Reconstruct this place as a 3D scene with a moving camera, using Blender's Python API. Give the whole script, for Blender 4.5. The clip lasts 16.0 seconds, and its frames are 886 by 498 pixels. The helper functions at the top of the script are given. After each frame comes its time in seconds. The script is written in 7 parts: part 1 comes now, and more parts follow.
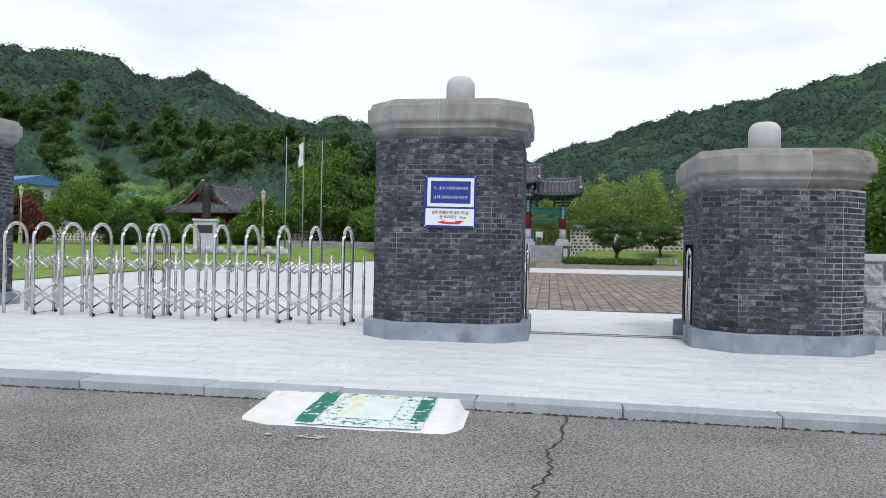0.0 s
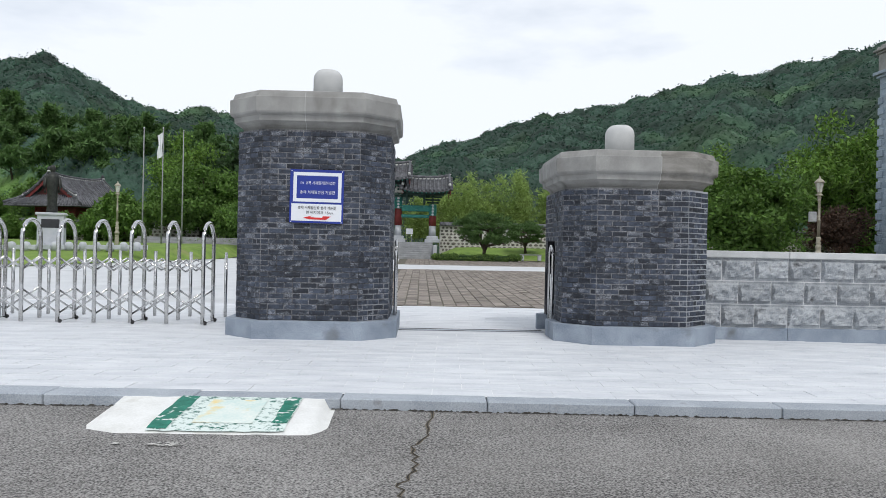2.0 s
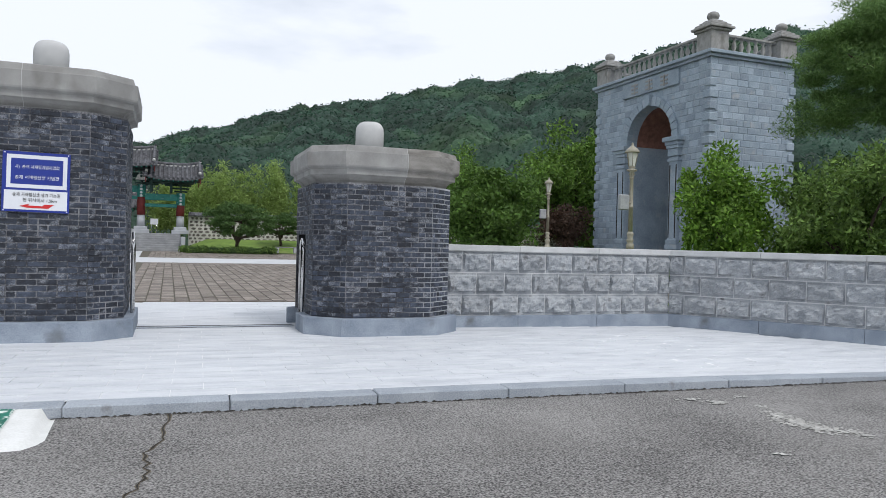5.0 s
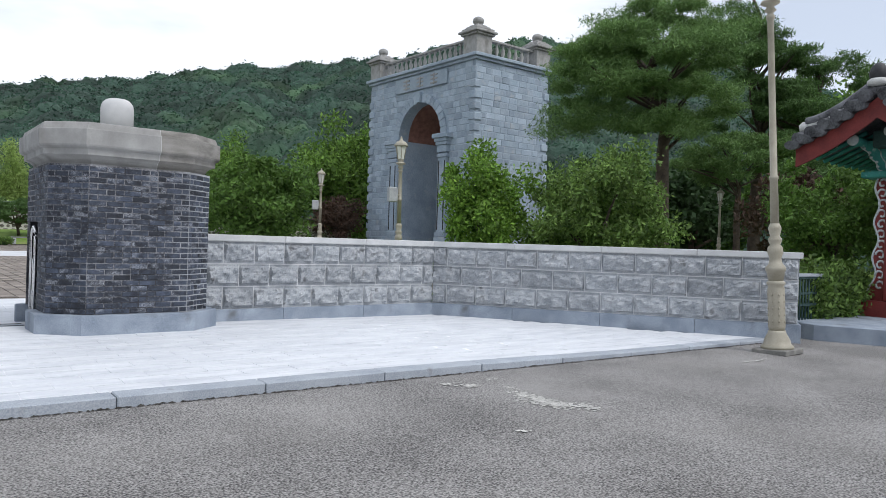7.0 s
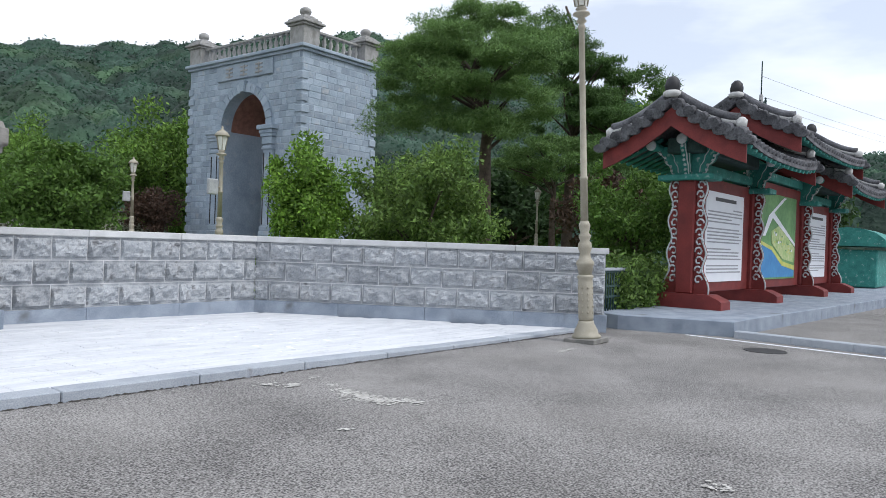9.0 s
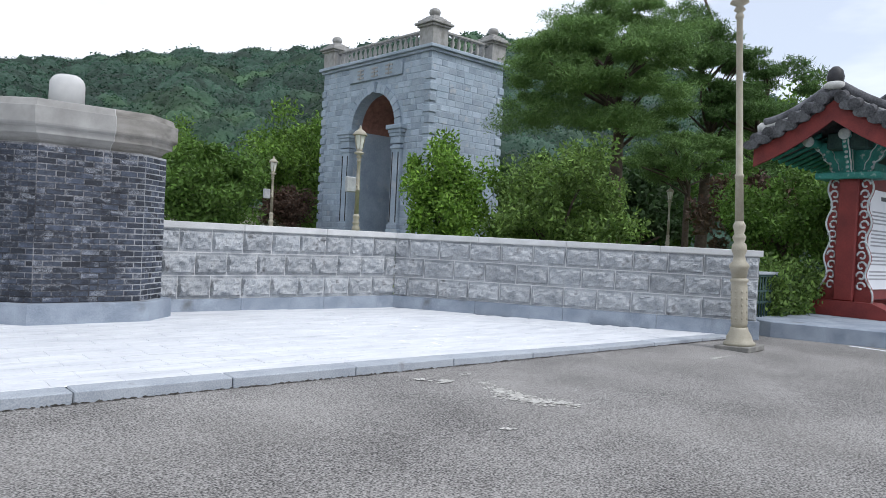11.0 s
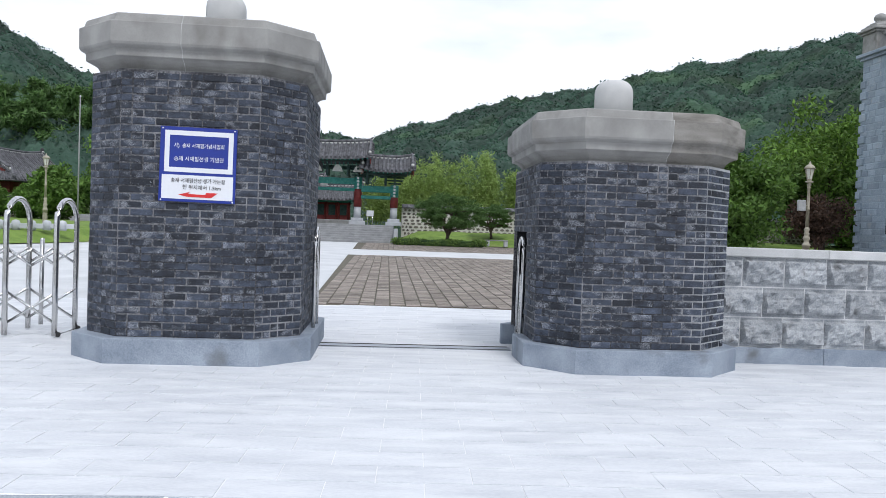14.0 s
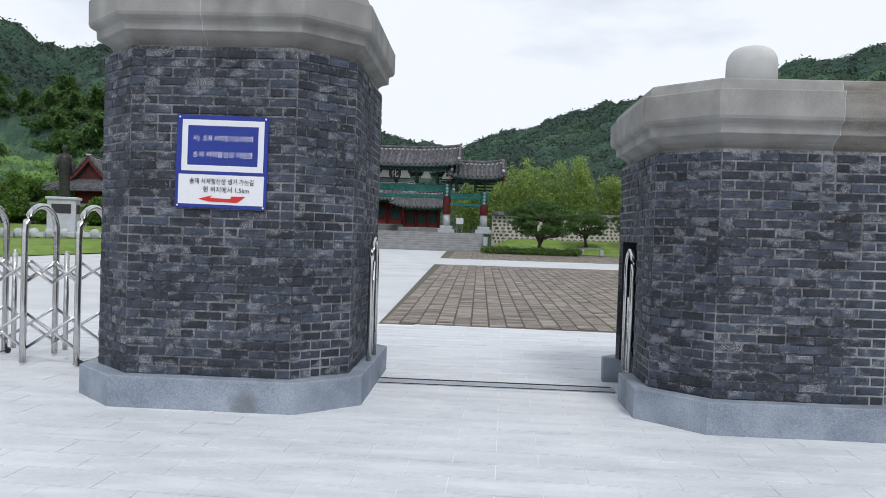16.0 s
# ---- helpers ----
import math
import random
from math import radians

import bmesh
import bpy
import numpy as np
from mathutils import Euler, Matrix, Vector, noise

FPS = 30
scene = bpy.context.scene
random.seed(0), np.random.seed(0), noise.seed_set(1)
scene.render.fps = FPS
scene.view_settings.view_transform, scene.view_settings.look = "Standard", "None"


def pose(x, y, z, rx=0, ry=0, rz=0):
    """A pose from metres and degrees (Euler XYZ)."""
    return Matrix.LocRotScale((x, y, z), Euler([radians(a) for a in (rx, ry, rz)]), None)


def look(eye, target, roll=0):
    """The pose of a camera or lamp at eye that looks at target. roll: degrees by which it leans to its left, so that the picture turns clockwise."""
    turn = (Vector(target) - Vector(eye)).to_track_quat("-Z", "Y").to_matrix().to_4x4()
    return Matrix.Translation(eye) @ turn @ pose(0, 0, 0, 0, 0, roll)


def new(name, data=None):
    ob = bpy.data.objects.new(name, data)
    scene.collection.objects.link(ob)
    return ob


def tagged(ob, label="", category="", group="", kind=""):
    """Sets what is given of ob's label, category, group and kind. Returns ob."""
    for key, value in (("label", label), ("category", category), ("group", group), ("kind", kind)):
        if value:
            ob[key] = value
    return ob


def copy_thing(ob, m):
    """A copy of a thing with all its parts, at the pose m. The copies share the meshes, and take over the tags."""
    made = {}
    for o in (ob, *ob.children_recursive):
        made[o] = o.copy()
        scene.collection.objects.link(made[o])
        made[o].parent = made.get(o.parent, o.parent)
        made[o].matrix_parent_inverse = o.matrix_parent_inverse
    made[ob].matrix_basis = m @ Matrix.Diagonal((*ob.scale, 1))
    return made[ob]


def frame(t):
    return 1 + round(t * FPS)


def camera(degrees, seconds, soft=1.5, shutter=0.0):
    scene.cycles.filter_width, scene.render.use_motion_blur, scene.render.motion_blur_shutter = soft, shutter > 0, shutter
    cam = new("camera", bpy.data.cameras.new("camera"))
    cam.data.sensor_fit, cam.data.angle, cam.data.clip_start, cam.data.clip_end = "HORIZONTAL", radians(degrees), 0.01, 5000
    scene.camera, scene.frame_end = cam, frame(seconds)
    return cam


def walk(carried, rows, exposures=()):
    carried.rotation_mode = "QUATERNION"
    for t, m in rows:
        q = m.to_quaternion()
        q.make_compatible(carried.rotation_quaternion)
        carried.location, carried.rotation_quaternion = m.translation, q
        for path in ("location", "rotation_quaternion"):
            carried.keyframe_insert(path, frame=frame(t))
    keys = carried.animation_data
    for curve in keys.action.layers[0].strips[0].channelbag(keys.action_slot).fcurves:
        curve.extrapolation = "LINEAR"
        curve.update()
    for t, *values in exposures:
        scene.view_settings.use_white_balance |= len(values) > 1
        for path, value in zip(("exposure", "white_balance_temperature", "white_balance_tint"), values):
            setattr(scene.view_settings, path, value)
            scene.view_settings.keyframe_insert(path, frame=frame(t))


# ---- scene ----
cam = camera(62.5, 16.0, soft=0.7)
PATH = [
    (0, (1.934, -11.004, 1.428), (1.643, -9.026, 1.423), 1.1),
    (0.5, (1.944, -10.992, 1.423), (1.759, -9.0, 1.419), 1.1),
    (1, (1.952, -10.977, 1.42), (1.864, -8.979, 1.415), 1.2),
    (1.5, (1.965, -10.959, 1.423), (1.956, -8.959, 1.417), 1.2),
    (2, (1.971, -10.928, 1.423), (2.032, -8.929, 1.416), 1.2),
    (2.5, (1.999, -10.921, 1.419), (2.13, -8.925, 1.411), 1.2),
    (3, (2.025, -10.932, 1.431), (2.246, -8.945, 1.423), 1.3),
    (3.2, (2.018, -10.934, 1.426), (2.282, -8.951, 1.421), 1.5),
    (5.5, (2.118, -11.004, 1.447), (2.965, -9.193, 1.43), 1.5),
    (6, (2.209, -10.975, 1.429), (3.203, -9.239, 1.412), 1.7),
    (6.5, (2.255, -10.986, 1.417), (3.378, -9.33, 1.4), 1.8),
    (7, (2.271, -10.958, 1.425), (3.505, -9.384, 1.408), 1.8),
    (7.5, (2.321, -10.954, 1.436), (3.653, -9.462, 1.418), 1.9),
    (8, (2.362, -10.938, 1.431), (3.779, -9.526, 1.412), 2.0),
    (8.2, (2.371, -10.941, 1.442), (3.818, -9.56, 1.421), 1.9),
    (8.75, (2.372, -10.934, 1.435), (3.903, -9.647, 1.417), 1.97),
    (9.3, (2.347, -10.918, 1.415), (3.936, -9.704, 1.405), 2.16),
    (9.8, (2.316, -10.89, 1.397), (3.915, -9.689, 1.39), 2.38),
    (10.3, (2.288, -10.843, 1.389), (3.834, -9.576, 1.377), 2.6),
    (10.5, (2.255, -10.802, 1.384), (3.764, -9.489, 1.368), 2.8),
    (11, (2.187, -10.572, 1.391), (3.532, -9.092, 1.361), 2.9),
    (11.5, (2.191, -10.241, 1.41), (3.33, -8.598, 1.365), 2.8),
    (12, (2.308, -9.85, 1.441), (3.207, -8.064, 1.39), 2.6),
    (12.5, (2.275, -9.361, 1.469), (2.922, -7.47, 1.409), 2.5),
    (13, (2.377, -8.849, 1.468), (2.816, -6.899, 1.41), 2.3),
    (13.5, (2.455, -8.442, 1.491), (2.73, -6.461, 1.436), 2.2),
    (14, (2.44, -7.97, 1.533), (2.594, -5.977, 1.481), 2.1),
    (14.5, (2.522, -7.515, 1.53), (2.594, -5.517, 1.485), 2.0),
    (15, (2.501, -7.105, 1.541), (2.51, -5.106, 1.494), 2.0),
    (15.5, (2.508, -6.614, 1.562), (2.458, -4.615, 1.518), 1.9),
    (16, (2.641, -6.171, 1.57), (2.542, -4.174, 1.53), 1.9),
]
walk(cam, [(t, look(eye, target, roll)) for t, eye, target, roll in PATH], [(0, 0.1, 6500, 10), (3.2, 0.05, 6470, 10.3), (6, 0.06, 6380, 11.5), (7, 0.23, 6350, 11.8), (8.2, 0.36, 6330, 12), (10.4, 0.39, 6310, 12), (12.5, 0.33, 6290, 12), (13.5, 0.28, 6290, 12), (14.5, 0.16, 6320, 11.5), (16, 0.02, 6450, 10.5)])

# ---- world and light ----
SUN_EL, SUN_AZ = 55.0, 160.0
world = bpy.data.worlds.new("world")
scene.world = world
world.use_nodes = True
wn, wl = world.node_tree.nodes, world.node_tree.links
wn.clear()
w_out = wn.new("ShaderNodeOutputWorld")
w_bg = wn.new("ShaderNodeBackground")
w_bg.inputs["Strength"].default_value = 0.1
sky = wn.new("ShaderNodeTexSky")
sky.sky_type = "NISHITA"
sky.sun_disc = False
sky.sun_elevation, sky.sun_rotation = radians(SUN_EL), radians(SUN_AZ)
w_co = wn.new("ShaderNodeTexCoord")
w_map = wn.new("ShaderNodeMapping")
w_map.inputs["Scale"].default_value = (1.0, 1.0, 3.2)
w_noise = wn.new("ShaderNodeTexNoise")
w_noise.inputs["Scale"].default_value, w_noise.inputs["Detail"].default_value = 1.6, 6.0
w_noise.inputs["Roughness"].default_value = 0.55
w_ramp = wn.new("ShaderNodeValToRGB")
w_ramp.color_ramp.elements[0].position, w_ramp.color_ramp.elements[1].position = 0.36, 0.56
w_ramp.color_ramp.elements[0].color = (0.5, 0.5, 0.5, 1)
w_mix = wn.new("ShaderNodeMix")
w_mix.data_type = "RGBA"
w_mix.inputs["B"].default_value = (8.9, 9.4, 10.1, 1)
wl.new(w_co.outputs["Generated"], w_map.inputs["Vector"])
wl.new(w_map.outputs["Vector"], w_noise.inputs["Vector"])
wl.new(w_noise.outputs["Fac"], w_ramp.inputs["Fac"])
wl.new(w_ramp.outputs["Color"], w_mix.inputs["Factor"])
wl.new(sky.outputs["Color"], w_mix.inputs["A"])
wl.new(w_mix.outputs["Result"], w_bg.inputs["Color"])
wl.new(w_bg.outputs["Background"], w_out.inputs["Surface"])
sun = new("sun", bpy.data.lights.new("sun", "SUN"))
sun.data.energy, sun.data.angle, sun.data.color = 1.4, radians(14), (1.0, 0.975, 0.94)
az, el = radians(SUN_AZ), radians(SUN_EL)
sun.matrix_world = look((math.sin(az) * math.cos(el) * 50, math.cos(az) * math.cos(el) * 50, math.sin(el) * 50), (0, 0, 0))


# ---- materials ----
def material(name, c1, c2, scale=4.0, rough=0.8, bump=0.3, fine=60.0, metal=0.0, spread=0.0, island=False, stain=None, contrast=(0.35, 0.65), bump_dist=0.01, trans=0.0, stretch=(1, 1, 1), mix=0.4, crackle=0.0, world=False):
    """Two tones mixed by coarse and fine noise, with fine relief, optional stains and a tone that differs from piece to piece."""
    m = bpy.data.materials.new(name)
    m.use_nodes = True
    n, l = m.node_tree.nodes, m.node_tree.links
    b = n["Principled BSDF"]
    b.inputs["Roughness"].default_value, b.inputs["Metallic"].default_value = rough, metal
    co = n.new("ShaderNodeTexCoord")
    mp = n.new("ShaderNodeMapping")
    mp.inputs["Scale"].default_value = stretch
    where = n.new("ShaderNodeNewGeometry").outputs["Position"] if world else co.outputs["Object"]
    l.new(where, mp.inputs["Vector"])
    vec = mp.outputs["Vector"]
    info = n.new("ShaderNodeNewGeometry" if island else "ShaderNodeObjectInfo")
    rnd = info.outputs["Random Per Island" if island else "Random"]
    if spread and not world:
        add = n.new("ShaderNodeVectorMath")
        add.operation = "ADD"
        cmb = n.new("ShaderNodeCombineXYZ")
        mul = n.new("ShaderNodeMath")
        mul.operation = "MULTIPLY"
        mul.inputs[1].default_value = 37.0
        l.new(rnd, mul.inputs[0])
        l.new(mul.outputs[0], cmb.inputs[0])
        l.new(mul.outputs[0], cmb.inputs[1])
        l.new(vec, add.inputs[0])
        l.new(cmb.outputs[0], add.inputs[1])
        vec = add.outputs[0]
    big, small = n.new("ShaderNodeTexNoise"), n.new("ShaderNodeTexNoise")
    big.inputs["Scale"].default_value, big.inputs["Detail"].default_value = scale, 5.0
    small.inputs["Scale"].default_value, small.inputs["Detail"].default_value = fine, 3.0
    l.new(vec, big.inputs["Vector"])
    l.new(vec, small.inputs["Vector"])
    av = n.new("ShaderNodeMix")
    av.inputs["Factor"].default_value = mix
    l.new(big.outputs["Fac"], av.inputs["A"])
    l.new(small.outputs["Fac"], av.inputs["B"])
    ramp = n.new("ShaderNodeValToRGB")
    e = ramp.color_ramp.elements
    e[0].position, e[1].position = contrast
    e[0].color, e[1].color = (*c1, 1), (*c2, 1)
    l.new(av.outputs["Result"], ramp.inputs["Fac"])
    col = ramp.outputs["Color"]
    if spread:
        hs = n.new("ShaderNodeHueSaturation")
        mr = n.new("ShaderNodeMapRange")
        mr.inputs["To Min"].default_value, mr.inputs["To Max"].default_value = 1 - spread, 1 + spread
        l.new(rnd, mr.inputs["Value"])
        l.new(mr.outputs["Result"], hs.inputs["Value"])
        l.new(col, hs.inputs["Color"])
        col = hs.outputs["Color"]
    if stain:
        s_col, s_scale, s_lo, s_hi = stain
        sn = n.new("ShaderNodeTexNoise")
        sn.inputs["Scale"].default_value, sn.inputs["Detail"].default_value = s_scale, 6.0
        l.new(vec, sn.inputs["Vector"])
        sr = n.new("ShaderNodeMapRange")
        sr.inputs["From Min"].default_value, sr.inputs["From Max"].default_value = s_lo, s_hi
        l.new(sn.outputs["Fac"], sr.inputs["Value"])
        mx = n.new("ShaderNodeMix")
        mx.data_type = "RGBA"
        mx.inputs["B"].default_value = (*s_col, 1)
        l.new(sr.outputs["Result"], mx.inputs["Factor"])
        l.new(col, mx.inputs["A"])
        col = mx.outputs["Result"]
    if crackle:
        vo = n.new("ShaderNodeTexVoronoi")
        vo.feature = "DISTANCE_TO_EDGE"
        vo.inputs["Scale"].default_value = 75.0
        l.new(vec, vo.inputs["Vector"])
        edge, pick, both = n.new("ShaderNodeMapRange"), n.new("ShaderNodeMapRange"), n.new("ShaderNodeMath")
        edge.inputs["From Min"].default_value, edge.inputs["From Max"].default_value = 0.06, 0.22
        edge.inputs["To Min"].default_value, edge.inputs["To Max"].default_value = 0.0, crackle
        sn2 = n.new("ShaderNodeTexNoise")
        sn2.inputs["Scale"].default_value = 5.0
        l.new(vec, sn2.inputs["Vector"])
        pick.inputs["From Min"].default_value, pick.inputs["From Max"].default_value = 0.53, 0.66
        both.operation = "MULTIPLY"
        l.new(vo.outputs["Distance"], edge.inputs["Value"])
        l.new(sn2.outputs["Fac"], pick.inputs["Value"])
        l.new(edge.outputs["Result"], both.inputs[0])
        l.new(pick.outputs["Result"], both.inputs[1])
        cx = n.new("ShaderNodeMix")
        cx.data_type = "RGBA"
        cx.inputs["B"].default_value = (0.4, 0.42, 0.46, 1)
        l.new(both.outputs[0], cx.inputs["Factor"])
        l.new(col, cx.inputs["A"])
        col = cx.outputs["Result"]
    l.new(col, b.inputs["Base Color"])
    if bump:
        bp = n.new("ShaderNodeBump")
        bp.inputs["Strength"].default_value, bp.inputs["Distance"].default_value = bump, bump_dist
        l.new(av.outputs["Result"], bp.inputs["Height"])
        l.new(bp.outputs["Normal"], b.inputs["Normal"])
    if trans:
        b.inputs["Subsurface Weight"].default_value = 0.0
        tr = n.new("ShaderNodeBsdfTranslucent")
        l.new(col, tr.inputs["Color"])
        ms = n.new("ShaderNodeMixShader")
        ms.inputs["Fac"].default_value = trans
        l.new(b.outputs["BSDF"], ms.inputs[1])
        l.new(tr.outputs["BSDF"], ms.inputs[2])
        l.new(ms.outputs["Shader"], n["Material Output"].inputs["Surface"])
    return m


M_asphalt = material("asphalt", (0.033, 0.031, 0.03), (0.375, 0.362, 0.345), 0.7, 0.9, 1.0, 62, stain=((0.21, 0.2, 0.185), 0.45, 0.5, 1.2), contrast=(0.37, 0.63), bump_dist=0.014, mix=0.78)
M_granite = material("pale_granite", (0.38, 0.4, 0.43), (0.5, 0.51, 0.53), 3, 0.7, 0.15, 140, spread=0.08)
M_plinth = material("grey_granite_plinth", (0.16, 0.195, 0.245), (0.33, 0.375, 0.435), 3, 0.75, 0.25, 95, contrast=(0.36, 0.64), mix=0.5, stain=((0.13, 0.14, 0.15), 2.2, 0.6, 0.78))
M_kerb = material("kerb_granite", (0.25, 0.28, 0.32), (0.43, 0.46, 0.495), 3, 0.75, 0.3, 75, spread=0.06, mix=0.65, stain=((0.17, 0.17, 0.165), 6, 0.64, 0.86))
M_grit = material("dark_grit", (0.02, 0.018, 0.015), (0.085, 0.08, 0.07), 14, 0.95, 0.4, 90)
M_tile = material("paving_granite", (0.49, 0.51, 0.545), (0.73, 0.745, 0.765), 2.2, 0.62, 0.12, 65, spread=0.025, world=True, stain=((0.72, 0.735, 0.75), 3.5, 0.5, 0.75), stretch=(0.45, 1.9, 1), contrast=(0.3, 0.7))
M_tile_far = material("paving_granite_rest", (0.49, 0.51, 0.545), (0.73, 0.745, 0.765), 2.2, 0.62, 0.12, 65, spread=0.025, world=True, island=True, stain=((0.72, 0.735, 0.75), 3.5, 0.5, 0.75), stretch=(0.45, 1.9, 1), contrast=(0.3, 0.7))
M_joint = material("paving_joint", (0.74, 0.745, 0.75), (0.86, 0.86, 0.865), 6, 0.9, 0.1, 80)
M_brick = material("black_brick", (0.01, 0.0125, 0.019), (0.06, 0.075, 0.108), 8, 0.72, 0.8, 70, crackle=0.8, spread=0.55, stain=((0.3, 0.325, 0.365), 34, 0.66, 0.8), contrast=(0.36, 0.7), stretch=(1, 1, 1.6))
M_brick_rest = material("black_brick_rest", (0.01, 0.0125, 0.019), (0.06, 0.075, 0.108), 8, 0.72, 0.8, 70, crackle=0.8, spread=0.55, island=True, stain=((0.3, 0.325, 0.365), 34, 0.66, 0.8), contrast=(0.36, 0.7), stretch=(1, 1, 1.6))
M_mortar = material("mortar", (0.035, 0.036, 0.042), (0.27, 0.27, 0.28), 1.4, 0.95, 0.3, 40, contrast=(0.42, 0.62))
M_mortar_new = material("repointed_mortar", (0.035, 0.036, 0.042), (0.27, 0.27, 0.28), 1.4, 0.95, 0.3, 40, contrast=(0.42, 0.62))
mn, ml = M_mortar_new.node_tree.nodes, M_mortar_new.node_tree.links
m_co, m_xyz, m_mr, m_mx = mn.new("ShaderNodeTexCoord"), mn.new("ShaderNodeSeparateXYZ"), mn.new("ShaderNodeMapRange"), mn.new("ShaderNodeMix")
m_mx.data_type = "RGBA"
m_mx.inputs["B"].default_value = (0.38, 0.39, 0.4, 1)
m_mr.inputs["From Min"].default_value, m_mr.inputs["From Max"].default_value = 5.7, 6.3
ml.new(m_co.outputs["Object"], m_xyz.inputs[0])
ml.new(m_xyz.outputs["X"], m_mr.inputs["Value"])
ml.new(m_mr.outputs["Result"], m_mx.inputs["Factor"])
ml.new(mn["Principled BSDF"].inputs["Base Color"].links[0].from_socket, m_mx.inputs["A"])
ml.new(m_mx.outputs["Result"], mn["Principled BSDF"].inputs["Base Color"])
M_cap = material("weathered_cap_stone", (0.235, 0.232, 0.222), (0.38, 0.376, 0.362), 2.6, 0.85, 0.35, 110, stain=((0.16, 0.152, 0.138), 1.6, 0.54, 0.8), stretch=(1.4, 1.4, 1.0))
M_cap_worn = material("brown_weathered_cap_stone", (0.18, 0.17, 0.153), (0.335, 0.32, 0.295), 4.5, 0.9, 0.5, 90, stain=((0.085, 0.078, 0.066), 3.0, 0.52, 0.76), stretch=(0.7, 0.7, 2.0))
M_mortar_pale = material("pale_mortar", (0.5, 0.51, 0.52), (0.66, 0.66, 0.66), 6, 0.9, 0.2, 90)
# near-black: the shade inside slot and grooves put into the colour
M_recess_shade = material("dark_recess_shade", (0.008, 0.009, 0.011), (0.03, 0.032, 0.037), 6, 0.9, 0.4, 60)
M_dome = material("white_stone_dome", (0.47, 0.475, 0.475), (0.6, 0.6, 0.59), 4, 0.7, 0.1, 120)
M_rock = material("rough_granite_block", (0.22, 0.24, 0.26), (0.44, 0.455, 0.47), 5, 0.85, 0.9, 45, spread=0.12, stain=((0.11, 0.112, 0.115), 5.0, 0.6, 0.76), bump_dist=0.03)
M_wallcap = material("wall_cap_granite", (0.42, 0.43, 0.43), (0.58, 0.585, 0.585), 3, 0.7, 0.15, 120, spread=0.06)
M_lawn = material("lawn", (0.09, 0.16, 0.022), (0.2, 0.3, 0.05), 1.6, 0.95, 1.0, 90, stain=((0.25, 0.24, 0.1), 0.7, 0.6, 0.8))
M_earth = material("ground_earth", (0.1, 0.12, 0.05), (0.18, 0.17, 0.09), 0.6, 0.95, 0.6, 12)
# leaf greens, shifted slightly blue to paint in the distance haze
FOREST_HAZY = ((0.026, 0.066, 0.046), (0.076, 0.143, 0.096))
# surface under the sprays: same greens halved, understory shade put into the colour
M_forest_shaded = material("forest", (0.013, 0.034, 0.024), (0.036, 0.074, 0.05), 0.06, 0.95, 1.0, 0.5, stain=((0.058, 0.115, 0.052), 0.02, 0.54, 0.72), bump_dist=1.5, mix=0.5)
M_forest_leaf = material("forest_leaf", *FOREST_HAZY, 0.06, 0.95, 0.0, 0.5, stain=((0.058, 0.115, 0.052), 0.02, 0.54, 0.72), trans=0.5, mix=0.5)


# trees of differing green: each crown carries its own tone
for fm in (M_forest_shaded, M_forest_leaf):
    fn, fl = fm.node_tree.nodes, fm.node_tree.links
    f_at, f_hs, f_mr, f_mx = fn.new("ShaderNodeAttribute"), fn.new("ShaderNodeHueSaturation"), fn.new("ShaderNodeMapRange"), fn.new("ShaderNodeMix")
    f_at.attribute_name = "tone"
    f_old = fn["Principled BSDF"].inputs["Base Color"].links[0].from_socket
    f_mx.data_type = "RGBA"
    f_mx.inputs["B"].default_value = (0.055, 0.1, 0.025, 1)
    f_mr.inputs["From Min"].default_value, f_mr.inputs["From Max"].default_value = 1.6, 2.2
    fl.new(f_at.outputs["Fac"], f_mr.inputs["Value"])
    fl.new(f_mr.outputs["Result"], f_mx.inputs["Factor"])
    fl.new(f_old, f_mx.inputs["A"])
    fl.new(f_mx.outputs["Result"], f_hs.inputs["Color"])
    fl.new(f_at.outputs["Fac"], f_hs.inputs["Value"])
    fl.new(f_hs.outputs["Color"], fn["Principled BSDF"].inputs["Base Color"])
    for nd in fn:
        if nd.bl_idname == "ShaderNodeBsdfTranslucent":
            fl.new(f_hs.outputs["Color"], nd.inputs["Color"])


# ---- mesh helpers ----
def add_box(bm, c, size, bev=0.0, m=None):
    r = bmesh.ops.create_cube(bm, size=1.0)
    vs = r["verts"]
    bmesh.ops.scale(bm, vec=size, verts=vs)
    if bev:
        es = list({e for v in vs for e in v.link_edges})
        vs = bmesh.ops.bevel(bm, geom=es, offset=bev, segments=1, affect="EDGES")["verts"]
    bmesh.ops.translate(bm, vec=c, verts=vs)
    if m is not None:
        bmesh.ops.transform(bm, matrix=m, verts=vs)
    return vs


def add_loft(bm, rings, cap=True):
    """Joins closed rings of equal length by quads."""
    vs = [[bm.verts.new(p) for p in ring] for ring in rings]
    n = len(vs[0])
    for a, b in zip(vs, vs[1:]):
        for i in range(n):
            bm.faces.new((a[i], a[(i + 1) % n], b[(i + 1) % n], b[i]))
    if cap:
        bm.faces.new(vs[0][::-1])
        bm.faces.new(vs[-1])
    return vs


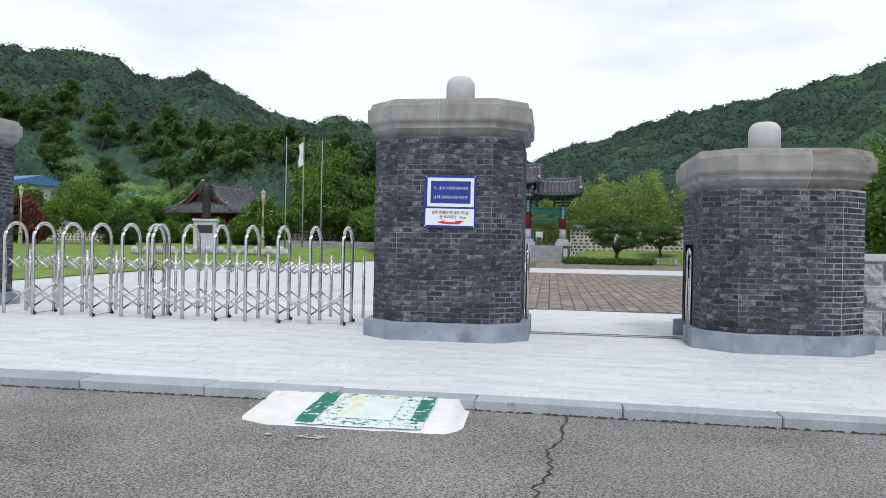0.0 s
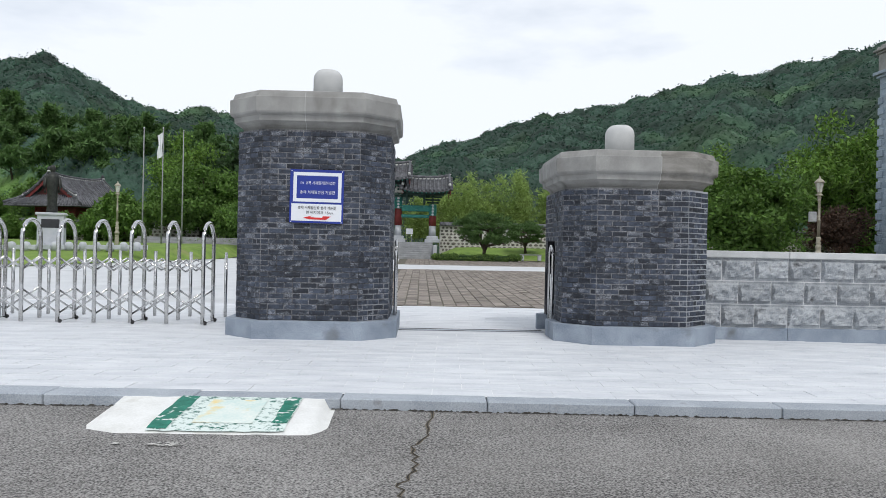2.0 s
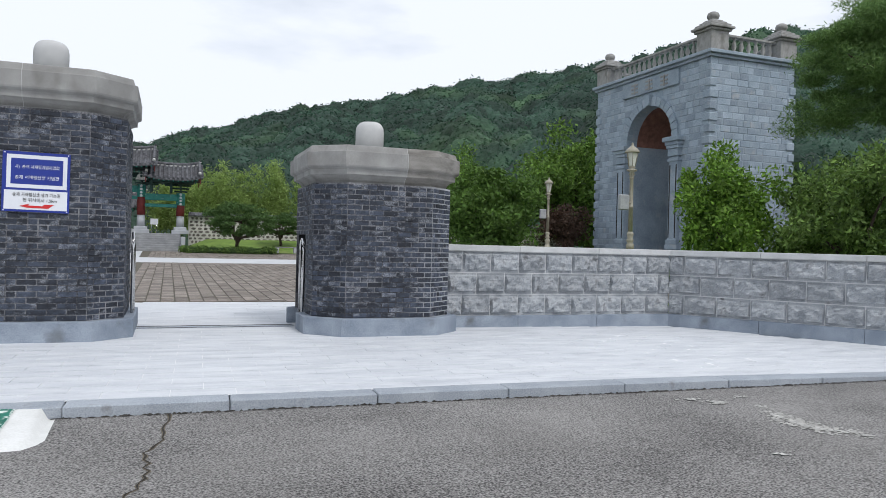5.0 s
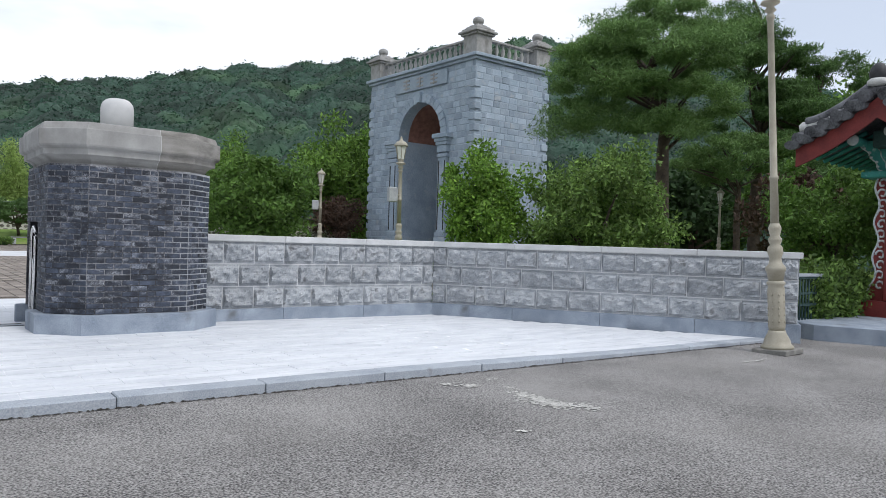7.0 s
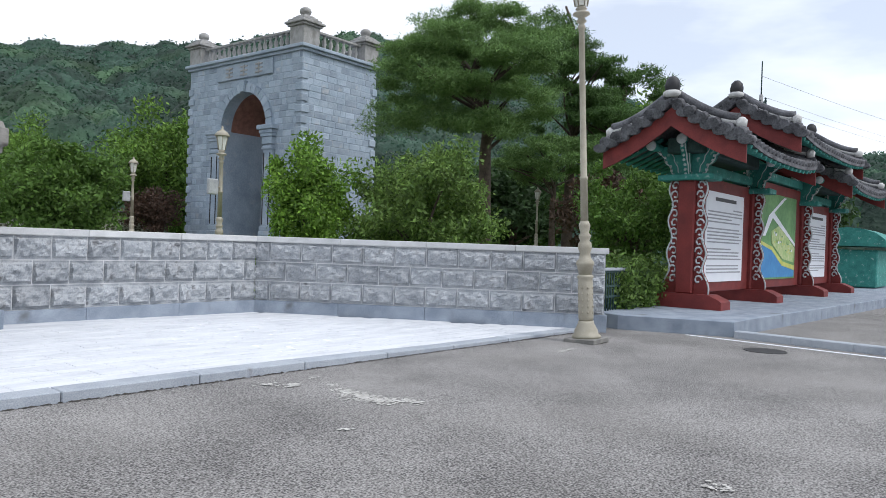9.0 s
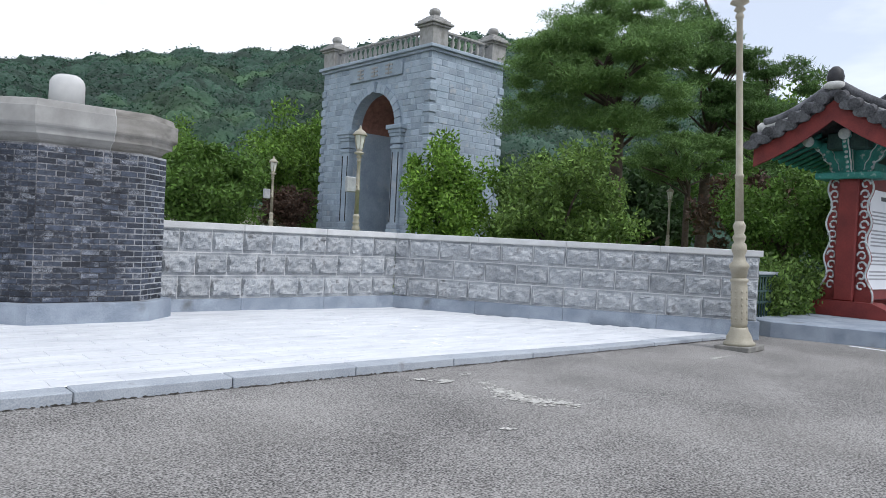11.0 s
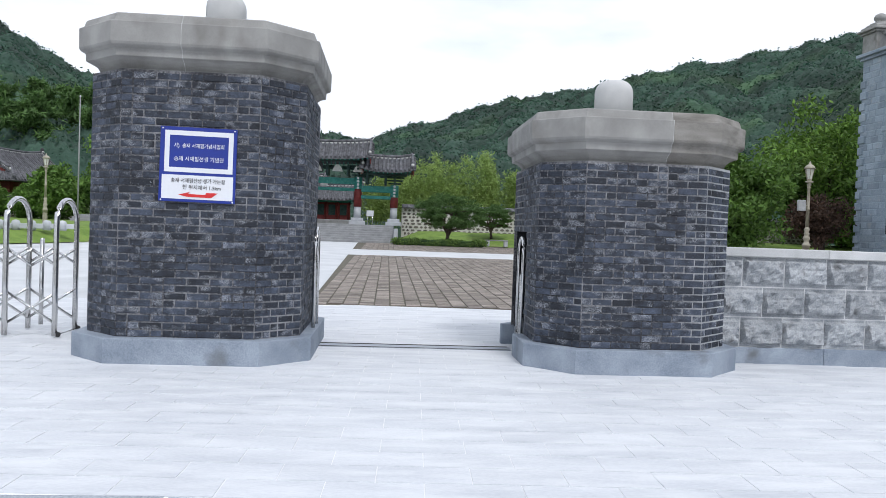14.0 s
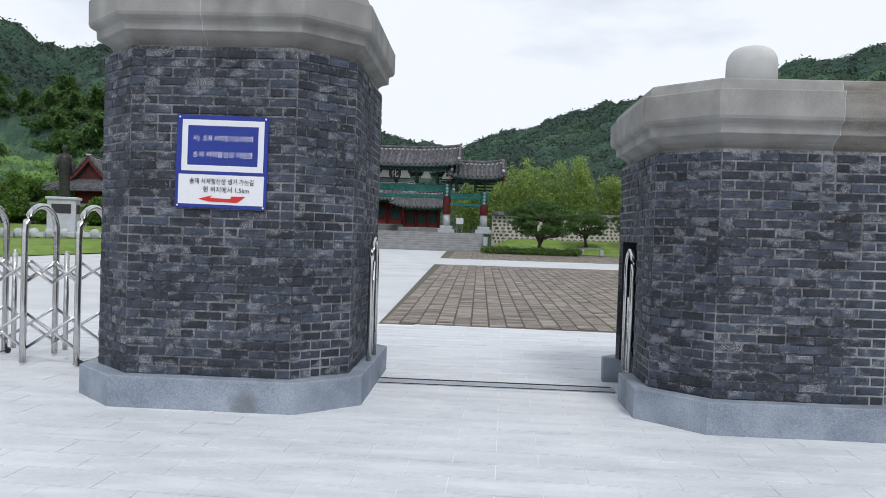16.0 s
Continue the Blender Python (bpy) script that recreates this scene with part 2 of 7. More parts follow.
def add_lathe(bm, prof, seg=16, c=(0, 0, 0), smooth=True):
    rings = [[(c[0] + r * math.cos(2 * math.pi * i / seg), c[1] + r * math.sin(2 * math.pi * i / seg), c[2] + z) for i in range(seg)] for r, z in prof]
    n0 = len(bm.faces)
    add_loft(bm, rings)
    if smooth:
        bm.faces.ensure_lookup_table()
        for f in list(bm.faces)[n0:]:
            f.smooth = len(f.verts) == 4


def add_tube(bm, pts, r, seg=8, closed=False):
    pts = [Vector(p) for p in pts]
    rings = []
    rr = r if isinstance(r, (list, tuple)) else [r] * len(pts)
    for i, p in enumerate(pts):
        d = (pts[min(i + 1, len(pts) - 1)] - pts[max(i - 1, 0)]).normalized()
        ref = Vector((0, 0, 1)) if abs(d.z) < 0.9 else Vector((0, 1, 0))
        u = d.cross(ref).normalized()
        v = u.cross(d).normalized()
        rings.append([p + (u * math.cos(2 * math.pi * k / seg) + v * math.sin(2 * math.pi * k / seg)) * rr[i] for k in range(seg)])
    n0 = len(bm.faces)
    add_loft(bm, rings)
    bm.faces.ensure_lookup_table()
    for f in list(bm.faces)[n0:]:
        f.smooth = len(f.verts) == 4


def mesh_of(name, bm, mat):
    bmesh.ops.recalc_face_normals(bm, faces=bm.faces)
    me = bpy.data.meshes.new(name)
    bm.to_mesh(me)
    bm.free()
    me.materials.append(mat)
    return me


def part(name, bm, mat, parent, label="", at=None):
    """Links a bmesh (or a mesh) as one object under a thing or a part."""
    me = bm if isinstance(bm, bpy.types.Mesh) else mesh_of(name, bm, mat)
    ob = new(name, me)
    ob.parent = parent
    if at is not None:
        ob.matrix_basis = at
    return tagged(ob, label)


def thing(name, m, label, category, group="", kind=""):
    ob = new(name)
    ob.matrix_basis = m
    return tagged(ob, label, category, group, kind)


def single(name, bm, mat, label, category, group="", kind="", at=None):
    me = bm if isinstance(bm, bpy.types.Mesh) else mesh_of(name, bm, mat)
    ob = new(name, me)
    if at is not None:
        ob.matrix_basis = at
    return tagged(ob, label, category, group, kind)


def pydata(name, verts, faces, mat, smooth=False):
    me = bpy.data.meshes.new(name)
    me.from_pydata(verts, [], faces)
    me.materials.append(mat)
    if smooth:
        me.polygons.foreach_set("use_smooth", [True] * len(me.polygons))
    return me


def octagon(x0, x1, y0, y1, cx, cy, d=0.0):
    """An oblong with cut corners, drawn in by d, anticlockwise from the front."""
    x0, x1, y0, y1 = x0 + d, x1 - d, y0 + d, y1 - d
    cx, cy = cx - 0.42 * d, cy - 0.42 * d
    return [(x0 + cx, y0), (x1 - cx, y0), (x1, y0 + cy), (x1, y1 - cy), (x1 - cx, y1), (x0 + cx, y1), (x0, y1 - cy), (x0, y0 + cy)]


def kerb_y(x):
    """Front edge of the kerb: straight, easing off beyond the gate."""
    return -4.015 - 0.036 * x if x > 1.0 else -4.051 - 0.001 * (x - 1.0)


ROAD_Z = -0.125

# ---- ground, road, platform ----
bm = bmesh.new()
R = 2500
add_loft(bm, [[(-R, -R, -0.32), (R, -R, -0.32), (R, R, -0.32), (-R, R, -0.32)], [(-R, -R, -0.3), (R, -R, -0.3), (R, R, -0.3), (-R, R, -0.3)]])
single("ground", bm, M_earth, "wide earth ground reaching to the horizon", "ground", kind="structure")
bm = bmesh.new()
edge = [(-80, -40), (60, -40), (60, -6.0), (1, -3.9), (-80, -3.9)]
add_loft(bm, [[(x, y, ROAD_Z - 0.15) for x, y in edge], [(x, y, ROAD_Z) for x, y in edge]])
single("road", bm, M_asphalt, "worn grey asphalt road in front of the gate", "road", kind="structure")
KANG = math.atan2(-0.036, 1)
KERB = Matrix.Translation((0, -4.015, 0)) @ Matrix.Rotation(KANG, 4, "Z")
WALL_Y, CORNER, WALL_END = 0.87, Vector((11.3, 0.87)), Vector((14.95, -4.82))


def on_platform(x, y):
    """Inside the paved forecourt: left of the slanting wall, behind the kerb."""
    if y < kerb_y(x) + 0.27 or y > 6.25:
        return False
    if y > WALL_Y + 0.1 and x > 6.2:
        return False
    d, e = WALL_END - CORNER, Vector((x, y)) - CORNER
    return d.x * e.y - d.y * e.x < 0.1 if y < WALL_Y + 0.2 else True


def surf(x, y):
    """The paving falls a little towards the road and towards the slanting wall."""
    a = min(1.0, max(0.0, (x - 7.0) / 4.5))
    return -0.006 * max(0.0, -y) - 0.04 * a * a * (3 - 2 * a)


vs, fs, nx = [], [], 150
rows = [0.24] + [0.3 * k for k in range(1, 36)]
for v in rows:
    for i in range(nx + 1):
        y0 = v - 4.015
        top = 6.5 if y0 > 1.05 else 15.0 - max(0.0, (y0 - WALL_END.y) / (CORNER.y - WALL_END.y)) * 3.55
        x = -40 + 2.4 * i if i < 10 else -16 + (top + 16) * (i - 10) / (nx - 10)
        y = min(6.3, max(kerb_y(x) + 0.05, v - 4.015 - 0.036 * x))
        vs.append((x, y, surf(x, y) - 0.0045))
for k in range(len(rows) - 1):
    for i in range(nx):
        q = k * (nx + 1) + i
        fs.append((q, q + 1, q + nx + 2, q + nx + 1))
pavement = tagged(new("pavement", pydata("pavement", vs, fs, M_joint)), "pale grey granite paved forecourt before the gate", "pavement", kind="structure")

# kerb stones along the road edge
kerb = thing("kerb", pose(0, 0, 0), "row of grey granite kerb stones at the road edge", "kerb", kind="structure")
bm = bmesh.new()
add_box(bm, (0, 0, 0), (1.372, 0.264, 0.3), 0.01)
kerb_me = mesh_of("kerb_stone", bm, M_kerb)
rng = random.Random(21)
for k in range(-26, 9):
    x = 2.63 + 1.38 * (k + 0.5)
    if x < 14.7:
        deep = 0.266 + max(0.0, -4.015 - 0.036 * x - kerb_y(x))
        turn = math.degrees(math.atan(-0.036 if x > 1 else -0.001))
        part("kerb_stone", kerb_me, None, kerb, at=pose(x, kerb_y(x) + deep / 2 + rng.uniform(-0.003, 0.003), surf(x, -4.1) - 0.148 + rng.uniform(-0.003, 0.003), rng.uniform(-0.4, 0.4), math.degrees(math.atan((surf(x - 0.6, -4.1) - surf(x + 0.6, -4.1)) / 1.2)), turn) @ Matrix.Diagonal((1, deep / 0.264, 1, 1)))
# soil and grit gathered at the kerb foot
vs, fs = [], []
for k in range(620):
    x = -14 + 29.0 * k / 619 + rng.uniform(-0.03, 0.03)
    w, d, n = rng.uniform(0.012, 0.05), rng.uniform(0.008, 0.03), 6
    y = kerb_y(x) - rng.uniform(0.0, 0.016)
    o = len(vs)
    vs += [(x + w * math.cos(2 * math.pi * i / n) * rng.uniform(0.7, 1.3), y + d * math.sin(2 * math.pi * i / n), ROAD_Z + 0.003 + 0.000006 * k) for i in range(n)] + [(x, y, ROAD_Z + rng.uniform(0.008, 0.02))]
    fs += [(o + i, o + (i + 1) % n, o + n) for i in range(n)]
tagged(new("kerb_grit", pydata("kerb_grit", vs, fs, M_grit)), "dark soil and grit gathered along the kerb foot", "grit", kind="stuff")

# ---- gate pillars ----
BRICK_L, COURSE = 0.232, 0.0803


def brick_mesh(name, length, mat):
    bm = bmesh.new()
    add_box(bm, (0, 0, 0), (length - 0.014, 0.05, COURSE - 0.015), 0.004)
    return mesh_of(name, bm, mat)


BRICKS = {n: brick_mesh("brick", BRICK_L * n, M_brick) for n in (0.5, 1.0)}


def brick_faces(poly, z0, z1, skip, single_out, parent, rng, label=""):
    """Courses of bricks on the faces of a prism; those that single_out picks are parts, the rest one joined part."""
    verts, faces = [], []
    n_c = round((z1 - z0) / COURSE)
    ch = (z1 - z0) / n_c
    for i in range(len(poly)):
        p, q = Vector(poly[i]), Vector(poly[(i + 1) % len(poly)])
        L = (q - p).length
        d = (q - p) / L
        nrm = Vector((d.y, -d.x))
        ang = math.atan2(d.y, d.x)
        n = max(1, round(L / BRICK_L))
        pitch = L / n
        for c in range(n_c):
            z = z0 + (c + 0.5) * ch
            cells = [(k * pitch, pitch) for k in range(n)] if c % 2 else [(0, pitch / 2)] + [((k + 0.5) * pitch, pitch) for k in range(n - 1)] + [(L - pitch / 2, pitch / 2)]
            for s, ln in cells:
                pieces = [(s, ln)]
                if ln > 0.15 and rng.random() < 0.1:
                    pieces = [(s, ln / 2), (s + ln / 2, ln / 2)]
                for a, b in pieces:
                    mid = p + d * (a + b / 2)
                    if skip(mid.x, mid.y, z):
                        continue
                    out = rng.uniform(-0.004, 0.004)
                    c2 = mid - nrm * (0.025 - 0.004 - out)
                    tilt = rng.uniform(-0.006, 0.006)
                    m = Matrix.LocRotScale((c2.x, c2.y, z), Euler((0, tilt, ang)), (b / (BRICK_L * (1.0 if b > 0.15 else 0.5)), 1, ch / COURSE))
                    me = BRICKS[1.0 if b > 0.15 else 0.5]
                    if single_out(mid.x, mid.y, z):
                        part("brick", me, None, parent, at=m)
                    else:
                        o = len(verts)
                        verts.extend((m @ v.co)[:] for v in me.vertices)
                        faces.extend([o + v for v in f.vertices] for f in me.polygons)
    part("bricks", pydata("bricks", verts, faces, M_brick_rest), None, parent, label)["kind"] = "stuff"


def ring(poly, z):
    return [(x, y, z) for x, y in poly]


def pillar(x0, x1, y0, y1, cx, cy, z_brick, cap_rings, dome_top, label, notch=None, pick=None, seed=1, cut=None, tip=0.0, mortar=None, worn=None):
    """An eight-sided brick gate pillar: granite plinth, brick shaft, moulded cap stones and a round-topped finial."""
    mid = ((x0 + x1) / 2, (y0 + y1) / 2)
    t = thing("gate_pillar", pose(0, 0, 0), label, "gate pillar", "gate pillars")
    mortar = mortar or M_mortar
    oc = lambda d: octagon(x0, x1, y0, y1, cx, cy, d)

    def notched(poly):
        if not notch:
            return poly
        ya, yb, deep = notch
        x = poly[7][0]
        return poly[:7] + [(x, yb), (x0 + deep, yb), (x0 + deep, ya), (x, ya), poly[7]]

    bm = bmesh.new()
    add_loft(bm, [ring(notched(oc(0)), -0.05), ring(notched(oc(0)), 0.262), ring(notched(oc(0.008)), 0.27)])
    part("plinth", bm, M_plinth, t, "grey granite plinth")
    body = oc(0.135)
    core = [(x, y) for x, y in oc(0.1365)]
    bm = bmesh.new()
    top = 1.56 if notch else 0.3
    add_loft(bm, [ring(notched(core), 0.26), ring(notched(core), top)])
    add_loft(bm, [ring(core, top), ring(core, z_brick + 0.02)])
    part("shaft", bm, mortar, t, "recessed grey mortar core")
    rng = random.Random(seed)
    skip = (lambda x, y, z: x < x0 + 0.24 and notch[0] - 0.07 < y < notch[1] + 0.07 and z < top) if notch else (lambda x, y, z: False)
    brick_faces(body, 0.27, z_brick, skip, pick or (lambda x, y, z: False), t, rng, "dark grey weathered bricks")
    if notch:
        bm = bmesh.new()
        add_box(bm, (x0 + 0.19, (notch[0] + notch[1]) / 2, top + 0.03), (0.08, notch[1] - notch[0] + 0.1, 0.06), 0.004)
        part("lintel", bm, M_brick, t)
        ya, yb, deep = notch
        # added panels over the dark brick, coloured near-black for the slot's shade
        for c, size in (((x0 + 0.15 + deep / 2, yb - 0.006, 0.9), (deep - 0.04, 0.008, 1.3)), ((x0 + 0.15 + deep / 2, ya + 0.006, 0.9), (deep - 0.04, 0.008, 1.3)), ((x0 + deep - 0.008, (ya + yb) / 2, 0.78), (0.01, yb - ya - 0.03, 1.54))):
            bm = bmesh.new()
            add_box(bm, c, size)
            part("slot_lining", bm, M_recess_shade, t, "dark brick lining of the gate slot with its shade painted in")
    for side in (0, 1):
        bm = bmesh.new()
        add_loft(bm, [ring(oc(d), z) for z, d in cap_rings])
        xc = mid[0] if cut is None else cut
        bmesh.ops.bisect_plane(bm, geom=bm.verts[:] + bm.edges[:] + bm.faces[:], plane_co=(xc + (0.003 if side else -0.003), 0, 0), plane_no=(-1 if side else 1, 0, 0), clear_outer=True)
        bmesh.ops.holes_fill(bm, edges=[e for e in bm.edges if len(e.link_faces) == 1])
        part("cap_stone", bm, worn if side and worn else M_cap, t, "weathered grey moulded cap stone")
    bm = bmesh.new()
    add_loft(bm, [ring(oc(d + 0.003), z) for z, d in cap_rings])
    for side in (0, 1):
        xc = mid[0] if cut is None else cut
        bmesh.ops.bisect_plane(bm, geom=bm.verts[:] + bm.edges[:] + bm.faces[:], plane_co=(xc + (-0.0028 if side else 0.0028), 0, 0), plane_no=(-1 if side else 1, 0, 0), clear_outer=True)
    part("joint_mortar", bm, M_mortar_pale, t, "pale mortar in the cap joint")
    bm = bmesh.new()
    zc = cap_rings[-1][0] - 0.05
    r, h = 0.24, dome_top - zc
    prof = [(r, 0), (r, h - 0.16)] + [(r - 0.13 + 0.13 * math.cos(a), h - 0.16 + 0.16 * math.sin(a)) for a in (0.35, 0.7, 1.05, 1.35)] + [(0.05, h)]
    add_lathe(bm, prof, 32, (mid[0] + tip, mid[1], zc))
    part("finial", bm, M_dome, t, "white round-topped stone finial")
    return t


def cap(z):
    """Cap stone from below: hollow moulding set in from the bricks, fillet, rounded edge, tall band, lip, sloping top slab."""
    return [(z, 0.5), (z, 0.205), (z + 0.04, 0.2), (z + 0.085, 0.178), (z + 0.118, 0.14), (z + 0.136, 0.1), (z + 0.14, 0.078), (z + 0.147, 0.07), (z + 0.222, 0.066), (z + 0.23, 0.058), (z + 0.24, 0.034), (z + 0.256, 0.016), (z + 0.28, 0.008), (z + 0.487, 0.006), (z + 0.496, 0.012), (z + 0.498, 0.03), (z + 0.494, 0.042), (z + 0.508, 0.046), (z + 0.58, 0.068), (z + 0.592, 0.08), (z + 0.635, 0.5)]


def nearest_b(x, y, z):
    return y < 0.42 and 0.35 < z < 2.15 and x > -0.45


pillar(-1.0, 1.62, -0.09, 2.6, 0.5, 0.45, 3.1, cap(3.1), 4.3, "tall dark brick gate pillar with a blue notice", pick=nearest_b, seed=3, cut=0.22, tip=0.07)
pillar(4.05, 6.6, -0.12, 2.52, 0.5, 0.46, 2.34, cap(2.34), 3.5, "lower dark brick gate pillar beside the stone wall", notch=(1.06, 1.95, 0.75), pick=lambda x, y, z: y < 0.02 and 0.35 < z < 1.95, seed=5, cut=5.55, tip=-0.065, mortar=M_mortar_new, worn=M_cap_worn)
pillar(-12.3, -9.68, 1.95, 4.1, 0.5, 0.45, 3.42, cap(3.42), 4.6, "tall dark brick gate pillar at the far gate end", seed=8)

# ---- stone wall ----
def rock_block(seed, w, h):
    """A granite block with a split, bulging face inside a smooth drafted margin."""
    rng = random.Random(seed)
    nx, nz = 20, 13
    vs, fs = [], []
    off = Vector((rng.uniform(0, 90), rng.uniform(0, 90), 0))
    peak, tilt = rng.uniform(0.35, 0.75), rng.uniform(-0.5, 0.5)
    for k in range(nz + 1):
        for i in range(nx + 1):
            u, v = i / nx, k / nz
            e = min(u, 1 - u) * w, min(v, 1 - v) * h
            depth = 0.0
            if min(e) > 0.028:
                swell = 1 - abs(v - peak - tilt * (u - 0.5)) * 1.7
                f = noise.fractal(Vector((u * w * 6, v * h * 7, 0)) + off, 0.7, 2.1, 4)
                g = 1 - 2 * abs(noise.noise(Vector((u * w * 6, v * h * 8, 4)) + off))
                c = noise.cell(Vector((u * w * 9 + f, v * h * 11 + f * 0.6, 2)) + off)
                depth = max(0.006, 0.016 + 0.042 * max(0, swell) + 0.034 * f + 0.026 * g + 0.014 * c)
            vs.append(((u - 0.5) * w, -depth, (v - 0.5) * h))
    for k in range(nz):
        for i in range(nx):
            a = k * (nx + 1) + i
            fs.append((a, a + 1, a + nx + 2, a + nx + 1))
    o = len(vs)
    x, z = w / 2, h / 2
    vs += [(-x, 0, -z), (x, 0, -z), (x, 0, z), (-x, 0, z), (-x, 0.1, -z), (x, 0.1, -z), (x, 0.1, z), (-x, 0.1, z)]
    fs += [(o, o + 4, o + 5, o + 1), (o + 1, o + 5, o + 6, o + 2), (o + 2, o + 6, o + 7, o + 3), (o + 3, o + 7, o + 4, o)]
    return pydata("stone_block", vs, fs, M_rock)


WALL_TOP, ROW0, ROWS = 1.45, 0.2, 3
ROW_H = (WALL_TOP - 0.11 - ROW0) / ROWS
BLOCKS = [rock_block(s, 0.6, ROW_H - 0.016) for s in range(9)]
HALVES = [rock_block(s + 30, 0.3, ROW_H - 0.014) for s in range(3)]


def stone_wall(name, a, b, label, first=0, end_a=0.0, end_b=0.0):
    """A low granite wall from a to b, its face on the right of that way: plinth course, rock-faced blocks, cap slabs."""
    d = (b - a)
    L = d.length
    d /= L
    m = Matrix.Translation((a.x, a.y, 0)) @ Matrix.Rotation(math.atan2(d.y, d.x), 4, "Z")
    t = thing(name, m, label, "wall", kind="structure")
    bm = bmesh.new()
    add_box(bm, (L / 2, 0.2, (WALL_TOP - 0.1) / 2), (L - 0.01, 0.394, WALL_TOP - 0.12))
    part("core", bm, M_mortar_pale, t)
    n = round(L / 1.55)
    for k in range(n):
        bm = bmesh.new()
        x0, x1 = L * k / n - (end_a if k == 0 else 0), L * (k + 1) / n + (end_b if k == n - 1 else 0)
        add_box(bm, ((x0 + x1) / 2, 0.2, WALL_TOP - 0.055), (x1 - x0 - 0.005, 0.5, 0.11), 0.008)
        part("cap_slab", bm, M_wallcap, t)
        bm = bmesh.new()
        add_box(bm, ((x0 + x1) / 2, 0.19, ROW0 / 2 - 0.07), (x1 - x0 - 0.004, 0.45, ROW0 + 0.14), 0.006)
        part("plinth_slab", bm, M_plinth, t)
    rng = random.Random(int(L * 100))
    for r in range(ROWS):
        z = ROW0 + (r + 0.5) * ROW_H
        n = round(L / (0.615 if L > 6 else 0.55))
        pitch = L / n
        cells = [(k * pitch, pitch) for k in range(n)] if (r + first) % 2 == 0 else [(0, pitch / 2)] + [((k + 0.5) * pitch, pitch) for k in range(n - 1)] + [(L - pitch / 2, pitch / 2)]
        for s, ln in cells:
            half = ln < 0.4
            me = rng.choice(HALVES if half else BLOCKS)
            k = (ln - 0.014) / (0.3 if half else 0.6)
            part("stone_block", me, None, t, at=Matrix.LocRotScale((s + ln / 2, 0.0, z), None, (k, 1, 1)))
    return t


stone_wall("wall_forecourt", Vector((6.35, WALL_Y)), CORNER, "low rock-faced grey granite wall with pale cap", 0, 0, 0.2)
stone_wall("wall_slanting", CORNER, WALL_END, "low rock-faced grey granite wall running to the road", 1, 0.0, 0.05)

# ---- forest hills ----
AZ = [-75, -60, -40, -33.7, -30, -27, -24.3, -21, -19, -16.7, -13.6, -10, -5, -1.5, 0.6, 4, 9.1, 13.2, 17.5, 22.6, 26.3, 32, 39, 46, 52, 60, 68, 75, 85, 105]
EL = [8, 11, 12.6, 12.9, 11.7, 12.3, 11.2, 9.7, 9.3, 9.8, 9.0, 8.0, 7.0, 6.5, 7.8, 8.5, 10.1, 10.8, 11.5, 12.6, 13.2, 13.8, 15, 15.7, 14.8, 13.0, 10.4, 8.0, 6.5, 6]
EYE0 = (2.0, -11.0, 1.43)


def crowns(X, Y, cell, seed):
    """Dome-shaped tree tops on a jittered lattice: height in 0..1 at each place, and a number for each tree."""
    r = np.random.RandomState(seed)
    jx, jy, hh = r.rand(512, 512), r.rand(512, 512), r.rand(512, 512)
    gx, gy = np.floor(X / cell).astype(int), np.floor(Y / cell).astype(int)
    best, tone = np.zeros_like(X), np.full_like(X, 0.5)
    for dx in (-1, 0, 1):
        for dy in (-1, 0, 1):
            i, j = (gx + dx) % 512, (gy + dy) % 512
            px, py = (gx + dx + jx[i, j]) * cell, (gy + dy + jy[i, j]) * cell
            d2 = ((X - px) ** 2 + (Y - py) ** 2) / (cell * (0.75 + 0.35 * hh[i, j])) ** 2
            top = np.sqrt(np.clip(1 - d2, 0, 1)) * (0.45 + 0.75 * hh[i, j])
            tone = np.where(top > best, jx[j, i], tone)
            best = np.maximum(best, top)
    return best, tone


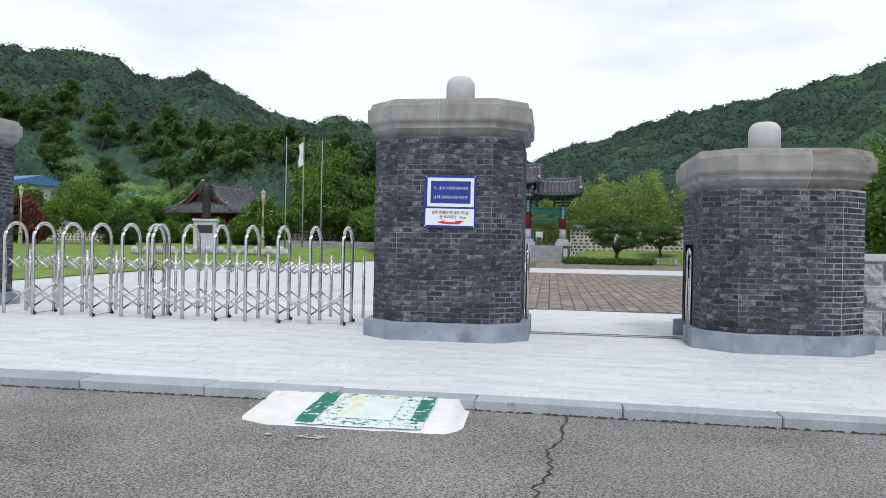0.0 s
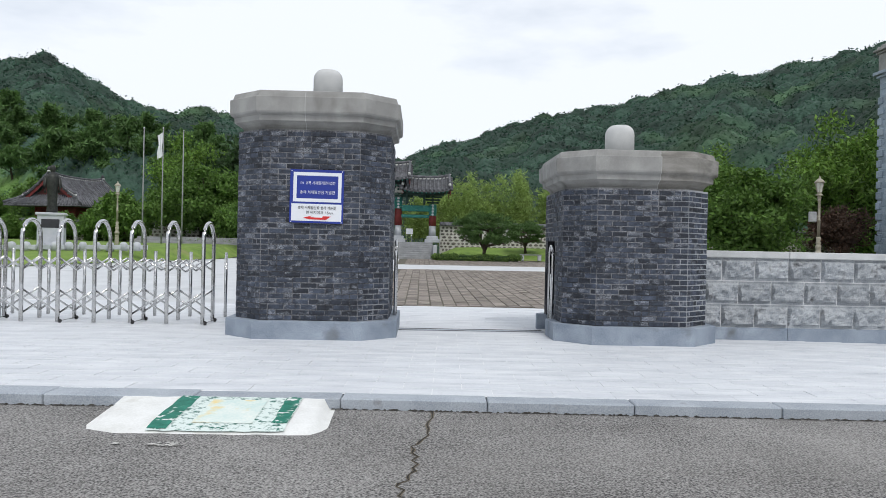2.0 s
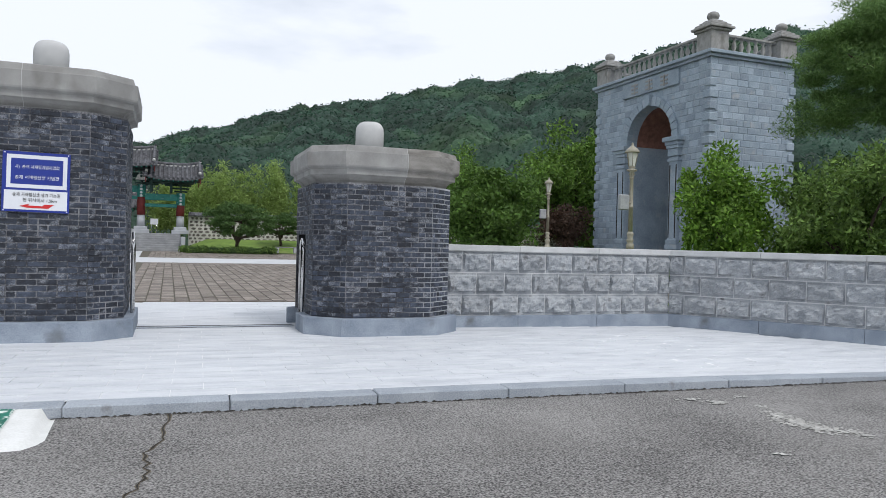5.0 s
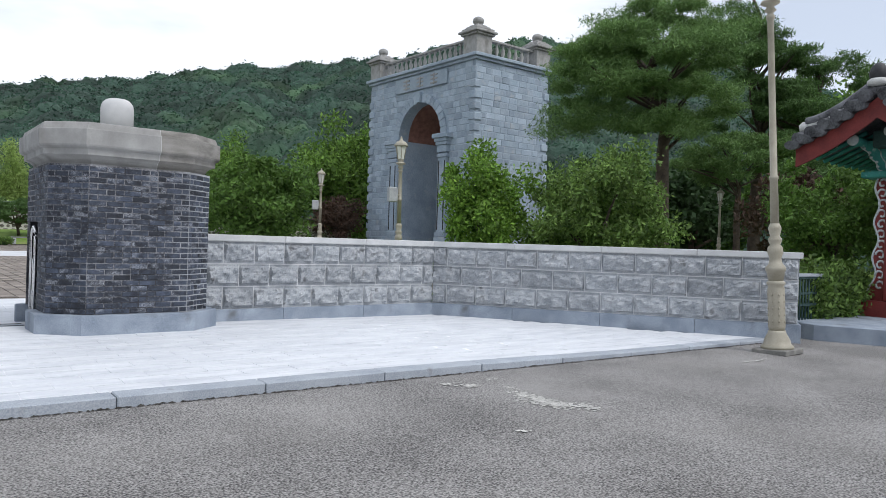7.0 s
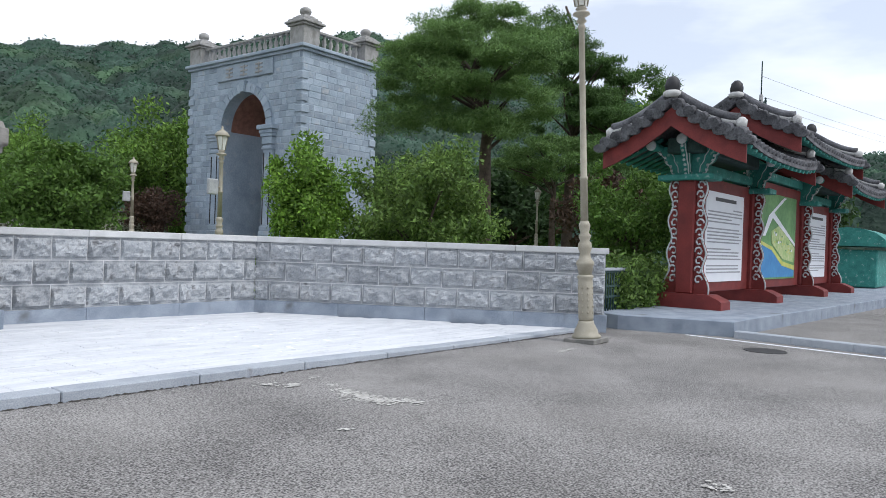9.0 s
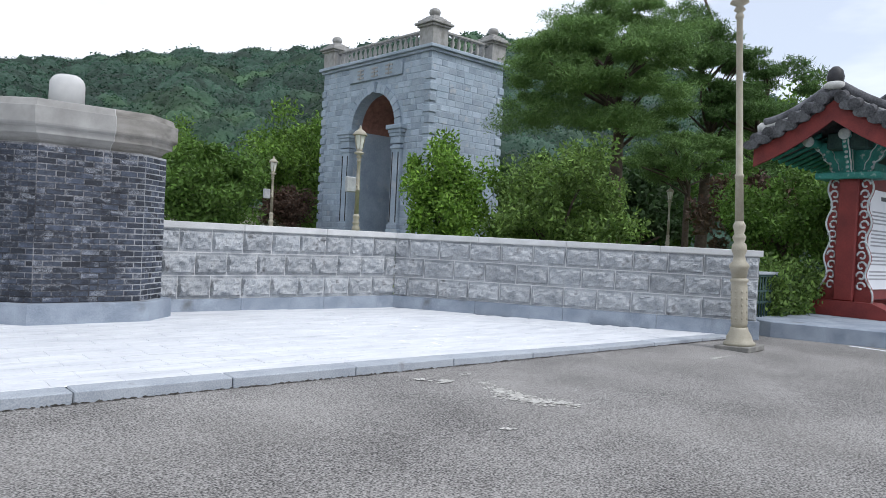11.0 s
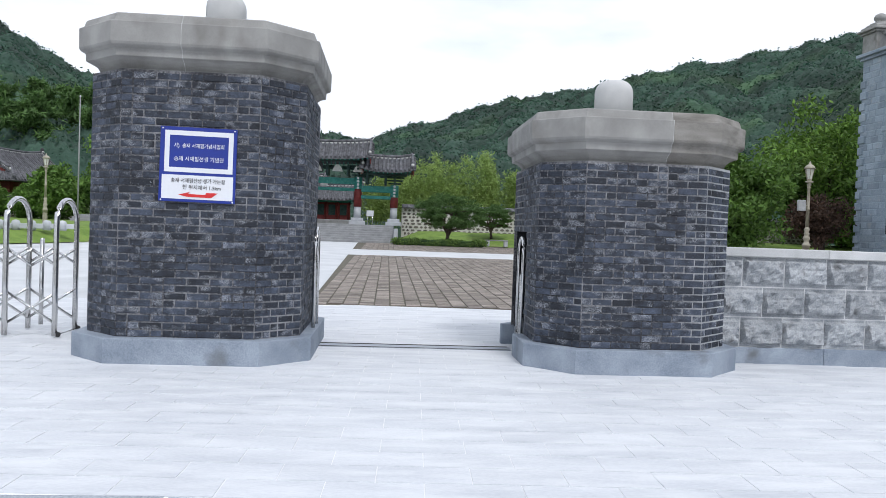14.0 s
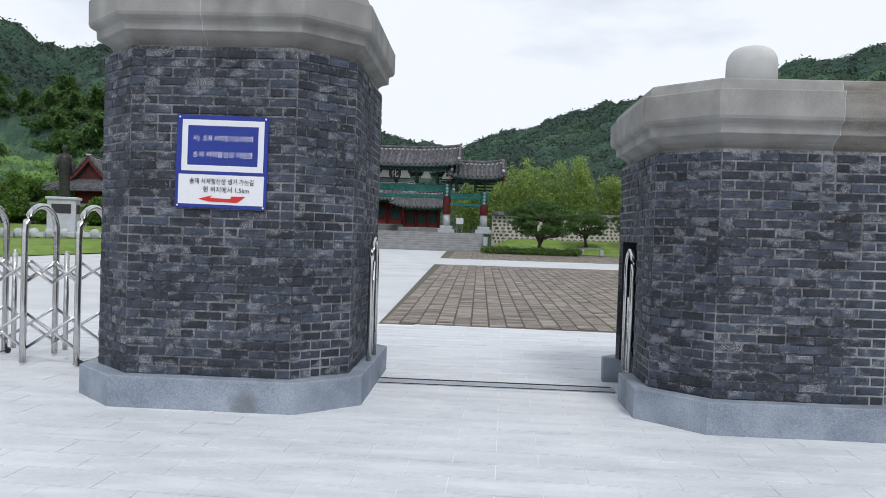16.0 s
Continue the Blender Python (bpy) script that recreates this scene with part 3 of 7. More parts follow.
def hills():
    az = np.radians(np.arange(-75, 105.01, 0.17))
    s = 1.12 * np.linspace(0, 1, 200) ** 1.35
    A, S = np.meshgrid(az, s, indexing="ij")
    el = np.interp(np.degrees(A), AZ, EL)
    Rr = 300 + 60 * np.sin(A * 2.3 + 1.0) + 90 * np.exp(-((np.degrees(A) + 4) / 9) ** 2)
    r0 = 88 + 12 * np.sin(A * 5)
    D = r0 + (Rr - r0) * S
    H = Rr * np.tan(np.radians(el)) + EYE0[2] - 8.5
    spur = 0.1 * np.sin(A * 31 + S * 4) + 0.06 * np.sin(A * 57 + 1 - S * 6)
    prof = np.where(S <= 1, S ** 1.25 * (1 + spur * (1 - S) * 1.5), 1 - (S - 1) * 2.2)
    X, Y = EYE0[0] + D * np.sin(A), EYE0[1] + D * np.cos(A)
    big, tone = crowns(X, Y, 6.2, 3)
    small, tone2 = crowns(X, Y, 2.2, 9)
    deg = np.degrees(A)
    brush = np.clip(1 - np.abs(deg + 33.5) / 7.5, 0, 1) * np.clip(1 - np.abs(S - 0.16 + 0.013 * (deg + 33)) / 0.15, 0, 1)
    brush = np.clip(brush * 3, 0, 1)
    foot = np.clip(S / 0.05, 0, 1)
    base = 1.0 * foot + H * prof
    Z = base + foot * ((1 - 0.9 * brush) * (6.2 * big + 1.0) + 1.5 * small)
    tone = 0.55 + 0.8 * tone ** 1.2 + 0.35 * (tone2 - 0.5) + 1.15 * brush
    Z = Z + np.random.RandomState(5).uniform(-0.4, 0.4, Z.shape) * foot
    Z = np.where(S <= 0, -0.3, Z)
    na, ns = A.shape
    co = np.stack([X, Y, Z], -1).reshape(-1, 3)
    idx = np.arange(na * ns).reshape(na, ns)
    q = np.stack([idx[:-1, :-1], idx[1:, :-1], idx[1:, 1:], idx[:-1, 1:]], -1).reshape(-1, 4)
    me = bpy.data.meshes.new("forest_hills")
    me.vertices.add(len(co))
    me.vertices.foreach_set("co", co.ravel())
    me.loops.add(q.size)
    me.loops.foreach_set("vertex_index", q.ravel())
    me.polygons.add(len(q))
    me.polygons.foreach_set("loop_start", np.arange(len(q)) * 4)
    me.polygons.foreach_set("loop_total", np.full(len(q), 4))
    me.update()
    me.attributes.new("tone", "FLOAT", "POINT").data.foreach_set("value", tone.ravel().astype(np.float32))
    me.materials.append(M_forest_shaded)
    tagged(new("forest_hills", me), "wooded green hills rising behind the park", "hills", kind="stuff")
    # leafy sprays all over the tree tops
    r = np.random.RandomState(12)
    n = 330000
    i, j = r.randint(0, na, n), np.minimum((r.rand(n) ** 0.8 * ns * 0.97).astype(int), ns - 1)
    p = np.stack([X[i, j], Y[i, j], Z[i, j]], 1) + r.normal(size=(n, 3)) * np.array([0.6, 0.6, 0.45])
    size = (D[i, j] * 0.0025 + 0.18) * (0.5 + r.rand(n)) * (1 - 0.35 * brush[i, j])
    a, b = r.normal(size=(n, 3)), r.normal(size=(n, 3))
    a[:, 2] *= 0.6
    a /= np.linalg.norm(a, axis=1)[:, None]
    b = np.cross(a, b)
    b /= np.linalg.norm(b, axis=1)[:, None] + 1e-9
    a, b = a * size[:, None], b * size[:, None] * 0.6
    q = np.stack([p - a * 0.5, p + b * 0.5 + a * 0.1, p + a * 0.6, p - b * 0.5 - a * 0.1], 1).reshape(-1, 3)
    lv = bpy.data.meshes.new("forest_leaves")
    lv.vertices.add(len(q))
    lv.vertices.foreach_set("co", q.ravel())
    lv.loops.add(len(q))
    lv.loops.foreach_set("vertex_index", np.arange(len(q)))
    lv.polygons.add(n)
    lv.polygons.foreach_set("loop_start", np.arange(n) * 4)
    lv.polygons.foreach_set("loop_total", np.full(n, 4))
    lv.update()
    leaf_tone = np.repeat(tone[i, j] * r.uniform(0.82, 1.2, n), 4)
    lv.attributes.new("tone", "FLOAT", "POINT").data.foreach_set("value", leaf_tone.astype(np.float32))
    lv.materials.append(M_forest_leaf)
    tagged(new("forest_leaves", lv), "leaf sprays over the wooded hills", "foliage", kind="stuff")
    return lambda az, f: (EYE0[0] + np.interp(f, S[0], D[int((az + 75) / 0.17)]) * math.sin(math.radians(az)), EYE0[1] + np.interp(f, S[0], D[int((az + 75) / 0.17)]) * math.cos(math.radians(az)), float(np.interp(f, S[0], base[int((az + 75) / 0.17)])))


hill_spot = hills()

M_steel = material("brushed_stainless", (0.5, 0.5, 0.5), (0.68, 0.68, 0.67), 20, 0.22, 0.05, 200, metal=1.0)
M_rubber = material("black_rubber", (0.015, 0.015, 0.016), (0.04, 0.04, 0.04), 20, 0.8, 0.2, 90)
M_blue = material("sign_blue", (0.012, 0.03, 0.24), (0.016, 0.04, 0.3), 2, 0.35, 0.0, 40)
M_white = material("white_enamel", (0.74, 0.76, 0.8), (0.8, 0.81, 0.84), 3, 0.4, 0.0, 60)
M_ink = material("dark_ink", (0.02, 0.02, 0.025), (0.03, 0.03, 0.035), 5, 0.5, 0.0, 60)
M_red = material("sign_red", (0.55, 0.02, 0.02), (0.65, 0.03, 0.03), 4, 0.4, 0.0, 60)
M_bronze = material("lamp_beige_paint", (0.289, 0.264, 0.200), (0.391, 0.361, 0.285), 6, 0.5, 0.2, 60)
M_glass = material("frosted_glass", (0.62, 0.62, 0.56), (0.75, 0.75, 0.7), 6, 0.2, 0.0, 60)
M_crack = material("crack_dirt", (0.012, 0.011, 0.01), (0.05, 0.04, 0.03), 20, 0.95, 0.3, 90)
M_moss = material("crack_edge", (0.09, 0.075, 0.05), (0.18, 0.15, 0.11), 20, 0.95, 0.3, 90)
M_worn = material("worn_white_paint", (0.3, 0.29, 0.27), (0.62, 0.61, 0.57), 12, 0.85, 0.3, 60)


# ---- notice on the pillar ----
def flat(bm, pts, y, depth=0.003):
    add_loft(bm, [[(x, y, z) for x, z in pts], [(x, y - depth, z) for x, z in pts]])


def rect(x0, x1, z0, z1):
    return [(x0, z0), (x1, z0), (x1, z1), (x0, z1)]


def lettering(name, text, size, mat, parent, m, width=None, label=""):
    cu = bpy.data.curves.new(name, "FONT")
    cu.body, cu.size, cu.align_x, cu.align_y, cu.extrude = text, size, "CENTER", "CENTER", 0.0008
    tmp = new(name, cu)
    bpy.context.view_layer.update()
    me = bpy.data.meshes.new_from_object(tmp.evaluated_get(bpy.context.evaluated_depsgraph_get()))
    w = tmp.dimensions.x
    bpy.data.objects.remove(tmp)
    me.materials.clear()
    me.materials.append(mat)
    k = width / w if width and w else 1.0
    ob = new(name, me)
    ob.parent = parent
    ob.matrix_basis = m @ Matrix.Diagonal((k, 1, 1, 1))
    return tagged(ob, label)


def upright(x, y, z):
    return pose(x, y, z, 90, 0, 0)


sign = thing("notice_sign", pose(0, 0.035, 1.735, 0, 0.6, 0), "blue and white notice with a red arrow on the pillar", "sign")
bm = bmesh.new()
add_box(bm, (0.4, -0.012, 0.397), (0.8, 0.02, 0.795), 0.003)
part("plate", bm, M_blue, sign)
bm = bmesh.new()
for r in (rect(0.05, 0.765, 0.705, 0.755), rect(0.05, 0.765, 0.315, 0.365), rect(0.05, 0.1, 0.365, 0.705), rect(0.715, 0.765, 0.365, 0.705)):
    flat(bm, r, -0.022)
part("border", bm, M_white, sign, "white border")
bm = bmesh.new()
flat(bm, rect(0.03, 0.775, 0.03, 0.285), -0.022)
part("white_panel", bm, M_white, sign)
lettering("lettering", "사)  송재 서재필기념사업회", 0.054, M_white, sign, upright(0.41, -0.026, 0.595), 0.52)
lettering("lettering", "송재 서재필선생 기념관", 0.056, M_white, sign, upright(0.41, -0.026, 0.455), 0.52)
lettering("lettering", "송재 서재필선생 생가 가는길", 0.055, M_ink, sign, upright(0.41, -0.029, 0.225), 0.56)
lettering("lettering", "현 위치에서 1.5km", 0.055, M_ink, sign, upright(0.45, -0.029, 0.155), 0.4)
bm = bmesh.new()
flat(bm, [(0.21, 0.075), (0.30, 0.055), (0.55, 0.052), (0.62, 0.105), (0.50, 0.105), (0.49, 0.082), (0.31, 0.086), (0.33, 0.108)], -0.0265)
part("arrow", bm, M_red, sign, "red arrow pointing away")
for x, z in ((0.025, 0.015), (0.775, 0.015), (0.025, 0.775), (0.775, 0.775)):
    bm = bmesh.new()
    add_lathe(bm, [(0.009, 0), (0.009, 0.004), (0.004, 0.007)], 8)
    part("screw", bm, M_white, sign, at=pose(x, -0.021, z, 90, 0, 0))

# ---- folding gate ----
GY0, GY1 = 1.55, 2.15
gate = thing("folding_gate", pose(0, 0, 0), "stainless steel folding gate drawn across the drive", "gate")


def arch_post(top):
    bm = bmesh.new()
    r = (GY1 - GY0) / 2
    pts = [(0, 0, 0.02), (0, 0, 0.7), (0, 0, top - r)] + [(0, r - r * math.cos(a), top - r + r * math.sin(a)) for a in [math.pi * k / 14 for k in range(1, 14)]] + [(0, 2 * r, top - r), (0, 2 * r, 0.7), (0, 2 * r, 0.02)]
    add_tube(bm, pts, 0.034, 10)
    return mesh_of("post", bm, M_steel)


POST = arch_post(1.74)
bm = bmesh.new()
add_tube(bm, [(0, 0, 0.12), (0, 0, 1.22)], 0.028, 8)
add_lathe(bm, [(0.028, 1.22), (0.028, 1.235), (0.01, 1.24)], 8)
SHORT = mesh_of("short_post", bm, M_steel)


def bar_mesh(dx, z0, z1):
    bm = bmesh.new()
    add_tube(bm, [(0, 0, z0), (dx, 0, z1)], 0.017, 6)
    return mesh_of("bar", bm, M_steel)


STEP = 0.605
BARS = [bar_mesh(STEP, 0.16, 0.56), bar_mesh(STEP, 0.56, 0.16), bar_mesh(STEP / 2, 0.9, 1.1), bar_mesh(STEP / 2, 1.1, 0.9)]
bm = bmesh.new()
add_lathe(bm, [(0.015, -0.015), (0.033, -0.013), (0.036, 0), (0.033, 0.013), (0.015, 0.015)], 12)
WHEEL = mesh_of("wheel", bm, M_rubber)
for k in range(12):
    x = -1.7 - STEP * k
    part("post", POST, None, gate, at=pose(x, GY0, 0))
    if k == 6:
        part("post", POST, None, gate, at=pose(x - 0.1, GY0, 0))
    if k % 2 == 0:
        for y in (GY0, GY1):
            part("wheel", WHEEL, None, gate, at=pose(x + 0.04, y, 0.037, 90, 0, 0))
        bm = bmesh.new()
        add_tube(bm, [(0.04, GY0, 0.037), (0.04, GY1, 0.037)], 0.009, 6)
        part("axle", bm, M_steel, gate, at=pose(x, 0, 0))
for k in range(-1, 11):
    x = -1.7 - STEP * (k + 1)
    for y in (GY0 + 0.02, GY1 - 0.02):
        part("short_post", SHORT, None, gate, at=pose(x + STEP / 2, (GY0 + GY1) / 2, 0)) if y < 2 else None
        if x + STEP > -1.1:
            continue
        part("bar", BARS[0], None, gate, at=pose(x, y, 0))
        part("bar", BARS[1], None, gate, at=pose(x, y + 0.02, 0))
        for h in (0, STEP / 2):
            part("bar", BARS[2 if h else 3], None, gate, at=pose(x + h, y, 0))
            part("bar", BARS[3 if h else 2], None, gate, at=pose(x + h, y + 0.02, 0.0 if not h else 0.0))
bm = bmesh.new()
add_tube(bm, [(0.2 * math.cos(a) * 0.6, 0, 0.2 * math.sin(a)) for a in [k * 0.42 for k in range(15)]], 0.008, 6)
part("cable_loop", bm, M_rubber, gate, "black looped power cable", at=pose(-5.2, GY0 - 0.05, 0.86))


def side_gate_end(x, y0, y1, z0, top, label):
    t = thing("gate_end", pose(x, y0, z0), label, "gate post")
    bm = bmesh.new()
    w = (y1 - y0) / 2
    pts = [(0, 0, 0), (0, 0, top - w)] + [(0, w - w * math.cos(a), top - w + w * 1.3 * math.sin(a)) for a in [math.pi * k / 10 for k in range(1, 10)]] + [(0, 2 * w, top - w), (0, 2 * w, 0)]
    add_tube(bm, pts, 0.026, 10)
    part("hoop", bm, M_steel, t)
    for z in (0.25, 0.8):
        bm = bmesh.new()
        add_tube(bm, [(0, 0, z), (0, 2 * w, z)], 0.011, 6)
        part("bar", bm, M_steel, t)
    bm = bmesh.new()
    add_tube(bm, [(0, w, 0.05), (0, w, 1.0)], 0.014, 6)
    part("short_post", bm, M_steel, t)
    return t


side_gate_end(1.565, 1.12, 1.5, 0.27, 1.17, "stainless steel hoop post beside the tall pillar")
side_gate_end(4.165, 1.12, 1.42, 0.0, 1.42, "stainless steel hoop post folded into the pillar slot")

# gate track across the opening
track = thing("gate_track", pose(0, 0, 0), "worn steel gate track let into the paving", "gate track", kind="structure")
bm = bmesh.new()
add_box(bm, (2.85, 1.5, -0.001), (2.5, 0.3, 0.012))
part("bed", bm, M_kerb, track)
for y, w in ((1.62, 0.035), (1.38, 0.02)):
    bm = bmesh.new()
    add_box(bm, (2.85, y, 0.006), (2.46, w, 0.008))
    part("rail", bm, M_crack, track, "rust-dark rail")

# ---- painted ramp, crack and worn paint on the road ----
M_ramp = material("whitewashed_cement", (0.66, 0.66, 0.63), (0.8, 0.8, 0.78), 5, 0.85, 0.4, 50, stain=((0.5, 0.48, 0.42), 4, 0.62, 0.8))
M_green = material("worn_green_paint", (0.0, 0.11, 0.07), (0.02, 0.22, 0.15), 9, 0.7, 0.2, 60, stain=((0.7, 0.74, 0.7), 14, 0.55, 0.62))
M_green_worn = material("flaked_green_paint", (0.01, 0.12, 0.085), (0.66, 0.74, 0.7), 16, 0.75, 0.2, 40, contrast=(0.38, 0.5))
M_pale = material("faded_picture_paint", (0.55, 0.68, 0.64), (0.74, 0.78, 0.72), 5, 0.75, 0.1, 40, stain=((0.75, 0.6, 0.25), 4.5, 0.56, 0.7))
ramp = thing("painted_ramp", pose(0, 0, 0), "whitewashed cement ramp with faded green painting against the kerb", "ramp")
RY0, RY1 = -5.02, -4.05


def on_ramp(x, v, up=0.0):
    """v runs from the road edge (0) to the kerb (1)."""
    y = RY0 + (RY1 + 0.03 - RY0) * v
    return (x, y, ROAD_Z + 0.006 + 0.09 * v ** 0.7 + up)


rng = random.Random(4)
nx, nv = 40, 8
left = lambda v: -0.45 - 0.3 * min(1.0, v / 0.16) ** 0.6 - 0.12 * v
right = lambda v: 1.1 + 0.13 * min(1.0, v / 0.25) ** 0.6 - 0.03 * v
vs, fs = [], []
for k in range(nv + 1):
    v = k / nv
    for i in range(nx + 1):
        u = i / nx
        a, b = left(v), right(v)
        x = a + (b - a) * u
        e = 0.035 * noise.noise(Vector((x * 5, v * 3, 2))) if k == 0 else 0
        p = on_ramp(x, v + e)
        edge = min(u, 1 - u, v + 0.02) < 0.03
        vs.append((p[0], p[1], ROAD_Z + 0.001 if edge else p[2] + 0.004 * noise.noise(Vector((x * 6, v * 6, 0)))))
for k in range(nv):
    for i in range(nx):
        q = k * (nx + 1) + i
        fs.append((q, q + 1, q + nx + 2, q + nx + 1))
part("cement_bed", pydata("cement_bed", vs, fs, M_ramp, True), None, ramp)


def ramp_patch(name, x0, x1, v0, v1, mat, up, rag=0.0, lean=0.0, label=""):
    vs, fs, n, m = [], [], 14, 6
    for k in range(m + 1):
        for i in range(n + 1):
            u, v = i / n, v0 + (v1 - v0) * k / m
            ex = rag * noise.noise(Vector((i * 0.7, k * 0.9, x0 * 7))) if i in (0, n) else 0
            ev = rag * noise.noise(Vector((i * 0.9, k * 0.7, x1 * 5 + 3))) if k in (0, m) else 0
            vs.append(on_ramp(x0 + (x1 - x0) * u + ex + lean * (v - 0.5), v + ev, up))
    for k in range(m):
        for i in range(n):
            q = k * (n + 1) + i
            fs.append((q, q + 1, q + n + 2, q + n + 1))
    part(name, pydata(name, vs, fs, mat, True), None, ramp, label)


ramp_patch("frame_paint", -0.22, 0.9, 0.03, 0.97, M_green_worn, 0.007, 0.02)
ramp_patch("green_band", -0.22, -0.05, 0.06, 0.97, M_green, 0.011, 0.03)
ramp_patch("green_band", 0.76, 0.89, 0.22, 0.97, M_green, 0.011, 0.03)
ramp_patch("picture", 0.1, 0.6, 0.2, 0.86, M_pale, 0.011, 0.008, label="faded pale painted picture")


def ribbon(name, pts, width, mat, z, rng, jag=0.02, sub=6):
    vs, fs = [], []
    P = []
    for a, b in zip(pts, pts[1:]):
        for k in range(sub):
            u = k / sub
            P.append((a[0] + (b[0] - a[0]) * u + rng.uniform(-jag, jag), a[1] + (b[1] - a[1]) * u))
    P.append(pts[-1])
    for i, (x, y) in enumerate(P):
        w = width * rng.uniform(0.35, 1.25) / 2
        vs += [(x - w, y, z), (x + w, y, z)]
        if i:
            q = 2 * i
            fs.append((q - 2, q - 1, q + 1, q))
    return pydata(name, vs, fs, mat)


crack = thing("road_crack", pose(0, 0, 0), "jagged dark crack running across the asphalt", "crack", kind="structure")
line = [(2.11, -4.1), (2.07, -4.9), (1.95, -5.3), (1.97, -5.85), (1.87, -6.25), (1.91, -6.6), (1.8, -7.3), (1.86, -8.2), (1.75, -9.4)]
rng = random.Random(12)
part("crack_edge", ribbon("crack_edge", line, 0.035, M_moss, ROAD_Z + 0.002, rng, 0.028), None, crack)
rng = random.Random(12)
part("crack_line", ribbon("crack_line", line, 0.016, M_crack, ROAD_Z + 0.005, rng, 0.028), None, crack)


def flakes(name, spots, label, seed):
    """Scattered remains of worn road paint: (x, y, radius along x, radius along y, how many)."""
    rng = random.Random(seed)
    vs, fs = [], []
    for cx, cy, rx, ry, n in spots:
        for _ in range(n):
            x, y = cx + rng.gauss(0, rx * 0.5), cy + rng.gauss(0, ry * 0.5)
            s = rng.uniform(0.005, 0.024)
            k = rng.randint(5, 7)
            o = len(vs)
            vs += [(x + s * rng.uniform(0.5, 1.6) * math.cos(2 * math.pi * i / k), y + s * rng.uniform(0.5, 1.3) * math.sin(2 * math.pi * i / k), ROAD_Z + 0.002 + 0.000012 * len(fs)) for i in range(k)]
            fs.append(list(range(o, o + k)))
    tagged(new(name, pydata(name, vs, fs, M_worn)), label, "road paint", kind="structure")


flakes("road_paint", [(7.78, -5.2, 0.06, 0.12, 26), (7.64, -5.6, 0.1, 0.25, 120), (7.55, -5.85, 0.16, 0.24, 230), (7.6, -6.1, 0.14, 0.18, 170), (7.75, -6.3, 0.08, 0.14, 70), (7.43, -4.96, 0.1, 0.09, 60), (7.25, -4.75, 0.14, 0.1, 26), (7.9, -4.75, 0.1, 0.05, 16), (6.57, -6.64, 0.05, 0.05, 14), (0.05, -5.35, 0.2, 0.06, 30), (7.3, -9.4, 0.08, 0.12, 30), (12.2, -5.55, 0.4, 0.05, 60), (-3.4, -4.6, 0.12, 0.03, 18)], "scattered flakes of worn white road paint", 2)


# ---- street lamps ----
def street_lamp(m, label, h=4.75, fat=1.0):
    """A cast lamp post with stepped base, fluted pedestal, ringed shaft and a lantern."""
    t = thing("street_lamp", m, label, "street lamp", "park lamps")
    bm = bmesh.new()
    add_box(bm, (0, 0, 0.03), (0.55, 0.55, 0.08), 0.01)
    part("base_slab", bm, M_crackstone, t, "worn concrete base slab")
    bm = bmesh.new()
    add_lathe(bm, [(0.24, 0.07), (0.24, 0.11), (0.2, 0.14), (0.19, 0.2), (0.135, 0.3), (0.13, 0.34)], 16)
    part("foot", bm, M_bronze, t)
    bm = bmesh.new()
    add_lathe(bm, [(0.115, 0.34), (0.125, 0.4), (0.125, 0.95), (0.115, 1.0), (0.135, 1.03), (0.135, 1.06), (0.11, 1.08)], 12)
    for k in range(8):
        a = math.pi * k / 4
        for z in (0.46, 0.56, 0.66, 0.76, 0.86):
            add_lathe(bm, [(0.018, 0), (0.012, 0.03), (0.0, 0.05)], 6, (0.118 * math.cos(a), 0.118 * math.sin(a), z))
    part("pedestal", bm, M_bronze, t)
    bm = bmesh.new()
    add_lathe(bm, [(0.11, 1.08), (0.135, 1.22), (0.15, 1.24), (0.15, 1.28), (0.1, 1.34), (0.085, 1.42), (0.115, 1.5), (0.11, 1.58), (0.075, 1.62), (0.1, 1.68), (0.1, 1.71), (0.07, 1.75), (0.095, 1.85), (0.095, 1.88), (0.065, 1.94)], 16)
    part("collar", bm, M_bronze, t)
    bm = bmesh.new()
    add_lathe(bm, [(0.066, 1.94), (0.06, 2.6), (0.07, 2.61), (0.07, 2.64), (0.055, 2.66), (0.048, h - 1.0), (0.065, h - 0.98), (0.065, h - 0.94), (0.04, h - 0.9), (0.09, h - 0.86), (0.05, h - 0.8), (0.145, h - 0.75), (0.135, h - 0.72), (0.06, h - 0.69), (0.1, h - 0.66), (0.06, h - 0.62)], 14)
    part("shaft", bm, M_bronze, t)
    lan = part("lantern", lantern_glass(h), None, t, "pale glass lantern")
    bm = bmesh.new()
    for k in range(6):
        a = math.pi * k / 3
        add_tube(bm, [(0.1 * math.cos(a), 0.1 * math.sin(a), h - 0.62), (0.165 * math.cos(a), 0.165 * math.sin(a), h - 0.24)], 0.012, 5)
    part("lantern_frame", bm, M_bronze, lan)
    bm = bmesh.new()
    add_lathe(bm, [(0.2, h - 0.25), (0.21, h - 0.23), (0.14, h - 0.13), (0.05, h - 0.07), (0.05, h - 0.05), (0.025, h - 0.03), (0.035, h), (0.0, h + 0.05)], 12)
    part("lantern_roof", bm, M_bronze, lan)
    return t


def lantern_glass(h):
    bm = bmesh.new()
    add_lathe(bm, [(0.09, h - 0.62), (0.155, h - 0.24)], 6, smooth=False)
    return mesh_of("lantern", bm, M_glass)


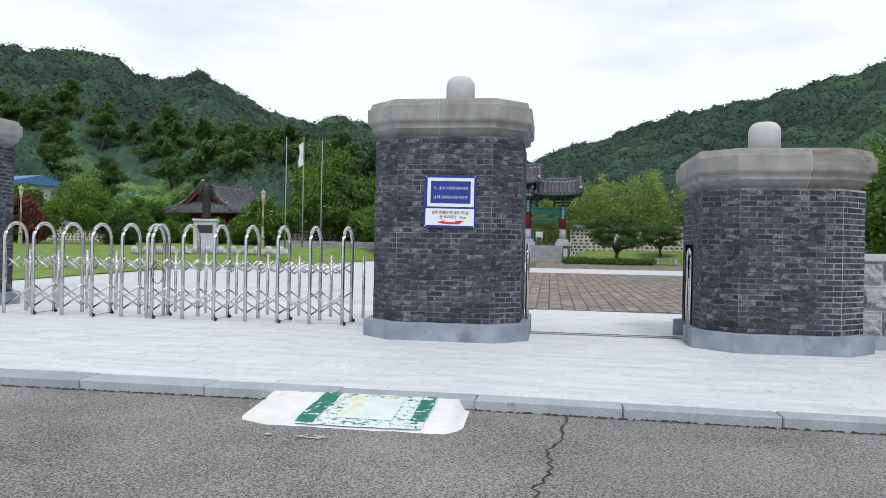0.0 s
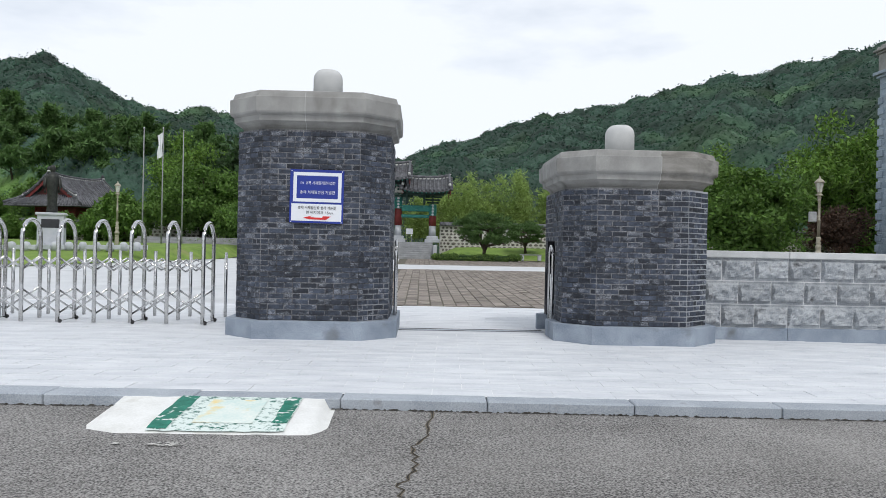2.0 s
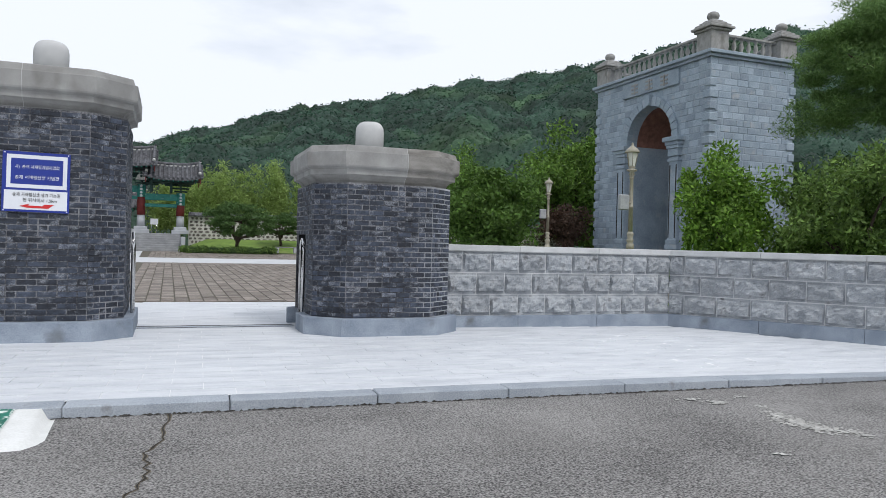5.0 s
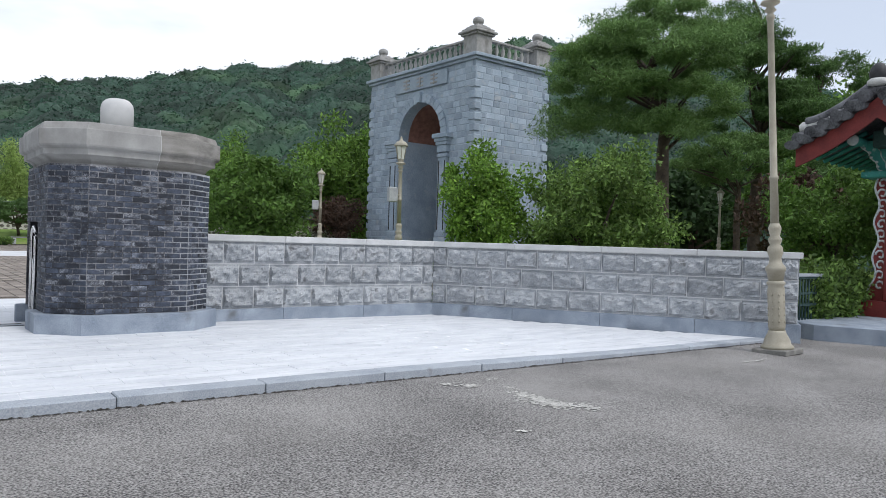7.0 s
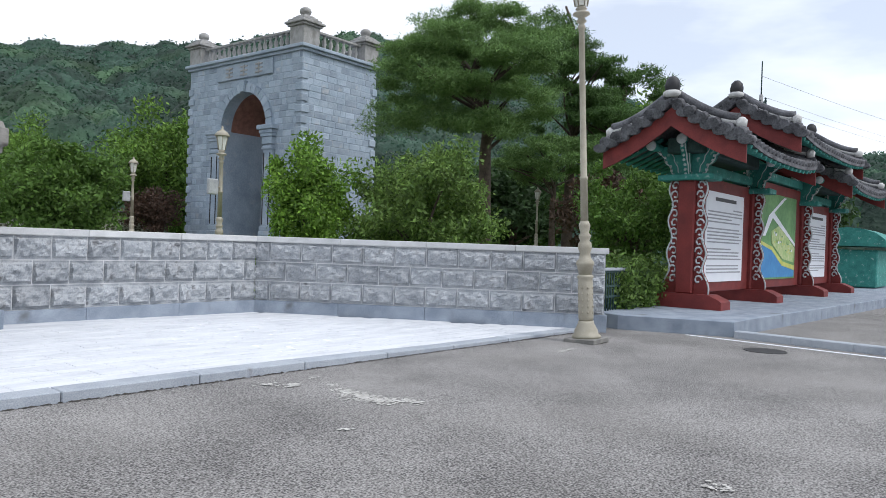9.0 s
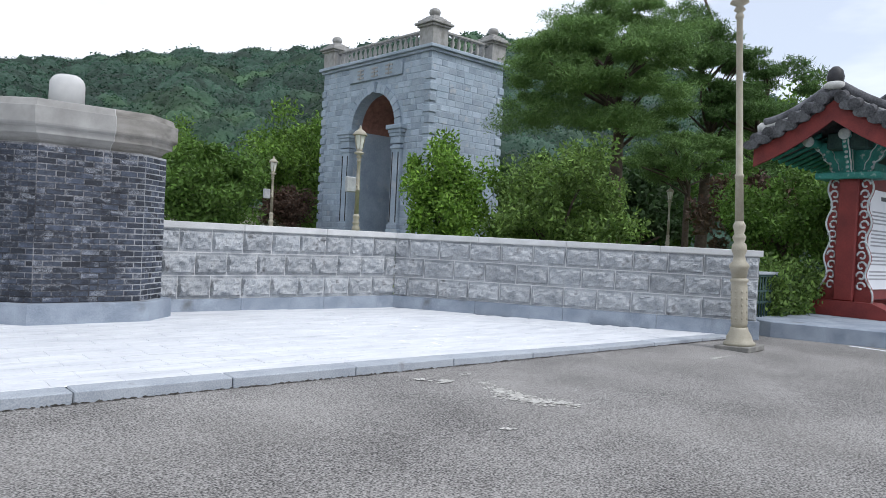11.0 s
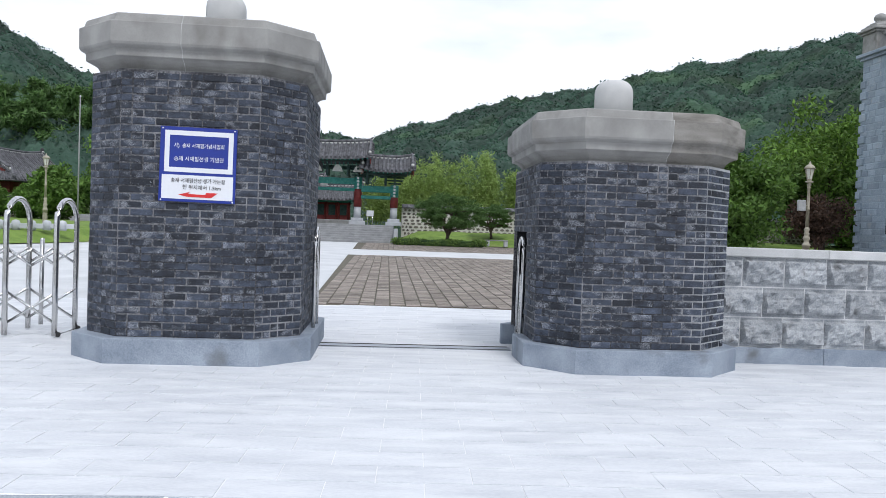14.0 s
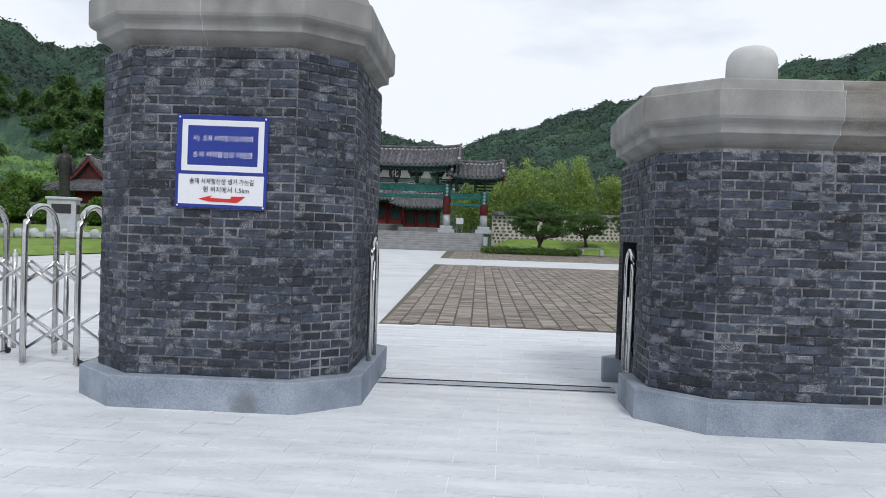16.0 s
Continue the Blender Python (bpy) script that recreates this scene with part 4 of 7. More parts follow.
M_step0 = material("grey_paint", (0.3, 0.31, 0.32), (0.45, 0.46, 0.47), 5, 0.5, 0.1, 40)
M_crackstone = material("worn_concrete", (0.12, 0.12, 0.11), (0.27, 0.26, 0.24), 6, 0.9, 0.5, 50)
street_lamp(pose(13.4, -5.27, ROAD_Z) @ Matrix.Rotation(radians(2.9), 4, Vector((-0.89, -0.45, 0))) @ Matrix.Diagonal((1.0, 1.0, 1.04, 1)), "beige cast street lamp standing at the wall end", 6.0)
lamp = street_lamp(pose(14.2, 6.35, 0.0), "beige cast street lamp behind the granite wall", 4.4)
for m in (pose(14.2, 6.35, 0), pose(18.3, 18.6, 0.2)):
    t = thing("floodlight", m, "small grey floodlight clamped to a lamp shaft", "floodlight")
    bm = bmesh.new()
    add_box(bm, (-0.32, -0.1, 2.75), (0.3, 0.12, 0.42), 0.02)
    part("head", bm, M_step0, t)
    bm = bmesh.new()
    add_tube(bm, [(0, 0, 2.75), (-0.25, -0.08, 2.75)], 0.025, 6)
    part("arm", bm, M_bronze, t)
far_lamps = [(18.3, 18.6, 0.2), (36.0, 9.5, 0.2), (-16.9, 35.0, 0.6), (-33.0, 33.0, 0.6)]
for x, y, z in far_lamps:
    copy_thing(lamp, pose(x, y, z, 0, 0, x * 7))["label"] = "beige cast street lamp standing in the park"

# ---- stone arch monument ----
M_arch = material("blue_grey_granite", (0.225, 0.285, 0.345), (0.38, 0.445, 0.51), 0.8, 0.85, 0.5, 14, spread=0.1, stain=((0.45, 0.46, 0.47), 1.2, 0.6, 0.8), bump_dist=0.02)
M_arch_i = material("blue_grey_granite_blocks", (0.225, 0.285, 0.345), (0.38, 0.445, 0.51), 0.8, 0.85, 0.5, 14, spread=0.16, island=True, stain=((0.45, 0.46, 0.47), 1.2, 0.6, 0.8), bump_dist=0.02)
M_vault = material("red_brown_vault_brick", (0.17, 0.08, 0.062), (0.32, 0.155, 0.115), 3, 0.9, 0.5, 30)
AW, AD, AH = 11.48, 6.25, 12.35
OC, OR, OS = 6.05, 2.3, 8.1


def stone_arch():
    t = thing("stone_arch", Matrix.Translation((30.58, 34.1, 0.2)) @ Matrix.Rotation(math.radians(-89.5), 4, "Z"), "tall blue-grey granite triumphal arch with a balustraded top", "monument")
    arc = [(OC + OR * math.cos(a), OS + OR * math.sin(a)) for a in [math.pi * k / 20 for k in range(21)]]
    outline = [(0, 0), (OC - OR, 0)] + arc[::-1] + [(OC + OR, 0), (AW, 0), (AW, AH), (0, AH)]
    bm = bmesh.new()
    add_loft(bm, [[(x, 0, z) for x, z in outline], [(x, AD, z) for x, z in outline]])
    part("body", bm, M_arch, t)
    bm = bmesh.new()
    inner = [(OC - OR + 0.01, OS)] + [(OC + (OR - 0.01) * math.cos(math.pi - a), OS + (OR - 0.01) * math.sin(a)) for a in [math.pi * k / 20 for k in range(21)]] + [(OC + OR - 0.01, OS)]
    vs = [[bm.verts.new((x, y, z)) for x, z in inner] for y in (0.7, AD - 0.7)]
    for i in range(len(inner) - 1):
        bm.faces.new((vs[0][i], vs[0][i + 1], vs[1][i + 1], vs[1][i]))
    part("vault", bm, M_vault, t, "red-brown brick vault")
    # face blocks, proud of the body
    rng = random.Random(6)
    verts, faces = [], []

    def block(x0, x1, z0, z1, side, proud):
        g = 0.018
        a, b, c, d = x0 + g, x1 - g, z0 + g, z1 - g
        o = len(verts)
        e = 0.02
        if side == 0:
            P = lambda x, z, p: (x, -p, z)
        else:
            P = lambda x, z, p: (AW + p, x, z)
        verts.extend([P(a, c, 0), P(b, c, 0), P(b, d, 0), P(a, d, 0), P(a + e, c + e, proud), P(b - e, c + e, proud), P(b - e, d - e, proud), P(a + e, d - e, proud)])
        for i in range(4):
            j = (i + 1) % 4
            faces.append((o + i, o + j, o + 4 + j, o + 4 + i))
        faces.append((o + 4, o + 5, o + 6, o + 7))

    rows = 32
    for side, L in ((0, AW), (1, AD)):
        for r in range(rows):
            z0, z1 = AH * r / rows, AH * (r + 1) / rows
            x = 0.0
            while x < L - 0.05:
                w = min(rng.uniform(0.45, 1.0), L - x)
                if L - x - w < 0.3:
                    w = L - x
                zc = (z0 + z1) / 2
                inside = side == 0 and abs(x + w / 2 - OC) < OR + 0.55 and (zc < OS or math.hypot(x + w / 2 - OC, zc - OS) < OR + 0.6)
                tablet = side == 0 and abs(x + w / 2 - OC) < 2.9 and 11.3 < zc < 12.2
                if not inside and not tablet:
                    block(x, x + w, z0, z1, side, rng.uniform(0.008, 0.026))
                x += w
    part("block_facing", pydata("block_facing", verts, faces, M_arch_i), None, t)["kind"] = "stuff"
    # quoins
    for cx, cy in ((0, 0), (AW, 0), (AW, AD)):
        for r in range(17):
            z = 0.35 + r * 0.66
            bm = bmesh.new()
            s = 0.62 if r % 2 else 0.48
            add_box(bm, (cx - math.copysign(s / 2 - 0.09, cx - 1), cy - math.copysign(s / 2 - 0.09, cy - 1), z), (s, s, 0.46), 0.04)
            part("quoin", bm, M_arch, t)
    # arch stones
    n = 17
    for k in range(n):
        a0, a1 = math.pi * k / n + 0.008, math.pi * (k + 1) / n - 0.008
        out = 0.55 if k != n // 2 else 0.7
        bm = bmesh.new()
        quad = [(OC + r * math.cos(a), OS + r * math.sin(a)) for r, a in ((OR, a0), (OR + out, a0), (OR + out, a1), (OR, a1))]
        y0 = -0.12 if k != n // 2 else -0.3
        add_loft(bm, [[(x, 0.3, z) for x, z in quad], [(x, y0, z) for x, z in quad]])
        part("arch_stone" if k != n // 2 else "keystone", bm, M_arch, t)
    # imposts and pilasters beside the opening
    for s in (-1, 1):
        x = OC + s * (OR + 0.4)
        bm = bmesh.new()
        for z, w, h in ((OS - 0.15, 1.5, 0.28), (OS - 0.4, 1.25, 0.24), (OS - 0.62, 1.1, 0.22), (OS - 0.95, 0.95, 0.45)):
            add_box(bm, (x, -0.05, z), (w, 0.5 + (w - 0.9) * 0.8, h), 0.03)
        part("impost", bm, M_arch, t)
        bm = bmesh.new()
        add_box(bm, (x, -0.04, 3.45), (0.85, 0.42, 6.9), 0.04)
        add_box(bm, (x, -0.04, 0.4), (1.05, 0.62, 0.8), 0.04)
        part("pilaster", bm, M_arch, t)
        # no groove is cut: raised near-black strips stand for its shade
        for dx in (-0.29, 0.29):
            bm = bmesh.new()
            add_box(bm, (x + dx, -0.25, 4.2), (0.1, 0.03, 4.4), 0.008)
            part("pilaster_groove", bm, M_recess_shade, t, "dark strip painted as a groove's shade beside the pilaster shaft")
        for z, w, h in ((6.7, 0.98, 0.2), (1.75, 1.0, 0.3), (1.45, 1.12, 0.3)):
            bm = bmesh.new()
            add_box(bm, (x, -0.06, z), (w, 0.5, h), 0.03)
            part("pilaster_moulding", bm, M_arch, t)
    # tablet with characters that cannot be read
    tab = bmesh.new()
    add_box(tab, (OC, -0.06, 11.75), (5.6, 0.16, 0.95), 0.03)
    tab = part("tablet", tab, M_arch, t, "stone tablet with worn carved characters")
    for k in (-1, 0, 1):
        bm = bmesh.new()
        for j in range(3):
            add_box(bm, (OC + k * 1.5, -0.15, 11.5 + j * 0.25), (0.7, 0.05, 0.09))
        add_box(bm, (OC + k * 1.5, -0.15, 11.75), (0.1, 0.06, 0.7))
        part("carving", bm, M_cap, tab)
    # cornice
    bm = bmesh.new()
    add_box(bm, (AW / 2, AD / 2, AH + 0.08), (AW + 0.3, AD + 0.3, 0.18), 0.02)
    add_box(bm, (AW / 2, AD / 2, AH + 0.27), (AW + 0.62, AD + 0.62, 0.2), 0.03)
    part("cornice", bm, M_arch, t)
    zt = AH + 0.37
    corners = [(0.55, 0.55), (AW - 0.55, 0.55), (AW - 0.55, AD - 0.55), (0.55, AD - 0.55)]
    for cx, cy in corners:
        bm = bmesh.new()
        add_box(bm, (cx, cy, zt + 0.6), (1.25, 1.25, 1.2), 0.02)
        for z, w, h in ((1.2, 1.5, 0.14), (1.34, 1.75, 0.14), (1.49, 1.45, 0.16), (1.64, 1.1, 0.14), (1.76, 0.8, 0.12)):
            add_box(bm, (cx, cy, zt + z), (w, w, h), 0.03)
        part("corner_pier", bm, M_cap, t, "stepped corner pier")
        bm = bmesh.new()
        add_lathe(bm, [(0.22, 1.8), (0.2, 1.87), (0.32, 1.97), (0.36, 2.1), (0.3, 2.26), (0.14, 2.35), (0, 2.37)], 16, (cx, cy, zt))
        part("finial", bm, M_cap, t)
    bm = bmesh.new()
    add_lathe(bm, [(0.13, 0.1), (0.13, 0.2), (0.07, 0.26), (0.14, 0.48), (0.1, 0.68), (0.055, 0.82), (0.11, 0.92), (0.13, 0.98)], 10)
    BAL = mesh_of("baluster", bm, M_cap)
    for y, n in ((0.45, 17), (AD - 0.45, 17)):
        for k in range(n):
            part("baluster", BAL, None, t, at=pose(1.5 + (AW - 3.0) * k / (n - 1), y, zt))
    for x in (AW - 0.45, 0.45):
        for k in range(7):
            part("baluster", BAL, None, t, at=pose(x, 1.5 + (AD - 3.0) * k / 6, zt))
    for a, b in (((1.1, 0.45), (AW - 1.1, 0.45)), ((1.1, AD - 0.45), (AW - 1.1, AD - 0.45)), ((AW - 0.45, 1.1), (AW - 0.45, AD - 1.1)), ((0.45, 1.1), (0.45, AD - 1.1))):
        for z, h, w in ((0.05, 0.1, 0.34), (1.05, 0.14, 0.36)):
            bm = bmesh.new()
            add_box(bm, ((a[0] + b[0]) / 2, (a[1] + b[1]) / 2, zt + z), (abs(a[0] - b[0]) + (w if a[0] == b[0] else 0), abs(a[1] - b[1]) + (w if a[1] == b[1] else 0), h), 0.02)
            part("rail", bm, M_cap, t)
    return t


stone_arch()

# ---- park ground inside the gate ----
def slope(y):
    return 0.0115 * max(0.0, y - 6.0)


def sheet(name, pts, mat, label, category, up=0.0, thick=0.25, kind="structure"):
    bm = bmesh.new()
    add_loft(bm, [[(x, y, slope(y) + up - thick) for x, y in pts], [(x, y, slope(y) + up) for x, y in pts]])
    return single(name, bm, mat, label, category, kind=kind)


M_path = material("pale_park_paving", (0.5, 0.515, 0.53), (0.63, 0.64, 0.65), 0.8, 0.65, 0.1, 30, stain=((0.42, 0.43, 0.44), 0.35, 0.55, 0.75))
M_paver = material("brown_paver", (0.15, 0.126, 0.106), (0.32, 0.28, 0.242), 1.5, 0.85, 0.4, 30, spread=0.3, stain=((0.1, 0.09, 0.075), 0.6, 0.55, 0.75))
M_paver_i = material("brown_paver_rest", (0.15, 0.126, 0.106), (0.32, 0.28, 0.242), 1.5, 0.85, 0.4, 30, spread=0.3, island=True, stain=((0.1, 0.09, 0.075), 0.6, 0.55, 0.75))
M_gap = material("paver_gap", (0.075, 0.068, 0.055), (0.14, 0.125, 0.09), 6, 0.95, 0.2, 60)
sheet("park_path", [(-40, 6.3), (0.95, 6.3), (0.4, 44), (-40, 44)], M_path, "pale paved drive leading to the painted gate", "path", up=-0.004)
sheet("cross_path", [(0.6, 26.4), (45, 27.6), (45, 33.4), (0.5, 32.4)], M_path, "pale paved band crossing the brown pavers", "path", up=0.002)
court = sheet("paver_court", [(0.9, 6.3), (45, 6.3), (45, 45), (0.35, 45)], M_gap, "court of weathered brown pavers in long rows", "paving", up=-0.012)
PW, PL = 0.31, 0.21
bm = bmesh.new()
add_box(bm, (0, 0, 0), (PW - 0.032, PL - 0.014, 0.024))
PAVER = mesh_of("paver", bm, M_paver)
verts, faces = [], []
for c in range(0, 62):
    for r in range(0, 183):
        x, y = 1.15 + c * PW, 6.5 + r * PL + (PL / 2 if c % 2 else 0)
        if 26.2 + 0.027 * x < y < 32.5 + 0.022 * x or x < 0.95 - 0.0145 * (y - 6.3) + 0.2 or y > 44.8 or x > 5 + (y + 6) * 0.32:
            continue
        rng = random.Random(c * 331 + r)
        m = pose(x, y, slope(y) - 0.008 + rng.uniform(-0.004, 0.004), rng.uniform(-0.5, 0.5) + 0.66, rng.uniform(-0.5, 0.5), 0)
        if y < 11.8 and c < 12:
            part("paver", PAVER, None, court, at=m)
        else:
            o = len(verts)
            verts.extend((m @ w.co)[:] for w in PAVER.vertices)
            faces.extend([o + w for w in f.vertices] for f in PAVER.polygons)
part("pavers", pydata("pavers", verts, faces, M_paver_i), None, court)["kind"] = "stuff"


def smooth01(a):
    a = max(0.0, min(1.0, a))
    return a * a * (3 - 2 * a)


def lawn(name, x0, x1, y0, y1, right_edge, height, label):
    vs, fs, nx, ny = [], [], 40, 34
    for k in range(ny + 1):
        y = y0 + (y1 - y0) * k / ny
        xr = right_edge(y)
        for i in range(nx + 1):
            x = x0 + (xr - x0) * (i / nx) ** 0.7
            z = slope(y) + 0.03 + height(x, y) * smooth01((xr - x) / 1.5 + 0.02) + 0.03 * noise.noise(Vector((x * 0.4, y * 0.4, 0)))
            vs.append((x, y, z))
    for k in range(ny):
        for i in range(nx):
            q = k * (nx + 1) + i
            fs.append((q, q + 1, q + nx + 2, q + nx + 1))
    o = len(vs)
    tagged(new(name, pydata(name, vs, fs, M_lawn, True)), label, "lawn", kind="structure")


lawn("lawn", -75, -15, 8.5, 62, lambda y: -15.6 if y < 20 else (-15.6 + (y - 20) * 0.32 if y < 36 else -10.5), lambda x, y: 0.75 * smooth01((y - 12) / 24), "bright mown lawn beside the pale drive")
vs, fs = [], []
for k in range(13):
    y = 43.6 + k
    for i in range(31):
        x = 3.6 + 41.4 * i / 30
        z = slope(44) + 0.02 + 0.95 * smooth01((y - 43.6) / 8) * smooth01((x - 3.2) / 3 + 0.25) + 0.04 * noise.noise(Vector((x * 0.5, y * 0.5, 3)))
        vs.append((x, y, z))
for k in range(12):
    for i in range(30):
        q = k * 31 + i
        fs.append((q, q + 1, q + 32, q + 31))
tagged(new("lawn_bank", pydata("lawn_bank", vs, fs, M_lawn, True)), "grassy bank rising to the park wall", "lawn", kind="structure")
sheet("park_lawn_east", [(7.2, 1.6), (60, -4), (75, 45), (45.1, 45), (45.1, 6.2), (7.2, 6.2)], M_lawn, "mown grass behind the granite wall", "lawn", up=0.0)
vs = [(16.2, -4.4, -0.02), (60, -4.4, -0.02), (60, 2, 0.0), (12, 2, 0.0)]
tagged(new("verge", pydata("verge", vs, [(0, 1, 2, 3)], M_lawn)), "rough grass verge behind the notice boards", "lawn", kind="structure")

# ---- foliage ----
def quad_mesh(name, q, mat):
    n = len(q)
    me = bpy.data.meshes.new(name)
    me.vertices.add(n * 4)
    me.vertices.foreach_set("co", q.reshape(-1).astype(np.float32))
    me.loops.add(n * 4)
    me.loops.foreach_set("vertex_index", np.arange(n * 4))
    me.polygons.add(n)
    me.polygons.foreach_set("loop_start", np.arange(n) * 4)
    me.polygons.foreach_set("loop_total", np.full(n, 4))
    me.update()
    me.materials.append(mat)
    return me


def leaves(r, centres, radii, n, size, aspect=0.5, up=0.0):
    """Leaf quads scattered through ellipsoid clumps, denser towards the outside."""
    k = r.randint(0, len(centres), n)
    d = r.normal(size=(n, 3))
    d /= np.linalg.norm(d, axis=1)[:, None]
    rad = r.rand(n) ** 0.45
    p = centres[k] + d * radii[k] * rad[:, None] * (1 + 0.15 * r.normal(size=(n, 1)))
    a = r.normal(size=(n, 3)) + d * 0.8
    a /= np.linalg.norm(a, axis=1)[:, None]
    ref = r.normal(size=(n, 3)) + np.array([0, 0, up])
    b = np.cross(a, ref)
    b /= np.linalg.norm(b, axis=1)[:, None] + 1e-9
    s = size * (0.6 + 0.8 * r.rand(n))[:, None]
    a, b = a * s, b * s * aspect
    return np.stack([p - a * 0.5, p + b * 0.5, p + a * 0.6, p - b * 0.5], 1)


def leafmat(name, c1, c2, spread=0.4, trans=0.28):
    return material(name, c1, c2, 0.9, 0.75, 0.0, 7.0, spread=spread, island=True, trans=trans)


M_leaf = leafmat("leaf_green", (0.055, 0.125, 0.02), (0.13, 0.235, 0.04))
M_leaf_bright = leafmat("leaf_bright", (0.055, 0.14, 0.015), (0.21, 0.36, 0.045), spread=0.5)
M_leaf_olive = leafmat("leaf_olive", (0.055, 0.125, 0.02), (0.155, 0.275, 0.05))
M_leaf_shrub = leafmat("leaf_shrub", (0.05, 0.11, 0.022), (0.195, 0.305, 0.065), spread=0.5)
M_leaf_pruned = leafmat("pruned_pine_needles", (0.035, 0.09, 0.022), (0.115, 0.2, 0.052), spread=0.35)
M_leaf_lush = leafmat("leaf_lush", (0.06, 0.14, 0.022), (0.19, 0.32, 0.05), spread=0.5)
M_leaf_dark = leafmat("leaf_dark", (0.022, 0.055, 0.016), (0.05, 0.1, 0.028))
M_needle = leafmat("pine_needles", (0.045, 0.1, 0.028), (0.125, 0.23, 0.06))
M_needle_soft = leafmat("pine_needles_fresh", (0.075, 0.155, 0.042), (0.195, 0.32, 0.095), spread=0.3)
M_leaf_red = leafmat("leaf_red", (0.09, 0.03, 0.025), (0.19, 0.065, 0.05))
M_leaf_rust = leafmat("leaf_rust", (0.045, 0.03, 0.02), (0.1, 0.055, 0.035))
M_bamboo = leafmat("bamboo_leaf", (0.2, 0.3, 0.075), (0.36, 0.47, 0.145), spread=0.25, trans=0.45)
M_bark = material("bark", (0.035, 0.026, 0.02), (0.1, 0.075, 0.055), 5, 0.95, 0.8, 30, bump_dist=0.03)


def limb(bm, a, b, r0, r1, rng, bend=0.12, n=6):
    a, b = Vector(a), Vector(b)
    L = (b - a).length
    off = Vector((rng.uniform(-1, 1), rng.uniform(-1, 1), rng.uniform(-0.3, 0.6))) * bend * L
    pts = [a + (b - a) * (i / n) + off * math.sin(math.pi * i / n) for i in range(n + 1)]
    add_tube(bm, pts, [r0 + (r1 - r0) * i / n for i in range(n + 1)], 7)


def broadleaf(m, label, h, rx, rz, leaf, n, size, clumps=40, seed=1, trunk=0.12, clump=0.34, cat="tree", name="tree", group=""):
    """Trunk with limbs and a crown of leaf clumps; the crown's centre lies at h - rz."""
    t = thing(name, m, label, cat, group)
    rng, r = random.Random(seed), np.random.RandomState(seed)
    cz = h - rz
    d = r.normal(size=(clumps, 3))
    d /= np.linalg.norm(d, axis=1)[:, None]
    rad = (0.35 + 0.55 * r.rand(clumps))[:, None]
    c = d * rad * np.array([rx, rx, rz]) * (0.85 + 0.35 * r.rand(clumps, 1)) + np.array([0, 0, cz])
    rr = clump * (0.6 + 0.7 * r.rand(clumps, 1)) * np.array([[rx, rx, rz * 0.85]])
    q = leaves(r, c, rr, n, size)
    q = q[q[:, :, 2].min(1) > 0.02]
    part("crown", quad_mesh("crown", q, leaf), None, t)
    bm = bmesh.new()
    limb(bm, (0, 0, -0.1), (rng.uniform(-0.1, 0.1) * rx, rng.uniform(-0.1, 0.1) * rx, cz), trunk, trunk * 0.5, rng, 0.04)
    part("trunk", bm, M_bark, t)
    for k in range(7):
        bm = bmesh.new()
        z = max(0.15 * h, cz - rz * 0.8 + rz * 0.12 * k)
        limb(bm, (0, 0, z), c[k] * 0.9 + np.array([0, 0, 0.02]), trunk * 0.5, trunk * 0.12, rng)
        part("limb", bm, M_bark, t)
    return t


def pine(m, label, h, pads, n, size, seed, trunk=0.28, lean=(0.0, 0.0), group="", first=0.42):
    """A pine: bare crooked trunk, level limbs and flat needle pads. pads: count, reach, thickness."""
    t = thing("pine_tree", m, label, "tree", group)
    rng, r = random.Random(seed), np.random.RandomState(seed)
    count, reach, thick = pads
    top = Vector((lean[0], lean[1], h))
    bm = bmesh.new()
    pts = [Vector((lean[0] * u ** 1.3 + 0.25 * math.sin(u * 5 + seed), lean[1] * u ** 1.3 + 0.2 * math.sin(u * 4 + 2 * seed), h * 0.97 * u - 0.1)) for u in [i / 12 for i in range(13)]]
    add_tube(bm, pts, [trunk * (1 - 0.85 * i / 12) + 0.02 for i in range(13)], 9)
    part("trunk", bm, M_bark, t)
    C, Rr = [], []
    for k in range(count):
        u = first + (1 - first) * (k + 0.5) / count
        a = k * 2.4 + rng.uniform(-0.4, 0.4)
        w = reach * (1.08 - 0.75 * (u - first) / (1 - first)) * rng.uniform(0.55, 1.05)
        base = pts[min(12, int(u * 12))]
        tip = base + Vector((math.cos(a) * w * 0.72, math.sin(a) * w * 0.72, 0.12 * h * rng.uniform(0.0, 0.5)))
        bm = bmesh.new()
        limb(bm, base - Vector((0, 0, 0.04 * h)), tip, trunk * 0.32 * (1.2 - u), 0.02, rng, 0.1)
        part("limb", bm, M_bark, t)
        for s in range(10):
            f = rng.uniform(0.25, 1.25)
            p = base.lerp(tip, f) + Vector((rng.gauss(0, w * 0.2), rng.gauss(0, w * 0.2), rng.uniform(0, thick * 0.8)))
            C.append(p[:])
            q = w * rng.uniform(0.15, 0.27)
            Rr.append((q, q, thick * rng.uniform(0.3, 0.55)))
    C.append((top.x, top.y, h * 0.97))
    Rr.append((reach * 0.25, reach * 0.25, thick * 0.7))
    q = leaves(r, np.array(C), np.array(Rr), n, size, 0.2, up=1.0)
    part("crown", quad_mesh("crown", q, M_needle), None, t)
    return t


